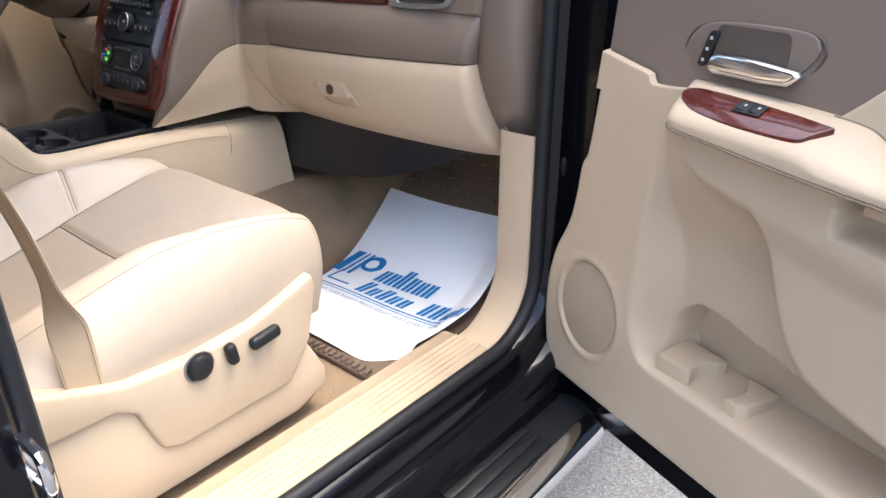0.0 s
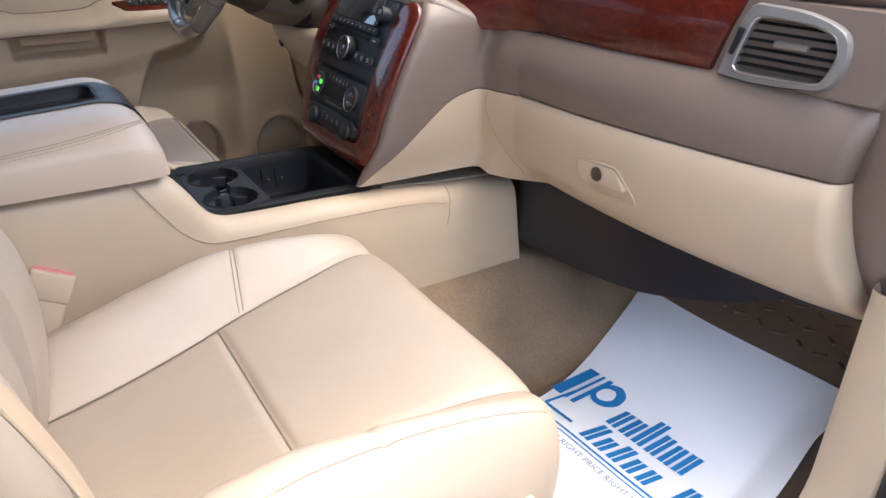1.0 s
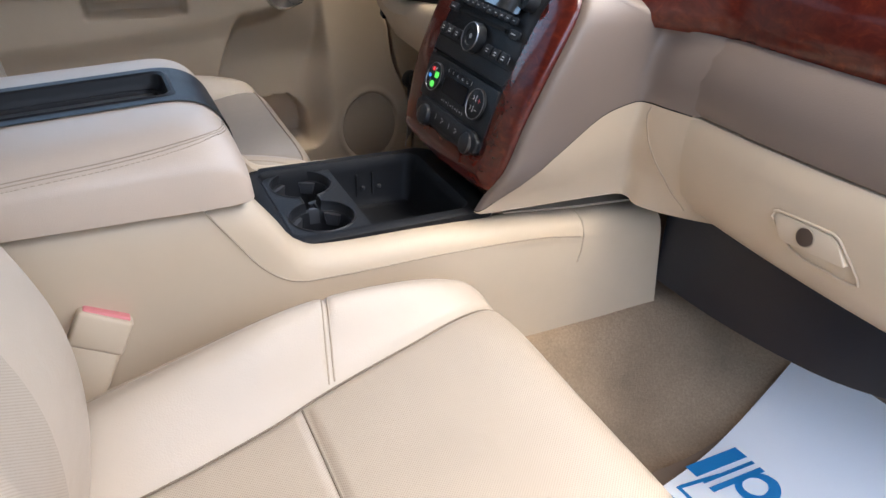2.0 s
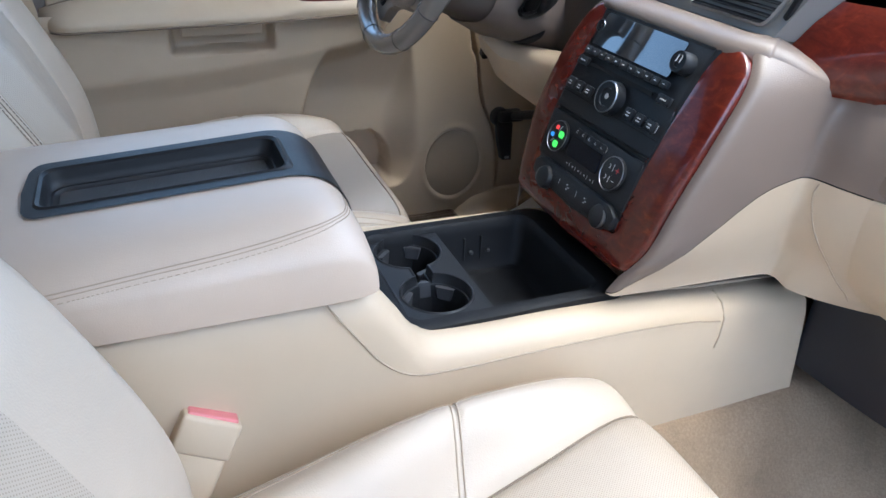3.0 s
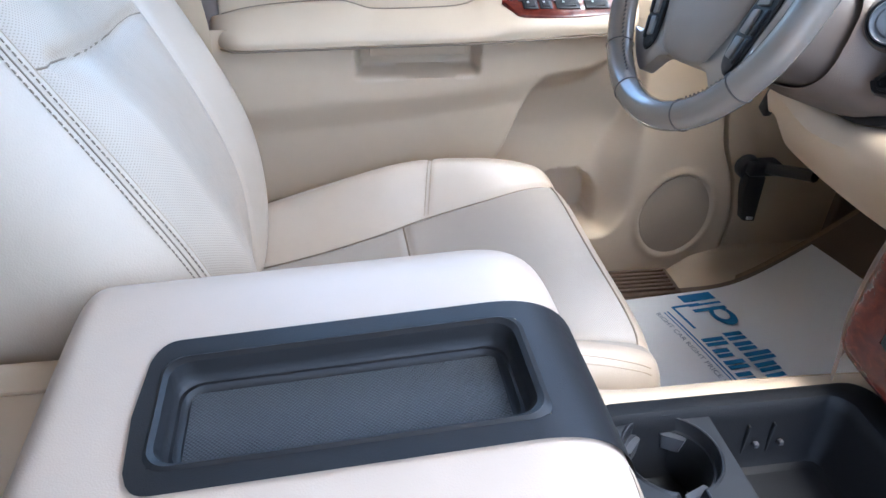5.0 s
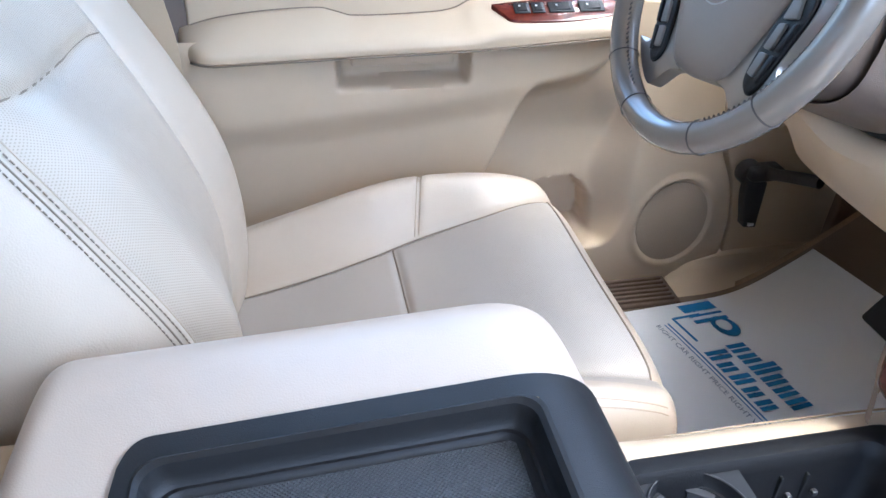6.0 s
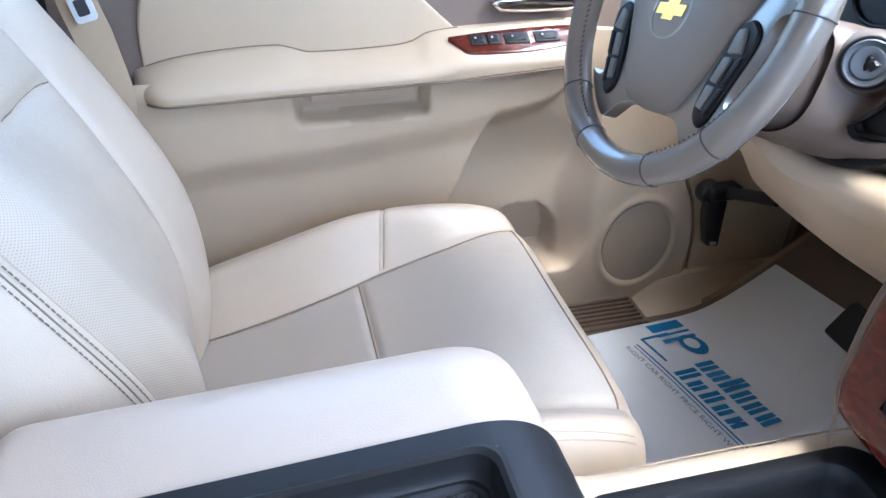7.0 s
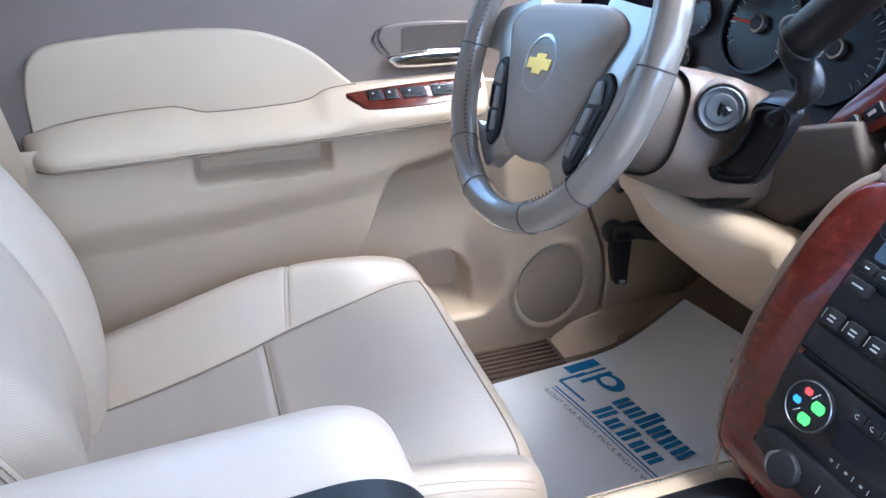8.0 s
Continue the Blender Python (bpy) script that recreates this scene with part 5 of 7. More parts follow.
part("shroud", skin([wring(0.076, 0.053, 0.056, -0.150), wring(0.080, 0.055, 0.058, -0.118), wring(0.082, 0.056, 0.059, -0.116), wring(0.085, 0.057, 0.060, -0.119), wring(0.100, 0.060, 0.062, -0.146), wring(0.108, 0.062, 0.064, -0.162), wring(0.112, 0.063, 0.065, -0.175), wring(0.113, 0.063, 0.066, -0.25)]), M_COLUMN_SHADE, col, "moulded taupe shroud", sharp=0.8)
igd = Vector((0.66, -0.70, 0.27)).normalized()
ig = Vector((-0.279, 0.030, 1.148)) + igd * 0.005
part("key_barrel_mount", lathe(ig - igd * 0.020, igd, [(0, 0.030), (0.012, 0.027), (0.018, 0.0245), (0.019, 0.023), (0.019, 0)], 36), M_COLUMN_SHADE, col)
part("lock_ring", lathe(ig - igd * 0.002, igd, [(0, 0.0235), (0.0035, 0.0233), (0.0040, 0.0218), (0.0022, 0.0200)], 40, False), M_BLACK, col)
lockp = part("ignition_lock", lathe(ig, igd, [(0, 0.0205), (0.0035, 0.0205), (0.0048, 0.0190), (0.0034, 0.0175), (0.0030, 0.0145), (0.0044, 0.0132), (0.0046, 0.009), (0.0030, 0.0055), (0.0030, 0.0)], 40), M_GREYLOCK, col, "grey ignition key lock")
part("key_slot", box(ig + igd * 0.0036, (0.004, 0.004, 0.013), 0.001, 2, Matrix.Rotation(0.2, 4, "Y")), M_VOID, lockp)
part("key_flap", box(ig + igd * 0.0033 + Vector((0.004, 0.004, -0.002)), (0.006, 0.006, 0.010), 0.001, 2, Matrix.Rotation(0.5, 4, "Y")), M_DARKGREY, lockp)
# gear lever with boot
lever = thing("gear_lever", (-0.23, 0.06, 1.08), "black column gear lever with a rubber boot", "gear lever")
bo = smooth_path([(-0.268, 1.094, 0), (-0.256, 1.086, 0), (-0.215, 1.099, 0), (-0.199, 1.113, 0), (-0.182, 1.157, 0), (-0.179, 1.178, 0), (-0.192, 1.184, 0), (-0.222, 1.176, 0), (-0.227, 1.150, 0), (-0.242, 1.121, 0), (-0.268, 1.094, 0)], 3)[:-1]
part("boot", skin([[(-0.222 + (p.x + 0.222) * k - 0.8 * max(0.0, y - 0.022), y, 1.135 + (p.y - 1.135) * k) for p in bo] for y, k in ((0.062, 0.84), (0.040, 0.96), (0.024, 1.0), (0.018, 0.97), (0.014, 0.90), (0.017, 0.84), (0.022, 0.76))]), M_LEVER, lever, "black lever boot")
part("boot_fold", tube([(-0.222 + (p.x + 0.222) * 0.80, 0.0165, 1.135 + (p.y - 1.135) * 0.80) for p in bo], 0.0022, 6, True), M_LEVER, lever)
part("stalk", tube(smooth_path([(-0.226, 0.050, 1.150), (-0.208, 0.020, 1.163), (-0.191, 0.020, 1.178), (-0.178, 0.020, 1.194), (-0.181, 0.020, 1.207), (-0.195, 0.020, 1.215), (-0.197, 0.019, 1.229), (-0.172, 0.017, 1.255), (-0.14, 0.012, 1.285), (-0.10, 0.006, 1.32)], 8), lambda s: 0.0055 + 0.0050 * ease(0.22, 0.38, s) + 0.0070 * ease(0.52, 0.72, s), 18), M_LEVER, lever, "dark grey lever stalk")
part("collar", tube([(-0.214, 0.030, 1.159), (-0.204, 0.020, 1.167)], 0.0085, 14), M_BLACK, lever)
part("thumb_seam", tube([(-0.197 + 0.0192 * math.cos(t) * 0.75, 0.019 + 0.0192 * math.sin(t), 1.232 - 0.0192 * math.cos(t) * 0.7) for t in (2 * math.pi * k / 24 for k in range(24))], 0.0012, 6, True), M_VOID, lever)

wheel = thing("steering_wheel", (-0.376, -0.08, 1.198), "taupe leather steering wheel with silver spokes", "steering wheel")
rim_pts = [wpt(0.1646 * math.cos(t), 0.1646 * math.sin(t), 0.0) for t in (2 * math.pi * k / 96 for k in range(96))]
part("rim", tube(rim_pts, 0.0155, 16, True), M_RIM, wheel, "glossy taupe leather rim")
for t in (182, 223, 249, 291, 317, 358, 70, 110):
    a = radians(t)
    e, rr = Vector((math.cos(a), math.sin(a), 0)), 0.0157
    part("seam", tube([wpt(*(e * (0.1646 + rr * math.cos(b)) + Vector((0, 0, rr * math.sin(b))))) for b in (2 * math.pi * k / 20 for k in range(20))], 0.0008, 5, True), M_SEAMDARK, wheel)
dashes = []
for lo, hi in ((150, 246), (294, 390)):
    for k in range(int((hi - lo) / 2.2)):
        a = radians(lo + 2.2 * k)
        e = Vector((math.cos(a), math.sin(a), 0))
        f = Vector((-math.sin(a), math.cos(a), 0))
        p0 = e * 0.1500 + Vector((0, 0, 0.0055))
        dashes.append(tube([wpt(*(p0 - f * 0.0015)), wpt(*(p0 + f * 0.0015 + Vector((0, 0, 0.002))))], 0.0009, 4))
part("stitching", join(*dashes), M_SEAMDARK, wheel, "dark stitches inside the rim", kind="stuff")
HD = Vector((0.0, -0.028, -0.014))
hub_half = [(0.055, 0.073, 0), (0.086, 0.066, 0), (0.100, 0.052, 0), (0.088, 0.026, 0), (0.075, -0.004, 0), (0.060, -0.038, 0), (0.046, -0.064, 0), (0.036, -0.074, 0), (0.020, -0.078, 0)]
hub_out = smooth_path([(0, 0.074, 0), *hub_half, (0, -0.080, 0), *[(-x, y, z) for x, y, z in hub_half[::-1]], (0, 0.074, 0)], 4)[:-1]
part("airbag_cover", skin([[wpt(p.x * s + HD.x, p.y * s + HD.y, z + HD.z) for p in hub_out] for s, z in ((1.0, -0.030), (1.0, 0.0035), (0.988, 0.0065), (0.95, 0.0100), (0.85, 0.0140), (0.68, 0.0170), (0.4, 0.0190), (0.02, 0.020))]), M_PAD, wheel, "grained taupe airbag cover")
emb = part("emblem", lathe(wpt(HD.x, 0.012 + HD.y, 0.014 + HD.z), W.to_3x3() @ Vector((0, 0, 1)), [(0, 0.030), (0.005, 0.029), (0.006, 0.026), (0.0045, 0.0255), (0.0045, 0)], 40), M_SATIN, wheel, "round emblem")
part("disc", lathe(wpt(HD.x, 0.012 + HD.y, 0.0186 + HD.z), W.to_3x3() @ Vector((0, 0, 1)), [(0, 0.0253), (0.0004, 0.0253), (0.0004, 0)], 40), M_EMBLEM, emb)
cross = [(-0.018, -0.0045), (-0.0075, -0.0045), (-0.0085, -0.0085), (0.0065, -0.0085), (0.0075, -0.0045), (0.018, -0.0045), (0.0195, 0.0045), (0.009, 0.0045), (0.010, 0.0085), (-0.005, 0.0085), (-0.006, 0.0045), (-0.0165, 0.0045)]
part("gold_mark", skin([[wpt(x * 1.15 + HD.x, y * 1.15 + 0.012 + HD.y, z + HD.z) for x, y in cross] for z in (0.0185, 0.0205)]), M_GOLD, emb, "plain gold cross bar")
def spoke_z(x, y):
    """Height of the flat spokes under the rim's middle plane."""
    return -0.0105


for sx in (-1, 1):
    arm = smooth_path([(0.060, 0.052, 0), (0.100, 0.046, 0), (0.128, 0.042, 0), (0.147, 0.034, 0), (0.151, 0.012, 0), (0.149, -0.005, 0), (0.140, -0.003, 0), (0.126, -0.004, 0), (0.117, -0.012, 0), (0.110, -0.040, 0), (0.101, -0.066, 0), (0.098, -0.080, 0), (0.104, -0.089, 0), (0.114, -0.089, 0), (0.123, -0.086, 0), (0.108, -0.104, 0), (0.090, -0.120, 0), (0.074, -0.129, 0), (0.064, -0.124, 0), (0.047, -0.109, 0), (0.026, -0.103, 0), (0.020, -0.080, 0)], 3)
    sp = part("spoke", bevelled(skin([[wpt(sx * p.x, p.y, spoke_z(p.x, p.y) + d) for p in arm] for d in (-0.016, 0.0)]), 0.004, 3, 0.9), M_PEWTER, wheel, "pewter double spoke")
    pad = smooth_path([(0.086, -0.016, 0), (0.098, -0.013, 0), (0.109, -0.024, 0), (0.106, -0.046, 0), (0.097, -0.072, 0), (0.088, -0.098, 0), (0.079, -0.106, 0), (0.069, -0.098, 0), (0.068, -0.080, 0), (0.075, -0.046, 0), (0.086, -0.016, 0)], 3)[:-1]
    bp = part("switch_pad", bevelled(skin([[wpt(sx * (0.088 + (p.x - 0.088) * k), -0.058 + (p.y + 0.058) * k, z) for p in pad] for z, k in ((-0.016, 1.0), (-0.0080, 1.0), (-0.0068, 0.97))]), 0.0008, 2, 0.9), M_BLACK, sp, "black switch pad")
    for q in ([(0.087, -0.022), (0.096, -0.019), (0.101, -0.040), (0.084, -0.042)], [(0.083, -0.045), (0.092, -0.0445), (0.087, -0.068), (0.077, -0.067)], [(0.076, -0.070), (0.086, -0.071), (0.081, -0.092), (0.072, -0.090)]):
        part("button", bevelled(skin([[wpt(sx * x, y, z) for x, y in q] for z in (-0.009, -0.0035)]), 0.0018, 2, 0.6), M_GREYBTN, bp)
    for q in ([(0.099, -0.044), (0.104, -0.043), (0.096, -0.068), (0.091, -0.068)], [(0.090, -0.071), (0.095, -0.071), (0.087, -0.096), (0.083, -0.094)]):
        part("button", bevelled(skin([[wpt(sx * x, y, z) for x, y in q] for z in (-0.009, -0.0042)]), 0.0012, 2, 0.6), M_BLACK, bp)
    part("pad_gap", tube([wpt(sx * p.x, p.y, -0.0100) for p in pad], 0.0012, 5, True), M_VOID, sp)

# ---- centre console ----
console = thing("centre_console", (0, -0.2, 0.55), "cream centre console with padded lid and black bin", "console")


def con_top(y):
    return curve([(-0.80, 0.944), (-0.36, 0.944), (-0.325, 0.935), (-0.30, 0.905), (-0.275, 0.868), (-0.245, 0.856), (-0.10, 0.852), (0.02, 0.846), (0.12, 0.836), (0.25, 0.828), (0.30, 0.826)], y)


def con_wall(sx):
    rings = []
    for i in range(101):
        y = -0.78 + 1.032 * i / 100
        t = con_top(y)

        def sl(yy, z):
            return yy + 0.12 * max(0.0, t - z) * ease(0.12, 0.26, yy)

        bot = 0.62 + 0.03 * ease(0.0, 0.26, y)
        prof = [(0.105, bot), (0.105, t - 0.003), (0.118, t), (0.128, t - 0.0005), (0.140, t - 0.006), (0.148, t - 0.016), (0.152, t - 0.034), (0.154, t - 0.08), (0.157, bot)]
        rings.append([(sx * x, sl(y, z), z) for x, z in prof])
    return skin(rings)


for sx in (1, -1):
    part("side_wall", con_wall(sx), M_PLASTIC, console, "cream moulded side")
    # moulded line along the side
    line = smooth_path([(-0.378, 0.946, 0), (-0.365, 0.925, 0), (-0.345, 0.895, 0), (-0.322, 0.862, 0), (-0.29, 0.838, 0), (-0.24, 0.832, 0), (-0.10, 0.832, 0), (0.04, 0.826, 0), (0.108, 0.815, 0)], 8)
    part("moulding_line", tube([(sx * 0.1535, p.x, p.y) for p in line], 0.0011, 5), M_SEAM2, console)
    part("panel_gap", tube([(sx * x, y, z) for x, y, z in ((0.120, 0.118, 0.8375), (0.140, 0.118, 0.831), (0.1505, 0.117, 0.815), (0.1535, 0.114, 0.79), (0.155, 0.109, 0.775))], 0.0012, 5), M_DARKCREAM, console)
part("rear_block", box((0, -0.555, 0.79), (0.21, 0.47, 0.30), 0.004), M_PLASTIC, console)
part("front_block", prism([(0.012, 0.66), (0.012, 0.846), (0.12, 0.836), (0.252, 0.8275), (0.265, 0.70), (0.26, 0.66)], "x", -0.105, 0.105), M_PLASTIC, console)

# lid
LX, LW = 0.002, 0.160
lid = part("lid", bmesh.new(), M_LID, console, "padded cream leather lid")
lid_mesh = lid.data


def lid_tilt(y):
    """The lid rises towards its front."""
    return -0.0045 + 0.066 * (y + 0.60)


def lid_pt(p, y):
    """Top of the lid; p from -1 to 1 across."""
    t = max(0.0, (y + 0.40) / 0.078)
    nose = max(0.0, 1 - t**2.6) ** (1 / 2.6)
    w = (LW if p > 0 else LW + 0.014) * (0.90 + 0.10 * max(0.0, 1 - t**3) ** (1 / 3))
    s = 0.064
    a = abs(p)
    s = 0.058 if p > 0 else 0.064
    u = (s * a / 0.4 if a < 0.4 else s + (w - s) * (a - 0.4) / 0.6) * (1 if p > 0 else -1)
    k = abs(u) / w
    lo = 0.946
    hi = 1.0165 + lid_tilt(y)
    z = lo + (hi - lo) * nose * max(0.0, 1 - k**5.5) ** (1 / 3.2)
    bulge = 0.005 * math.sin(math.pi * min(1, (z - lo) / (hi - lo)))
    z = lo + (z - lo) * max(0.0, 1 - max(0.0, (-0.655 - y) / 0.031) ** 2.5) ** 0.4
    return Vector((LX + u + math.copysign(bulge, u) * ease(0.9, 1.0, k), y, z))


NY, NP = 110, 100
ly = [-0.686 + 0.364 * j / NY for j in range(NY + 1)]
TRAY_Y = -0.612
jt = min(range(NY + 1), key=lambda j: abs(ly[j] - TRAY_Y))
bm = sheet(lambda u, v: lid_pt(-1 + 2 * u, ly[round(v * NY)]), NP, NY, 0.0, lambda u, v: not (abs(-1 + 2 * u) < 0.30 and ly[0] + v * (ly[NY] - ly[0]) > -0.600 and ly[0] + v * (ly[NY] - ly[0]) < -0.375))
bm.to_mesh(lid_mesh)
bm.free()
for f in lid_mesh.polygons:
    f.use_smooth = True
# seam round the lid's edge, with stitches beside it
def lid_at(x, y):
    """The lid's surface over a place."""
    lo, hi = 0.4, 1.0
    for _ in range(30):
        m = (lo + hi) / 2
        lo, hi = (m, hi) if lid_pt(m, y).x < x else (lo, m)
    return lid_pt(lo, y)


def seam_xy(off):
    keys = [(0.1535 + off, -0.655, 0), (0.1525 + off, -0.60, 0), (0.149 + off, -0.52, 0), (0.146 + off, -0.45, 0), (0.141 + off, -0.395, 0), (0.134 + off, -0.367, 0), (0.119 + off * 0.8, -0.349 + off * 0.3, 0), (0.100 + off * 0.4, -0.3405 + off * 0.5, 0), (0.080, -0.3365 + off * 0.5, 0), (0.066, -0.335 + off * 0.5, 0)]
    return smooth_path(keys, 12)


part("seam", tube([lid_at(p.x, p.y) + Vector((0.0003, 0.0002, 0.0002)) for p in seam_xy(0.0)], 0.0006, 6), M_SEAM, lid)
part("seam", tube([lid_at(p.x, p.y) + Vector((0.0003, 0.0002, 0.0002)) for p in seam_xy(0.0028)], 0.0005, 6), M_SEAM, lid)
stitches = []
for off in (0.0062,):
    run = [lid_at(p.x, p.y) + Vector((0.0002, 0.0002, 0.0002)) for p in seam_xy(off)]
    for k in range(0, len(run) - 1):
        d = run[k + 1] - run[k]
        n = max(1, round(d.length / 0.0045))
        for j in range(n):
            stitches.append(tube([run[k] + d * (j / n), run[k] + d * ((j + 0.6) / n)], 0.00045, 4))
part("stitching", join(*stitches), M_SEAM, lid, kind="stuff")
# black band with a tray in it
band = part("tray_band", sheet(lambda u, v: lid_pt((-0.4 + 0.8 * u) * max(0.0, 1 - max(0.0, 1 - v / 0.075) ** 3) ** (1 / 3), ly[jt] + (ly[NY] - 0.0005 - ly[jt]) * v) + Vector((0, 0.0015 * v, 0.002)), 40, 100, 0.0, lambda u, v: not (abs(-0.4 + 0.8 * u) < 0.285 and 0.045 < v < (-0.378 - ly[jt]) / (ly[NY] - ly[jt]))), M_BAND, console, "black plastic band with a recessed tray")
y0t, y1t = ly[jt] + 0.045 * (ly[NY] - ly[jt]), -0.378
tray = []
for inset, z in ((-0.004, 1.0170), (0.0, 1.0200), (0.003, 1.018), (0.0045, 1.011), (0.0055, 1.005), (0.0075, 1.0025), (0.0095, 1.0025), (0.0108, 0.9995), (0.013, 0.9982)):
    tray.append([(LX + x, y, z + lid_tilt(y)) for x, y in rounded(-0.0456 + inset, 0.0413 - inset, y0t + inset, y1t - inset, 0.014, 6)])
tr = skin(tray, True, False)
tr.faces.new([v for v in tr.verts][-len(tray[0]) :])
part("tray", tr, M_BAND, band, "black tray liner")
part("tray_mat", sheet(lambda u, v: (LX - 0.0320 + 0.0597 * u, y0t + 0.0145 + (y1t - y0t - 0.029) * v, 0.9992 + lid_tilt(y0t + 0.0145 + (y1t - y0t - 0.029) * v)), 2, 2, 0.001), M_RIBBED, band, "ribbed black tray floor")

# bin with two cup wells
bx0, bx1, by0, by1 = -0.116, 0.112, -0.288, 0.002
binp = thing("storage_bin", (0, -0.13, 0.78), "black plastic console bin with two cup holders", "console bin")
rows = []
for inset, z in ((0.0, 0.846), (0.0, 0.857), (0.004, 0.8595), (0.016, 0.8590), (0.0195, 0.855), (0.022, 0.842), (0.027, 0.800), (0.033, 0.790), (0.040, 0.788)):
    rows.append([(x, y, z - 0.02 * max(0, y + 0.15) * 0.25) for x, y in rounded(bx0 + inset, bx1 - inset, by0 + inset, by1 - inset - 0.017 * (inset > 0.01), max(0.006, 0.028 - inset * 0.5), 6)])
bt = skin(rows, True, False)
bt.faces.new([v for v in bt.verts][-len(rows[0]) :])
part("bin_liner", bt, M_BIN, binp, "grained black liner")
for y in (-0.126, -0.101):
    part("rib", box((bx0 + 0.0250, y, 0.820), (0.004, 0.0025, 0.036), 0.001), M_VOID, binp)
    part("peg", box((bx0 + 0.030, y + 0.009, 0.817), (0.005, 0.005, 0.005), 0.001), M_DARKGREY, binp)


PLATE_Z, CUP_Y, CUP_R, MID_X, NOTCH = 0.851, -0.219, 0.0405, -0.0105, 0.0105


def cup_plate(cx, xo, y0, y1):
    """Half of the plate: a round well that opens into a notch towards the other one."""
    face = 1 if MID_X > cx else -1
    t0 = math.asin(NOTCH / CUP_R)
    ang = [t0 + (2 * math.pi - 2 * t0) * k / 44 for k in range(45)]
    hxs = sorted((xo, MID_X))

    def outer(a):
        c, s = face * math.cos(a), math.sin(a)
        f = min(((hxs[1] if c > 0 else hxs[0]) - cx) / c if abs(c) > 1e-6 else 9, ((y1 if s > 0 else y0) - CUP_Y) / s if abs(s) > 1e-6 else 9)
        return (cx + f * c, CUP_Y + f * s)

    def hole(off):
        h = NOTCH + off
        a0 = math.asin(h / (CUP_R + off))
        row = [(cx + face * (CUP_R + off) * math.cos(a0 + (a - t0) * (math.pi - a0) / (math.pi - t0)), CUP_Y + (CUP_R + off) * math.sin(a0 + (a - t0) * (math.pi - a0) / (math.pi - t0))) for a in ang]
        return [(MID_X, CUP_Y + h)] + row + [(MID_X, CUP_Y - h)]

    def disc(r):
        row = [(cx + face * r * math.cos(a), CUP_Y + r * math.sin(a)) for a in ang]
        return [row[0]] + row + [row[-1]]

    edge = [outer(a) for a in ang]
    edge = [(MID_X, CUP_Y + NOTCH + 0.006)] + edge + [(MID_X, CUP_Y - NOTCH - 0.006)]
    z = PLATE_Z
    rows = [[(*p, z - 0.004) for p in edge], [(*p, z) for p in edge], [(*p, z) for p in hole(0.0035)], [(*p, z + 0.0016) for p in hole(0.0018)], [(*p, z + 0.0012) for p in hole(0.0006)], [(*p, z - 0.002) for p in hole(0.0)], [(*p, z - 0.011) for p in hole(-0.0006)], [(*p, z - 0.0118) for p in hole(-0.0012)], [(*p, z - 0.012) for p in hole(-0.0030)], [(*p, z - 0.0135) for p in hole(-0.0036)], [(*p, z - 0.030) for p in hole(-0.0042)], [(*p, z - 0.030) for p in disc(CUP_R - 0.0042)], [(*p, z - 0.066) for p in disc(CUP_R - 0.008)], [(*p, z - 0.068) for p in disc(0.004)]]
    bm = skin(rows, False, False)
    bm.verts.ensure_lookup_table()
    n = len(rows[0])
    bm.faces.new([bm.verts[-n + k] for k in range(1, n - 1)])
    # the well's wall under the notch, and its floor
    for p, q in ((rows[11], rows[12]), (rows[12], rows[13])):
        bm.faces.new([bm.verts.new(v) for v in (p[0], p[-1], q[-1], q[0])])
    return bm


for cx, xo in ((-0.0600, -0.1055), (0.0400, 0.0955)):
    well = part("cup_holder", cup_plate(cx, xo, -0.2705, -0.1675), M_BLACK, binp, "round black cup well")
    for t in ((150, 225, 20) if cx < 0 else (140, 235, 30)):
        turn = Matrix.Rotation(radians(t), 4, "Z")
        part("grip_tab", skin([[turn @ Vector((CUP_R - 0.0045 - d, yy * k, zz)) + Vector((cx, CUP_Y, PLATE_Z)) for yy, zz in ((-0.012, -0.013), (0.012, -0.013), (0.0085, -0.029), (-0.0085, -0.029))] for d, k in ((-0.001, 1.0), (0.004, 0.97), (0.0055, 0.85))]), M_DARKGREY, well)
part("divider_flap", skin([[(0.0 + x * k, CUP_Y - 0.001 + y * k, z) for x, y in ((-0.002, -0.004), (0.003, -0.008), (0.005, 0.007), (-0.001, 0.003))] for z, k in ((0.822, 1.2), (0.8420, 1.0), (0.8432, 0.8))]), M_DARKGREY, binp, "grey flap between the wells")
part("notch_floor", box((MID_X, CUP_Y, 0.8190), (0.026, 0.024, 0.003)), M_BLACK, binp)
part("cup_wall", box((-0.005, -0.1682, 0.820), (0.196, 0.003, 0.060), 0.001), M_BLACK, binp)


# ---- seats ----
def seat_s(y):
    return curve([(-0.66, 0.105), (-0.50, 0.110), (-0.36, 0.125), (-0.30, 0.140), (-0.20, 0.160), (-0.10, 0.182), (-0.03, 0.185)], y)


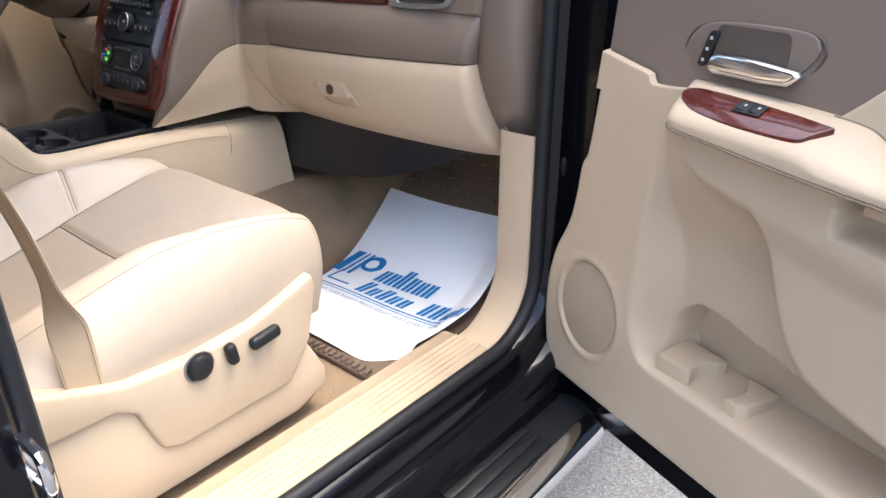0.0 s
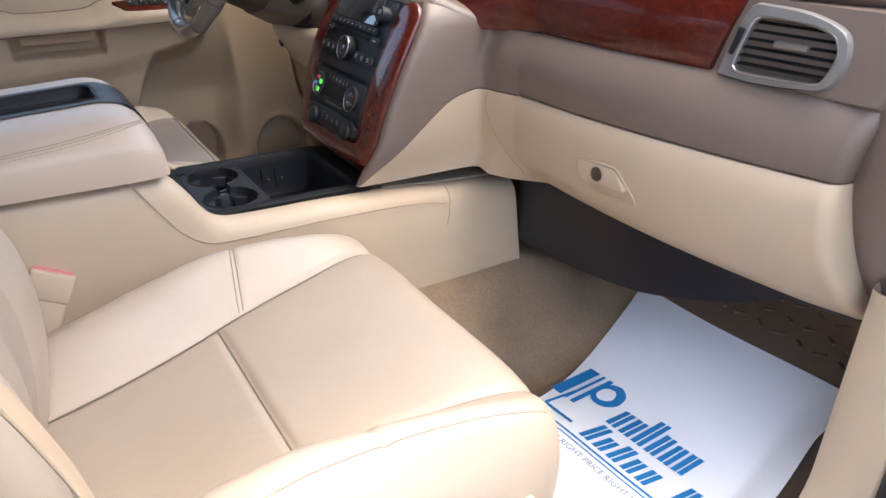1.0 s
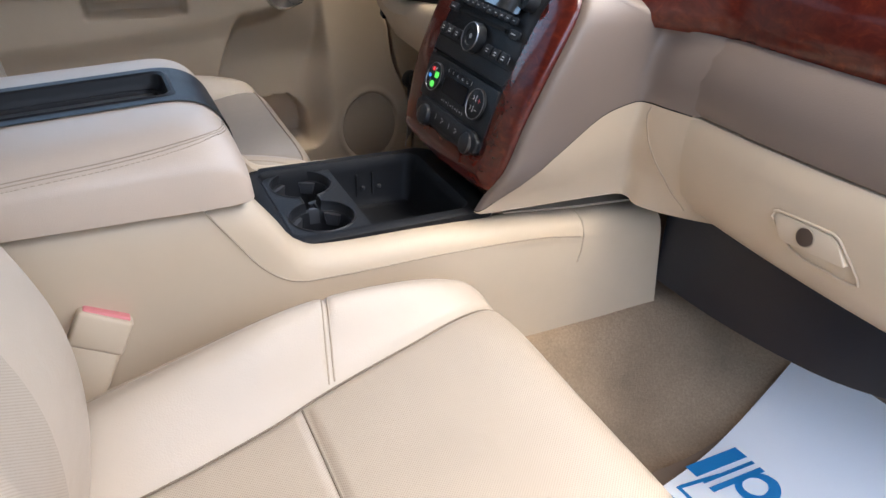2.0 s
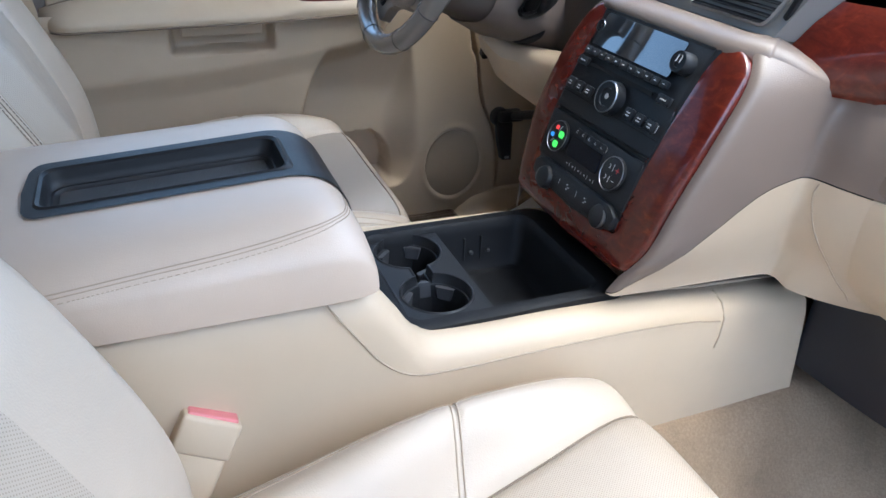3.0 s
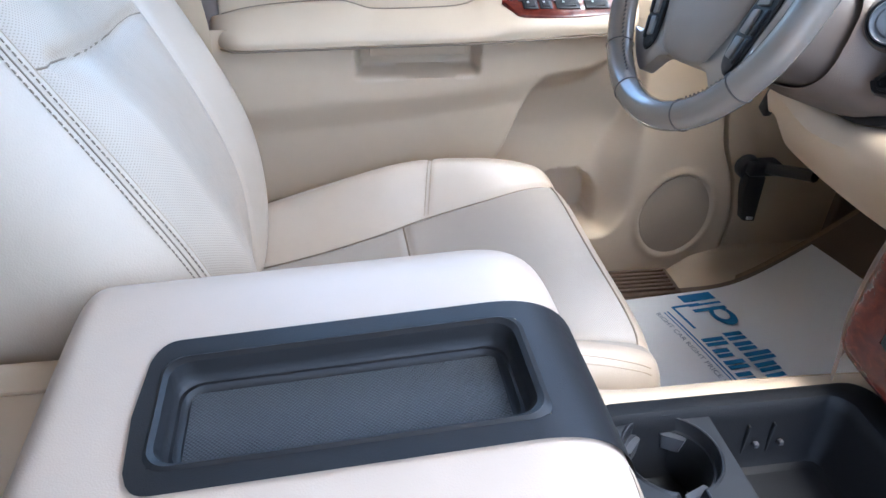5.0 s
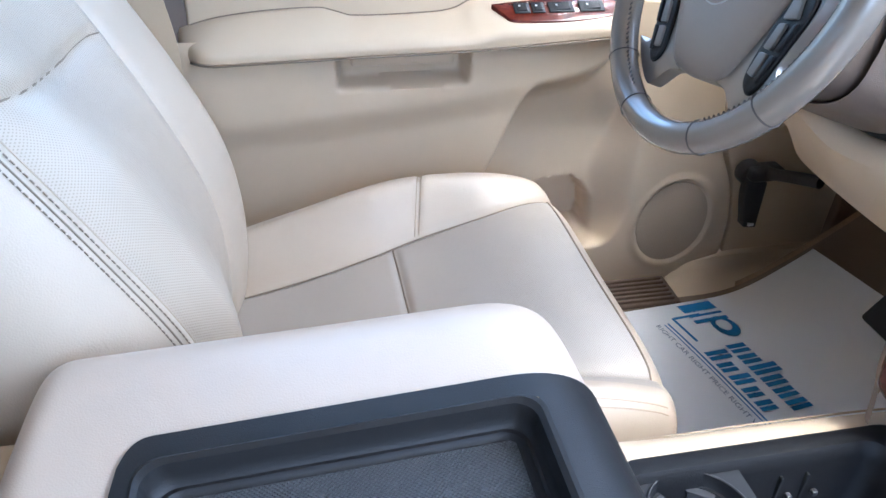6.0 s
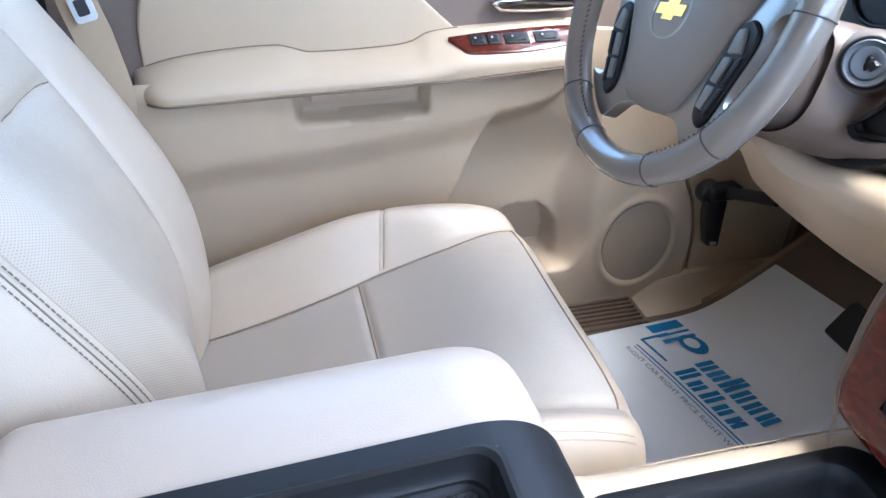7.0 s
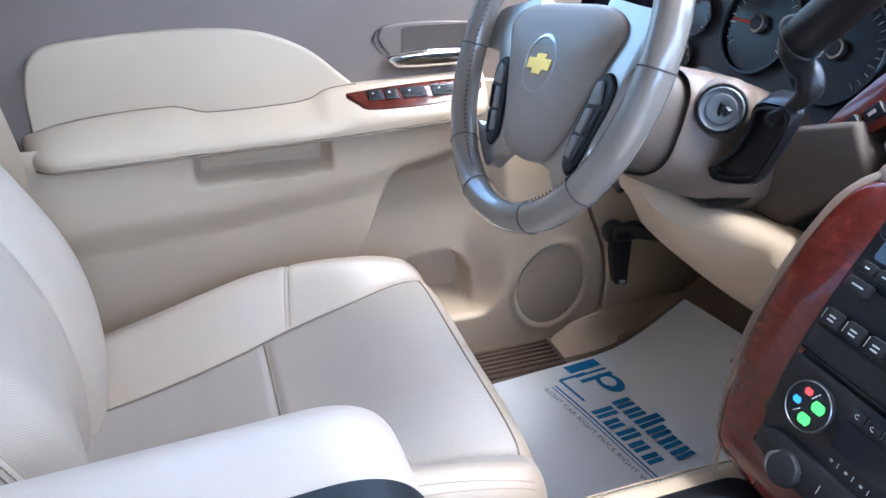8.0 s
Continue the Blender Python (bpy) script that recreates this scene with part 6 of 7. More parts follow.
def cushion_pt(p, y):
    yf = -0.048
    t = max(0.0, (y - (yf - 0.070)) / 0.070)
    nose = max(0.0, 1 - t**3.0) ** (1 / 2.8)
    w = 0.268 * (0.90 + 0.10 * max(0.0, 1 - max(0.0, (y - (yf - 0.16)) / 0.16) ** 3) ** 0.5)
    s = seat_s(y)
    a = abs(p)
    u = (s * a / 0.5 if a < 0.5 else s + (w - s) * (a - 0.5) / 0.5) * (1 if p > 0 else -1)
    base = curve([(-0.68, 0.735), (-0.58, 0.745), (-0.45, 0.768), (-0.33, 0.795), (-0.20, 0.820), (-0.12, 0.832), (-0.03, 0.826)], y)
    k = abs(u)
    bol = curve([(-0.66, 0.034), (-0.53, 0.056), (-0.46, 0.067), (-0.38, 0.077), (-0.30, 0.082), (-0.22, 0.076), (-0.13, 0.064), (-0.05, 0.046)], y) * ease(s - 0.005, s + 0.075, k)
    dish = -0.006 * math.cos(min(1.0, k / s) * math.pi / 2)
    puff = 0.006 * math.sin(math.pi * min(1.0, max(0.0, (k - s) / (w - s))))
    hi = base + bol + dish + puff
    groove = 0.006 * math.exp(-(((k - s) / 0.005) ** 2)) * ease(-0.06, -0.10, y)
    if k < s:
        groove = max(groove, 0.006 * math.exp(-(((y + 0.325 + 0.10 * (k * k)) / 0.005) ** 2)))
    else:
        groove = max(groove, 0.0035 * math.exp(-(((y + 0.292 - 0.22 * (k - s)) / 0.0045) ** 2)))
    lo = 0.672
    kk = k / w
    z = lo + (hi - lo) * nose * max(0.0, 1 - kk**5) ** (1 / 2.3) - groove
    tuck = 0.045 * ease(yf - 0.07, yf, y) * max(0.0, (hi - z) / (hi - lo))
    under = max(0.0, (hi - z) / (hi - lo) - 0.35) / 0.65
    return Vector((u * (1 - 0.07 * under * under), y - tuck, z))


def lumbar_z(p):
    """Height of the seam across the backrest, rising towards the inner bolster."""
    return 1.118 + 0.034 * ease(-0.05, 0.70, -p)


def back_pt(p, h):
    """Front of the backrest; h from 0 at its foot to 1 at its top."""
    z = 0.70 + 0.66 * h
    y0 = curve([(0.70, -0.530), (0.78, -0.512), (0.86, -0.508), (0.95, -0.522), (1.05, -0.562), (1.15, -0.612), (1.36, -0.725)], z)
    w = curve([(0.70, 0.175), (0.76, 0.208), (0.83, 0.240), (0.90, 0.264), (0.97, 0.272), (1.15, 0.258), (1.30, 0.235), (1.36, 0.19)], z)
    s = curve([(0.70, 0.11), (0.85, 0.12), (1.05, 0.145), (1.20, 0.15), (1.36, 0.14)], z)
    a = abs(p)
    u = (s * a / 0.5 if a < 0.5 else s + (w - s) * (a - 0.5) / 0.5) * (1 if p > 0 else -1)
    k = abs(u)
    rec = 0.034 * (1 - ease(0.05 * s, s + 0.40 * (w - s), k)) * (1 - 0.5 * ease(1.15, 1.35, z))
    side = 0.19 * (1 - max(0.0, 1 - (k / w) ** 5) ** (1 / 2.2))
    top = 0.10 * (1 - math.sqrt(max(0.0, 1 - ease(0.86, 1.0, h) ** 2)))
    k0 = s + 0.415 * (w - s) if p < 0 else 0.55 * s
    zs = lumbar_z(p)
    groove = 0.0045 * math.exp(-(((k - k0) / 0.005) ** 2))
    if k < k0:
        groove = max(groove, 0.008 * math.exp(-(((z - zs) / 0.006) ** 2)) * ease(k0 - 0.002, k0 - 0.018, k))
    lumbar = 0.016 * ease(zs, zs - 0.068, z) * ease(0.72, 0.95, z) * (1 - ease(k0 - 0.045, k0, k))
    return Vector((u, y0 - rec - side - top - groove + lumbar, z))


def build_seat(where, name, label, switches):
    HERE[0] = where
    st = thing(name, (0, -0.35, 0.50), label, "car seat", "front seats")
    nu, nv = 132, 150
    ia = 22 if name == "driver_seat" else 33
    pa = -1 + 2 * ia / nu
    roll = 0.925 if name == "driver_seat" else 0.965
    cush = part("cushion", sheet(lambda u, v: cushion_pt(-1 + 2 * u, -0.66 + 0.612 * v), nu, nv, 0.0, lambda u, v: not pa < -1 + 2 * u < 0.5 or v > roll), M_LEATHER, st, "cream leather cushion bolsters", sharp=2.5)
    part("cushion_insert", sheet(lambda u, v: cushion_pt(pa + (0.5 - pa) * u, -0.66 + 0.612 * v), 99 - ia, nv, 0.0, lambda u, v: v < roll), M_PERF_SKYGREY if name == "driver_seat" else M_PERF, st, "perforated leather insert", sharp=2.5)
    i0, i1 = (19, 83) if name == "driver_seat" else (50, 83)
    p0, p1 = -1 + 2 * i0 / 130, -1 + 2 * i1 / 130
    back = part("backrest", sheet(lambda u, v: back_pt(-1 + 2 * u, v), 130, 110, 0.0, lambda u, v: not p0 < -1 + 2 * u < p1), M_LEATHER, st, "cream leather backrest bolsters", sharp=2.5)
    part("backrest_insert", sheet(lambda u, v: back_pt(p0 + (p1 - p0) * u, v), i1 - i0, 110), M_PERF_BACK, st, "perforated leather insert", sharp=2.5)
    rear = sheet(lambda u, v: Vector((back_pt(-1 + 2 * u, v).x, min(back_pt(-1 + 2 * u, v).y - 0.001, back_pt(0.75, v).y - 0.175 - 0.02 * math.cos(math.pi * (u - 0.5))), back_pt(-1 + 2 * u, v).z)), 24, 20)
    part("back_panel", rear, M_PLASTIC, st)

    def seam(fn, pts, r=0.0010, lift=0.0004):
        return tube([fn(*q) + Vector((0, 0, lift)) for q in pts], r, 5)

    # stitched seams over the bolsters
    for sg in ((-1,) if name == "passenger_seat" else (1, -1)):
        for off in (-0.003, 0.003):
            pts = []
            for k in range(26):
                p = 0.515 + 0.455 * k / 25
                u = abs(cushion_pt(p, -0.29).x)
                pts.append((sg * p, -0.292 + 0.22 * (u - seat_s(-0.29)) + off))
            part("stitching", seam(cushion_pt, pts), M_SEAM, cush)
    part("stitching", seam(cushion_pt, [(0.80, -0.60 + 0.50 * k / 60) for k in range(61)], 0.0008, 0.0003), M_SEAM, cush)
    part("stitching", seam(cushion_pt, [(-0.80, -0.60 + 0.50 * k / 60) for k in range(61)], 0.0008, 0.0003), M_SEAM, cush)
    part("stitching", seam(cushion_pt, [(-0.83, -0.60 + 0.50 * k / 60) for k in range(61)], 0.0007, 0.0003), M_SEAM, cush)
    for sg in ((-1,) if name == "driver_seat" else ()):
        for pp in (0.742, 0.778):
            run = []
            for k in range(124):
                q0, q1 = (back_pt(sg * pp, 0.02 + 0.0076 * (k + e)) + Vector((sg * 0.0006, 0.0010, 0)) for e in (0.0, 0.70))
                run.append(tube([q0, (q0 + q1) / 2 + Vector((0, 0.0002, 0)), q1], 0.0007, 5))
            part("stitching", join(*run), M_SEAMLINE, back, kind="stuff")
        part("seam", tube([back_pt(sg * 0.760, 0.02 + 0.93 * k / 60) for k in range(61)], 0.0009, 5), M_SEAMLINE, back)
    # seams along the inserts
    for sg in (1, -1):
        if sg > 0 or name == "passenger_seat":
            part("seam", seam(cushion_pt, [(0.5 if sg > 0 else pa, -0.64 + 0.570 * k / 60) for k in range(61)], 0.0013, 0.0012), M_SEAMLINE, cush)
        if sg < 0 and name == "driver_seat":
            part("seam", tube([back_pt(p0, 0.05 + 0.90 * k / 60) + Vector((0, 0.0002, 0)) for k in range(61)], 0.0007, 5), M_SEAM, back)
    part("seam", seam(cushion_pt, [(-0.49 + 0.98 * k / 40, -0.325 - 0.10 * cushion_pt(-0.49 + 0.98 * k / 40, -0.325).x ** 2) for k in range(41)], 0.0013, 0.0012), M_SEAMLINE, cush)
    part("seam", seam(cushion_pt, [(-0.5 + k / 40, -0.66 + 0.612 * roll) for k in range(41)], 0.0012, 0.0004), M_SEAMLINE, cush)
    part("seam", tube([back_pt(q, (lumbar_z(q) - 0.70) / 0.66) + Vector((0, 0.0006, 0)) for q in (p0 + (p1 - 0.025 - p0) * k / 40 for k in range(41))], 0.0010, 5), M_SEAMLINE, back)
    # plastic base
    side = [(-0.135, 0.758), (-0.130, 0.735), (-0.150, 0.650), (-0.195, 0.590), (-0.385, 0.588), (-0.41, 0.600), (-0.425, 0.640), (-0.435, 0.672), (-0.46, 0.688), (-0.62, 0.692), (-0.68, 0.70), (-0.68, 0.775), (-0.58, 0.778), (-0.52, 0.752), (-0.44, 0.722), (-0.35, 0.714), (-0.25, 0.722)]
    for sx in (1, -1):
        b = part("side_cover", prism(side, "x", *sorted((sx * 0.236, sx * 0.274)), 0.007), M_PLASTIC, st, "cream plastic side cover")
        foot = [(-0.150, 0.640), (-0.118, 0.575), (-0.118, 0.545), (-0.18, 0.522), (-0.60, 0.522), (-0.66, 0.55), (-0.66, 0.70), (-0.40, 0.70), (-0.36, 0.60), (-0.20, 0.60)]
        part("rail_cover", prism(foot, "x", *sorted((sx * 0.226, sx * 0.266)), 0.008), M_PLASTIC, st, "cream seat rail cover")
        if sx > 0 and switches:
            k1 = part("lumbar_knob", lathe((0.273, -0.341, 0.698), (1, 0, 0), [(0, 0.019), (0.004, 0.019), (0.010, 0.0165), (0.013, 0.010), (0.013, 0)], 28), M_BLACK, b, "round black lumbar knob")
            part("ring", tube([(0.2745, -0.341 + 0.0215 * math.cos(t), 0.698 + 0.0215 * math.sin(t)) for t in (2 * math.pi * k / 30 for k in range(30))], 0.002, 6, True), M_SATIN, k1)
            part("recline_switch", box((0.282, -0.294, 0.698), (0.016, 0.016, 0.034), 0.006, 3, Matrix.Rotation(0.15, 4, "X")), M_BLACK, b)
            part("slide_switch", box((0.283, -0.238, 0.699), (0.016, 0.052, 0.020), 0.007, 3, Matrix.Rotation(0.12, 4, "X")), M_BLACK, b)
    part("pan", box((0, -0.36, 0.64), (0.44, 0.42, 0.10), 0.02), M_DARKTRIM, st)
    for sx in (1, -1):
        part("rail", box((sx * 0.20, -0.38, 0.54), (0.04, 0.52, 0.06), 0.006), M_DARKTRIM, st)
    HERE[0] = Matrix.Identity(4)
    return st


build_seat(Matrix.Translation((0.44, 0, 0)), "passenger_seat", "cream leather passenger seat with power seat switches", True)
build_seat(Matrix.Translation((-0.44, -0.064, -0.020)) @ Matrix.Diagonal((-1, 1, 1, 1)), "driver_seat", "cream leather driver seat with perforated inserts", True)

# ---- seat belts ----
bk = thing("belt_buckle", (0.225, -0.48, 0.74), "cream seat belt buckle with a red release button", "seat belt")
Rb = Matrix.Rotation(radians(-12), 4, "Y") @ Matrix.Rotation(radians(-27), 4, "X")
bt_ = Vector((0.156, -0.483, 0.846))
ax_ = Rb.to_3x3() @ Vector((0, 0, 1))
part("stem", box(bt_ - ax_ * 0.098, (0.028, 0.050, 0.13), 0.005, 3, Rb), M_PLASTIC, bk)
hd = part("buckle_head", box(bt_ - ax_ * 0.018, (0.031, 0.054, 0.038), 0.004, 3, Rb), M_PLASTIC, bk)
part("button", box(bt_ + ax_ * 0.0005, (0.022, 0.046, 0.006), 0.002, 3, Rb), M_BUCKLERED, hd, "red release button")
belt = thing("seat_belt", (0.70, -0.50, 0.70), "cream webbing belt hanging beside the passenger seat", "seat belt")


def strap(pts, w):
    P = smooth_path(pts, 8)
    return skin([[p + w * 0.5 * Vector(d) for d in ((0, 1, 0.25), (0, -1, -0.25))] for p in P], False, False)


bp_ = smooth_path([(0.700, -0.482, 0.725), (0.703, -0.484, 0.79), (0.702, -0.490, 0.86), (0.702, -0.500, 0.93), (0.706, -0.520, 1.01), (0.73, -0.58, 1.2), (0.76, -0.64, 1.45)], 8)
rings_b = []
for i, p in enumerate(bp_):
    k = ease(0.10, 0.42, i / (len(bp_) - 1))
    d = Vector((0.90 * k, 1.0 - 0.95 * k, 0.22 - 0.1 * k)).normalized()
    rings_b.append([p - d * 0.023, p + d * 0.023])
sb = skin(rings_b, False, False)
bmesh.ops.solidify(sb, geom=sb.faces[:], thickness=0.0015)
part("webbing", sb, M_WEBBING, belt)
for e in (0, 1):
    part("edge_stitch", tube([r[e] * 0.93 + r[1 - e] * 0.07 + Vector((0.0008, -0.0008, 0)) for r in rings_b], 0.0007, 5), M_SEAM, belt)
belt2 = thing("seat_belt", (-0.76, -0.72, 0.75), "cream webbing belt beside the driver seat", "seat belt")
sb = strap([(-0.715, -0.725, 0.735), (-0.722, -0.705, 0.84), (-0.738, -0.672, 0.965), (-0.757, -0.682, 1.06), (-0.772, -0.702, 1.15), (-0.78, -0.745, 1.5)], 0.046)
bmesh.ops.solidify(sb, geom=sb.faces[:], thickness=0.0015)
part("webbing", sb, M_WEBBING, belt2)
lp = Matrix.Translation((-0.7605, -0.692, 1.118)) @ Matrix.Rotation(radians(14), 4, "X") @ Matrix.Rotation(radians(-10), 4, "Y")
latch_pl = prism(rounded(-0.014, 0.014, -0.030, 0.016, 0.006), "x", -0.0016, 0.0016, 0.001)
slot_pl = prism(rounded(-0.0075, 0.0075, -0.022, -0.002, 0.003), "x", 0.0012, 0.0020)
for bm in (latch_pl, slot_pl):
    bmesh.ops.transform(bm, matrix=lp, verts=bm.verts[:])
pl_ = part("latch_plate", latch_pl, M_WHITEPL, belt2, "pale latch plate with a slot")
part("slot", slot_pl, M_DARKGREY, pl_)

# ---- floor mats ----
def mat_top(y):
    return floor_z(y) + 0.009


for sx, name in ((1, "passenger"), (-1, "driver")):
    fm = thing("rubber_mat", (sx * 0.47, 0.2, 0.50), "brown rubber floor mat with raised tread", "floor mat", "floor mats")
    x0, x1 = (0.325, 0.735) if sx > 0 else (-0.715, -0.27)
    y0, y1 = (-0.03, 0.60) if sx > 0 else (-0.06, 0.52)
    part("mat", sheet(lambda u, v: (x0 + (x1 - x0) * u, y0 + (y1 - y0) * v, floor_z(y0 + (y1 - y0) * v) + 0.008 + 0.003 * (ease(0.04, 0.0, u) + ease(0.96, 1.0, u) + ease(0.03, 0.0, v))), 60, 60, 0.006), M_MAT, fm)
    if sx > 0:
        for i in range(26):
            x = x0 + 0.01 + (x1 - x0 - 0.02) * i / 25
            part("edge_rib", box((x, y0 + 0.012, floor_z(y0) + 0.013), (0.008, 0.018, 0.008), 0.002, 1), M_MAT, fm)
        for i in range(11):
            for j in range(6):
                x, y = 0.34 + 0.036 * i, 0.47 + 0.022 * j
                if y < 0.49 and x < 0.68:
                    continue
                part("tread", box((x, y, floor_z(y) + 0.010), (0.022, 0.006, 0.005), 0.0015, 1, Matrix.Rotation(0.7 if (i + j) % 2 else -0.7, 4, "Z")), M_MAT, fm)


def paper(name, label, corners, bend, bow=0.0):
    """A paper mat laid over the rubber; corners: back left, back right, front right, front left."""
    t = thing(name, (*[sum(c[i] for c in corners) / 4 for i in (0, 1)], 0.505), label, "paper mat", "paper floor mats")
    bl, br, fr, fl = [Vector((*c, 0)) for c in corners]

    def at(u, v, lift=0.0):
        p = (bl * (1 - u) + br * u) * (1 - v) + (fl * (1 - u) + fr * u) * v
        z = mat_top(p.y) + 0.0045 + lift + bend(u, v)
        turn = 0.050 * ease(0.74, 1.0, u) ** 2 * (1 - v) ** 6
        return Vector((p.x + bow * u**4 * math.sin(math.pi * min(1.0, 0.06 + v * 1.15)), p.y + turn, z))

    part("sheet", sheet(lambda u, v: at(u, v), 60, 60), M_PAPER, t, "white paper")
    return t, at


pm, p_at = paper("paper_mat", "white paper floor mat with blue dealer print", [(0.385, -0.005), (0.716, 0.004), (0.708, 0.462), (0.300, 0.455)], lambda u, v: 0.027 * ease(0.86, 1.0, u) * ease(1.0, 0.75, v) * ease(0.0, 0.12, v) + 0.004 * math.sin(5 * u + 3 * v), 0.020)
dm, d_at = paper("paper_mat", "white paper floor mat with blue dealer print, beside the pedals", [(-0.676, -0.060), (-0.30, -0.02), (-0.345, 0.455), (-0.700, 0.405)], lambda u, v: 0.005 * math.sin(4 * u + 2 * v) + 0.004)


def flat_glyphs(text, shear=0.0, size=1.0, bold=0.0):
    """Letters of the built-in font as a flat mesh in x, y."""
    cu = bpy.data.curves.new("glyphs", "FONT")
    cu.body, cu.size, cu.shear, cu.offset = text, size, shear, bold
    cu.resolution_u = 3
    ob = bpy.data.objects.new("glyphs", cu)
    scene.collection.objects.link(ob)
    me = bpy.data.meshes.new_from_object(ob.evaluated_get(bpy.context.evaluated_depsgraph_get()))
    bm = bmesh.new()
    bm.from_mesh(me)
    bpy.data.objects.remove(ob)
    bpy.data.curves.remove(cu)
    bpy.data.meshes.remove(me)
    bmesh.ops.remove_doubles(bm, verts=bm.verts[:], dist=1e-5)
    return bm


def print_on(parent, org, ex, ey, zf):
    """Blue dealer print; org, ex, ey: the print's corner and axes on the sheet."""
    org, ex, ey = Vector(org), Vector(ex), Vector(ey)

    def lay(name, bm, mat, lift=0.0012, label=""):
        bmesh.ops.triangulate(bm, faces=bm.faces[:])
        for v in bm.verts:
            p = org + ex * v.co.x + ey * v.co.y
            v.co = Vector((p.x, p.y, zf(p.x, p.y) + lift))
        bm.normal_update()
        part(name, bm, mat, parent, label, kind="")

    def poly(pts):
        bm = bmesh.new()
        bm.faces.new([bm.verts.new((x, y, 0)) for x, y in pts])
        return bm

    def word(text, x, y, width, height, shear, bold, track=1.0):
        bm = flat_glyphs(text, shear, 1.0, bold)
        xs = [v.co.x for v in bm.verts]
        x0, x1, h = min(xs), max(xs), 0.70
        for v in bm.verts:
            v.co.x = x + (v.co.x - x0) / (x1 - x0) * width
            v.co.y = y + v.co.y / h * height
        return bm

    # monogram: slanted bar, outlined stem and foot, and a loop
    mx = -0.018
    lay("monogram_bar", poly([(mx, 0.040), (mx + 0.022, 0.040), (mx + 0.040, 0.120), (mx + 0.018, 0.120)]), M_BLUE)
    for pts in ([(0.030, 0.040), (0.036, 0.040), (0.054, 0.120), (0.048, 0.120)], [(0.020, 0.000), (0.085, 0.000), (0.086, 0.006), (0.021, 0.006)], [(0.020, 0.006), (0.026, 0.006), (0.040, 0.070), (0.034, 0.070)], [(0.044, 0.040), (0.053, 0.040), (0.071, 0.120), (0.062, 0.120)]):
        lay("monogram_line", poly([(x + mx, y) for x, y in pts]), M_BLUE)
    loop = [(mx + 0.082 + 0.0275 * math.cos(a) + 0.22 * 0.026 * math.sin(a), 0.094 + 0.026 * math.sin(a)) for a in (2 * math.pi * k / 32 for k in range(33))]
    core = [(mx + 0.078 + 0.0150 * math.cos(a) + 0.22 * 0.015 * math.sin(a), 0.094 + 0.015 * math.sin(a)) for a in (2 * math.pi * k / 32 for k in range(33))]
    lay("monogram_loop", skin([[(*p, 0), (*q, 0)] for p, q in zip(loop, core)], False, False), M_BLUE)
    # the name as slanted bars
    for x0, y0, pitch, spans in ((0.098, 0.050, 0.0262, ((0, 0.042), (1, 0.042), (2, 0.060), (3, 0.046), (4, 0.042), (5, 0.042))), (0.092, -0.008, 0.0285, ((0, 0.050), (1, 0.036), (2, 0.046), (3, 0.036), (4, 0.036), (6, 0.050), (7, 0.050), (8, 0.036), (9, 0.036)))):
        for k, h in spans:
            x = x0 + pitch * k
            for dx, w in ((0.0, 0.0095), (0.0122, 0.0085)):
                lay("print_bar", poly([(x + dx, y0), (x + dx + w, y0), (x + dx + w + 0.22 * h, y0 + h), (x + dx + 0.22 * h, y0 + h)]), M_BLUE)
    for y0, h in ((-0.020, 0.004), (-0.028, 0.0025)):
        lay("rule", skin([[(0.008 + 0.336 * k / 60, y0, 0), (0.009 + 0.336 * k / 60, y0 + h, 0)] for k in range(61)], False, False), M_BLUE)
    lay("tagline", word("RIGHT CAR RIGHT PRICE RIGHT WAY EVERY TIME", 0.004, -0.048, 0.345, 0.0115, 0.0, 0.0), M_GREYPRINT)


def mk_z(corners_at):
    """Height of the sheet at a place, by search over its grid."""
    pts = [(corners_at(u / 24, v / 24)) for u in range(25) for v in range(25)]

    def z(x, y):
        near = sorted(pts, key=lambda p: (p.x - x) ** 2 + (p.y - y) ** 2)[:4]
        w = [1 / ((p.x - x) ** 2 + (p.y - y) ** 2 + 1e-6) for p in near]
        return sum(a * p.z for a, p in zip(w, near)) / sum(w)
    return z


print_on(pm, (0.362, 0.174), (0.982, 0.085), (-0.085, 0.982), mk_z(p_at))
print_on(dm, (-0.648, 0.114), (0.985, 0.235), (-0.28, 0.76), mk_z(d_at))

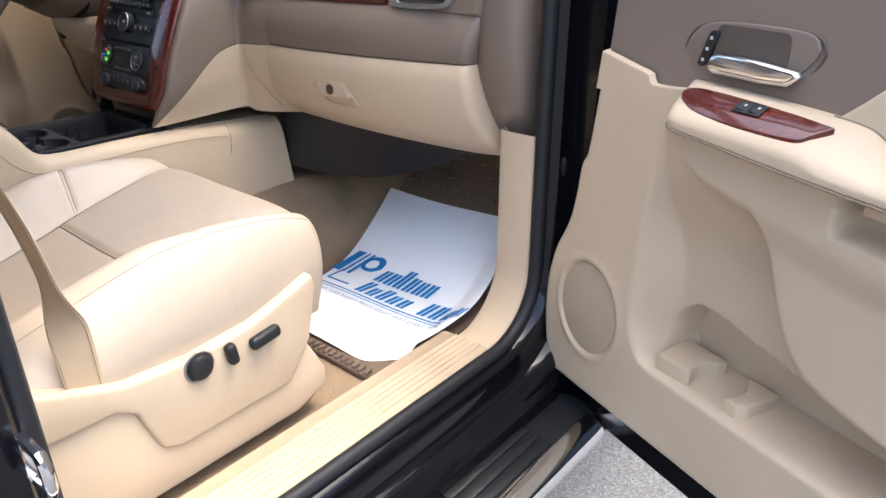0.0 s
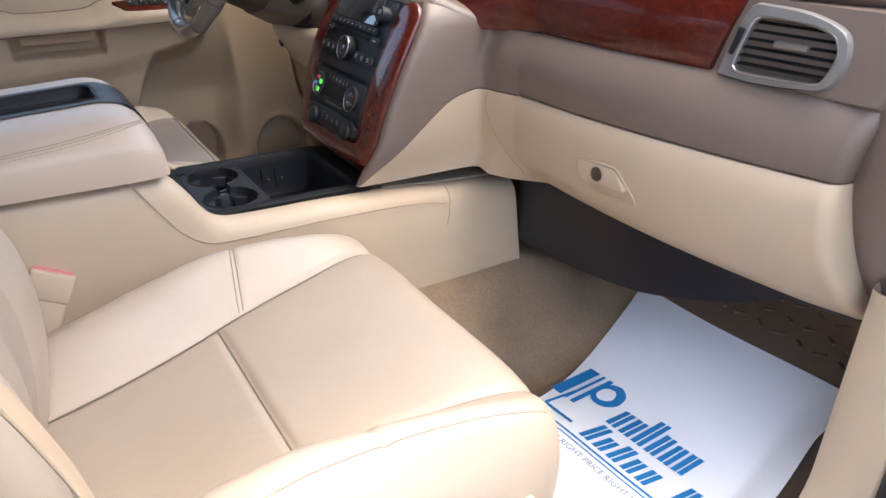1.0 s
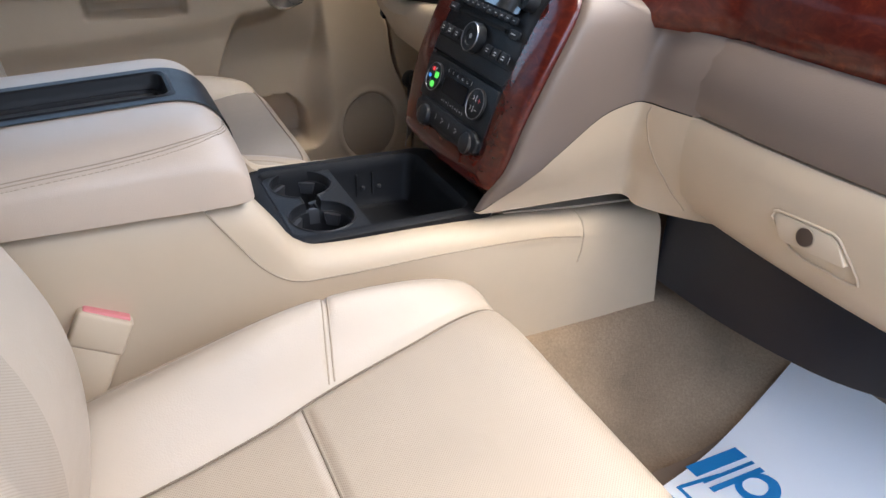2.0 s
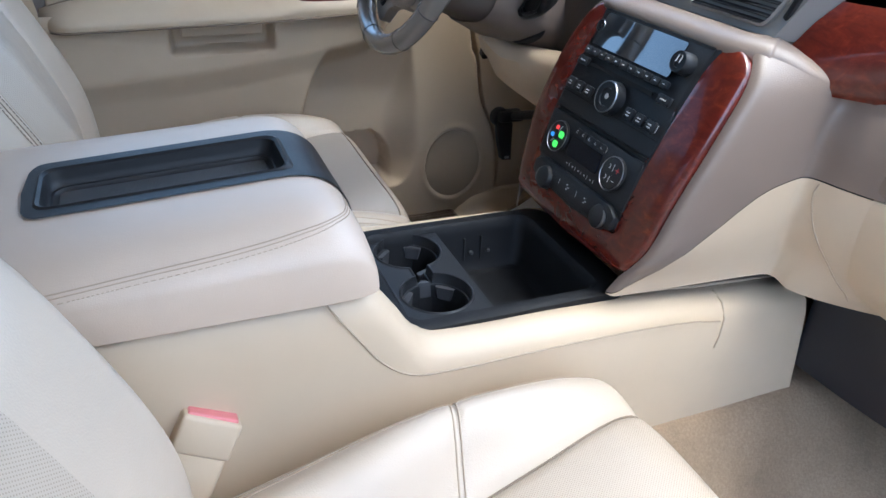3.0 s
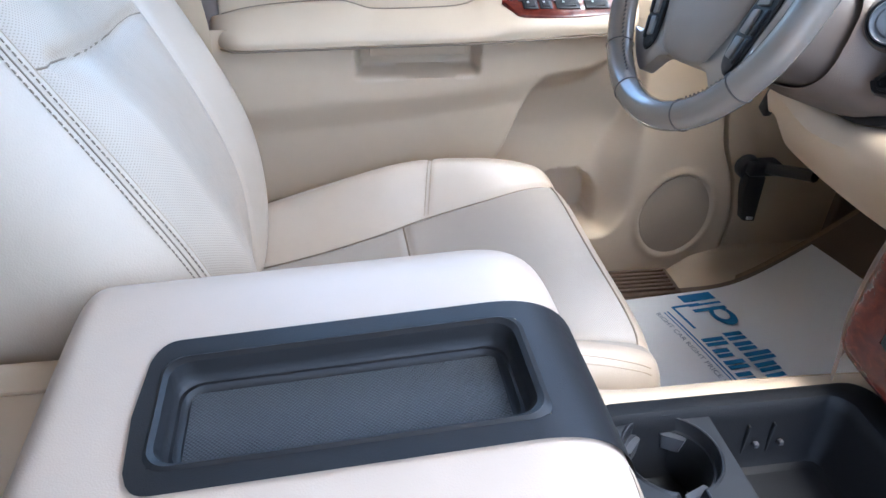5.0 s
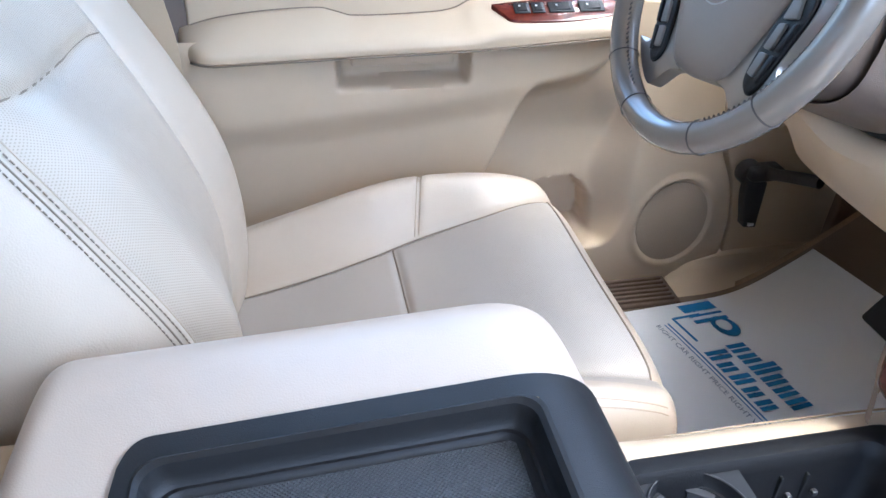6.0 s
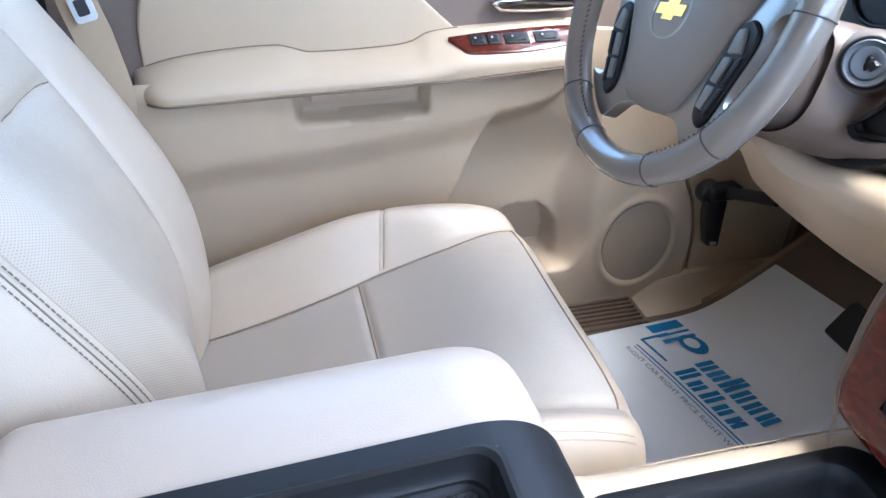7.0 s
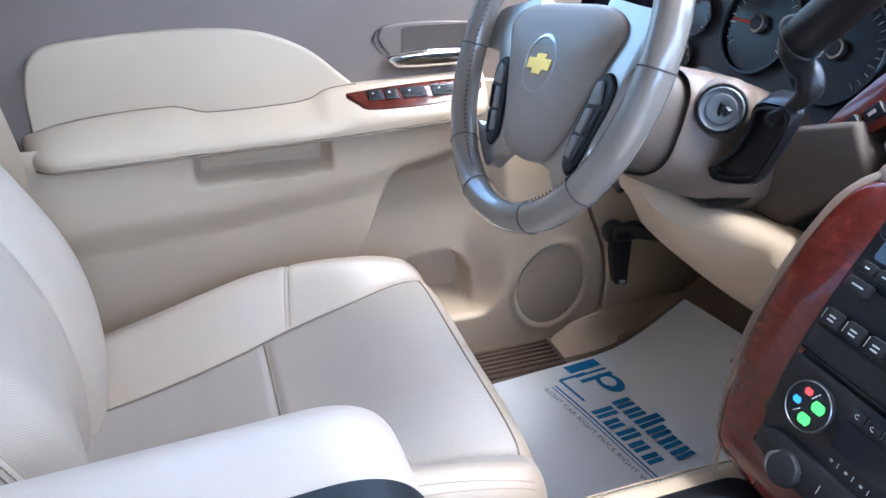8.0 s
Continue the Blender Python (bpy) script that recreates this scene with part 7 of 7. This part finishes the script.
# ---- footwell things on the driver side ----
rel = thing("bonnet_release", (-0.70, 0.25, 0.70), "black bonnet release lever on the kick panel", "lever")
part("bracket", join(bevelled(rod((-0.742, 0.245, 0.757), (-0.716, 0.245, 0.757), 0.022, 20), 0.004, 2), box((-0.716, 0.262, 0.764), (0.034, 0.060, 0.024), 0.006), tube(smooth_path([(-0.722, 0.262, 0.764), (-0.69, 0.268, 0.772), (-0.655, 0.275, 0.785), (-0.61, 0.285, 0.80)], 5), 0.011, 10, flat=0.8)), M_BLACK, rel)
hd_ = [[(x, y + sy * w * 0.5, z) for x, sy in ((-0.726, -1), (-0.704, -1), (-0.700, 1), (-0.722, 1))] for y, z, w in ((0.248, 0.752, 0.034), (0.249, 0.725, 0.034), (0.252, 0.700, 0.030), (0.256, 0.675, 0.024), (0.258, 0.660, 0.022))]
part("handle", bevelled(skin(hd_), 0.003, 2), M_BLACK, rel, "tapered black pull")
part("marking", box((-0.7015, 0.257, 0.668), (0.006, 0.010, 0.005)), M_WHITE, rel)
ped = thing("brake_pedal", (-0.47, 0.38, 0.55), "black ribbed brake pedal", "pedal")
part("pad", box((-0.44, 0.360, 0.645), (0.10, 0.020, 0.065), 0.006, 3, Matrix.Rotation(-0.6, 4, "X")), M_RUBBER, ped)
for k in range(4):
    part("rib", box((-0.44, 0.347 + 0.0085 * k, 0.634 + 0.014 * k), (0.086, 0.005, 0.005), 0.001, 1, Matrix.Rotation(-0.6, 4, "X")), M_RUBBER, ped)
part("arm", tube(smooth_path([(-0.44, 0.372, 0.65), (-0.44, 0.46, 0.72), (-0.44, 0.48, 0.85)], 5), 0.010), M_DARKTRIM, ped)
scuff = thing("sill_plate", (-0.75, 0.0, 0.50), "brown ribbed plastic sill strip at the driver door", "trim", kind="structure")
for k in range(6):
    part("ridge", box((-0.772 + 0.012 * k, -0.235, 0.510), (0.007, 0.78, 0.008), 0.003, 2), M_BROWNPL, scuff)
part("strip", box((-0.745, -0.235, 0.502), (0.09, 0.80, 0.012), 0.004), M_BROWNPL, scuff)
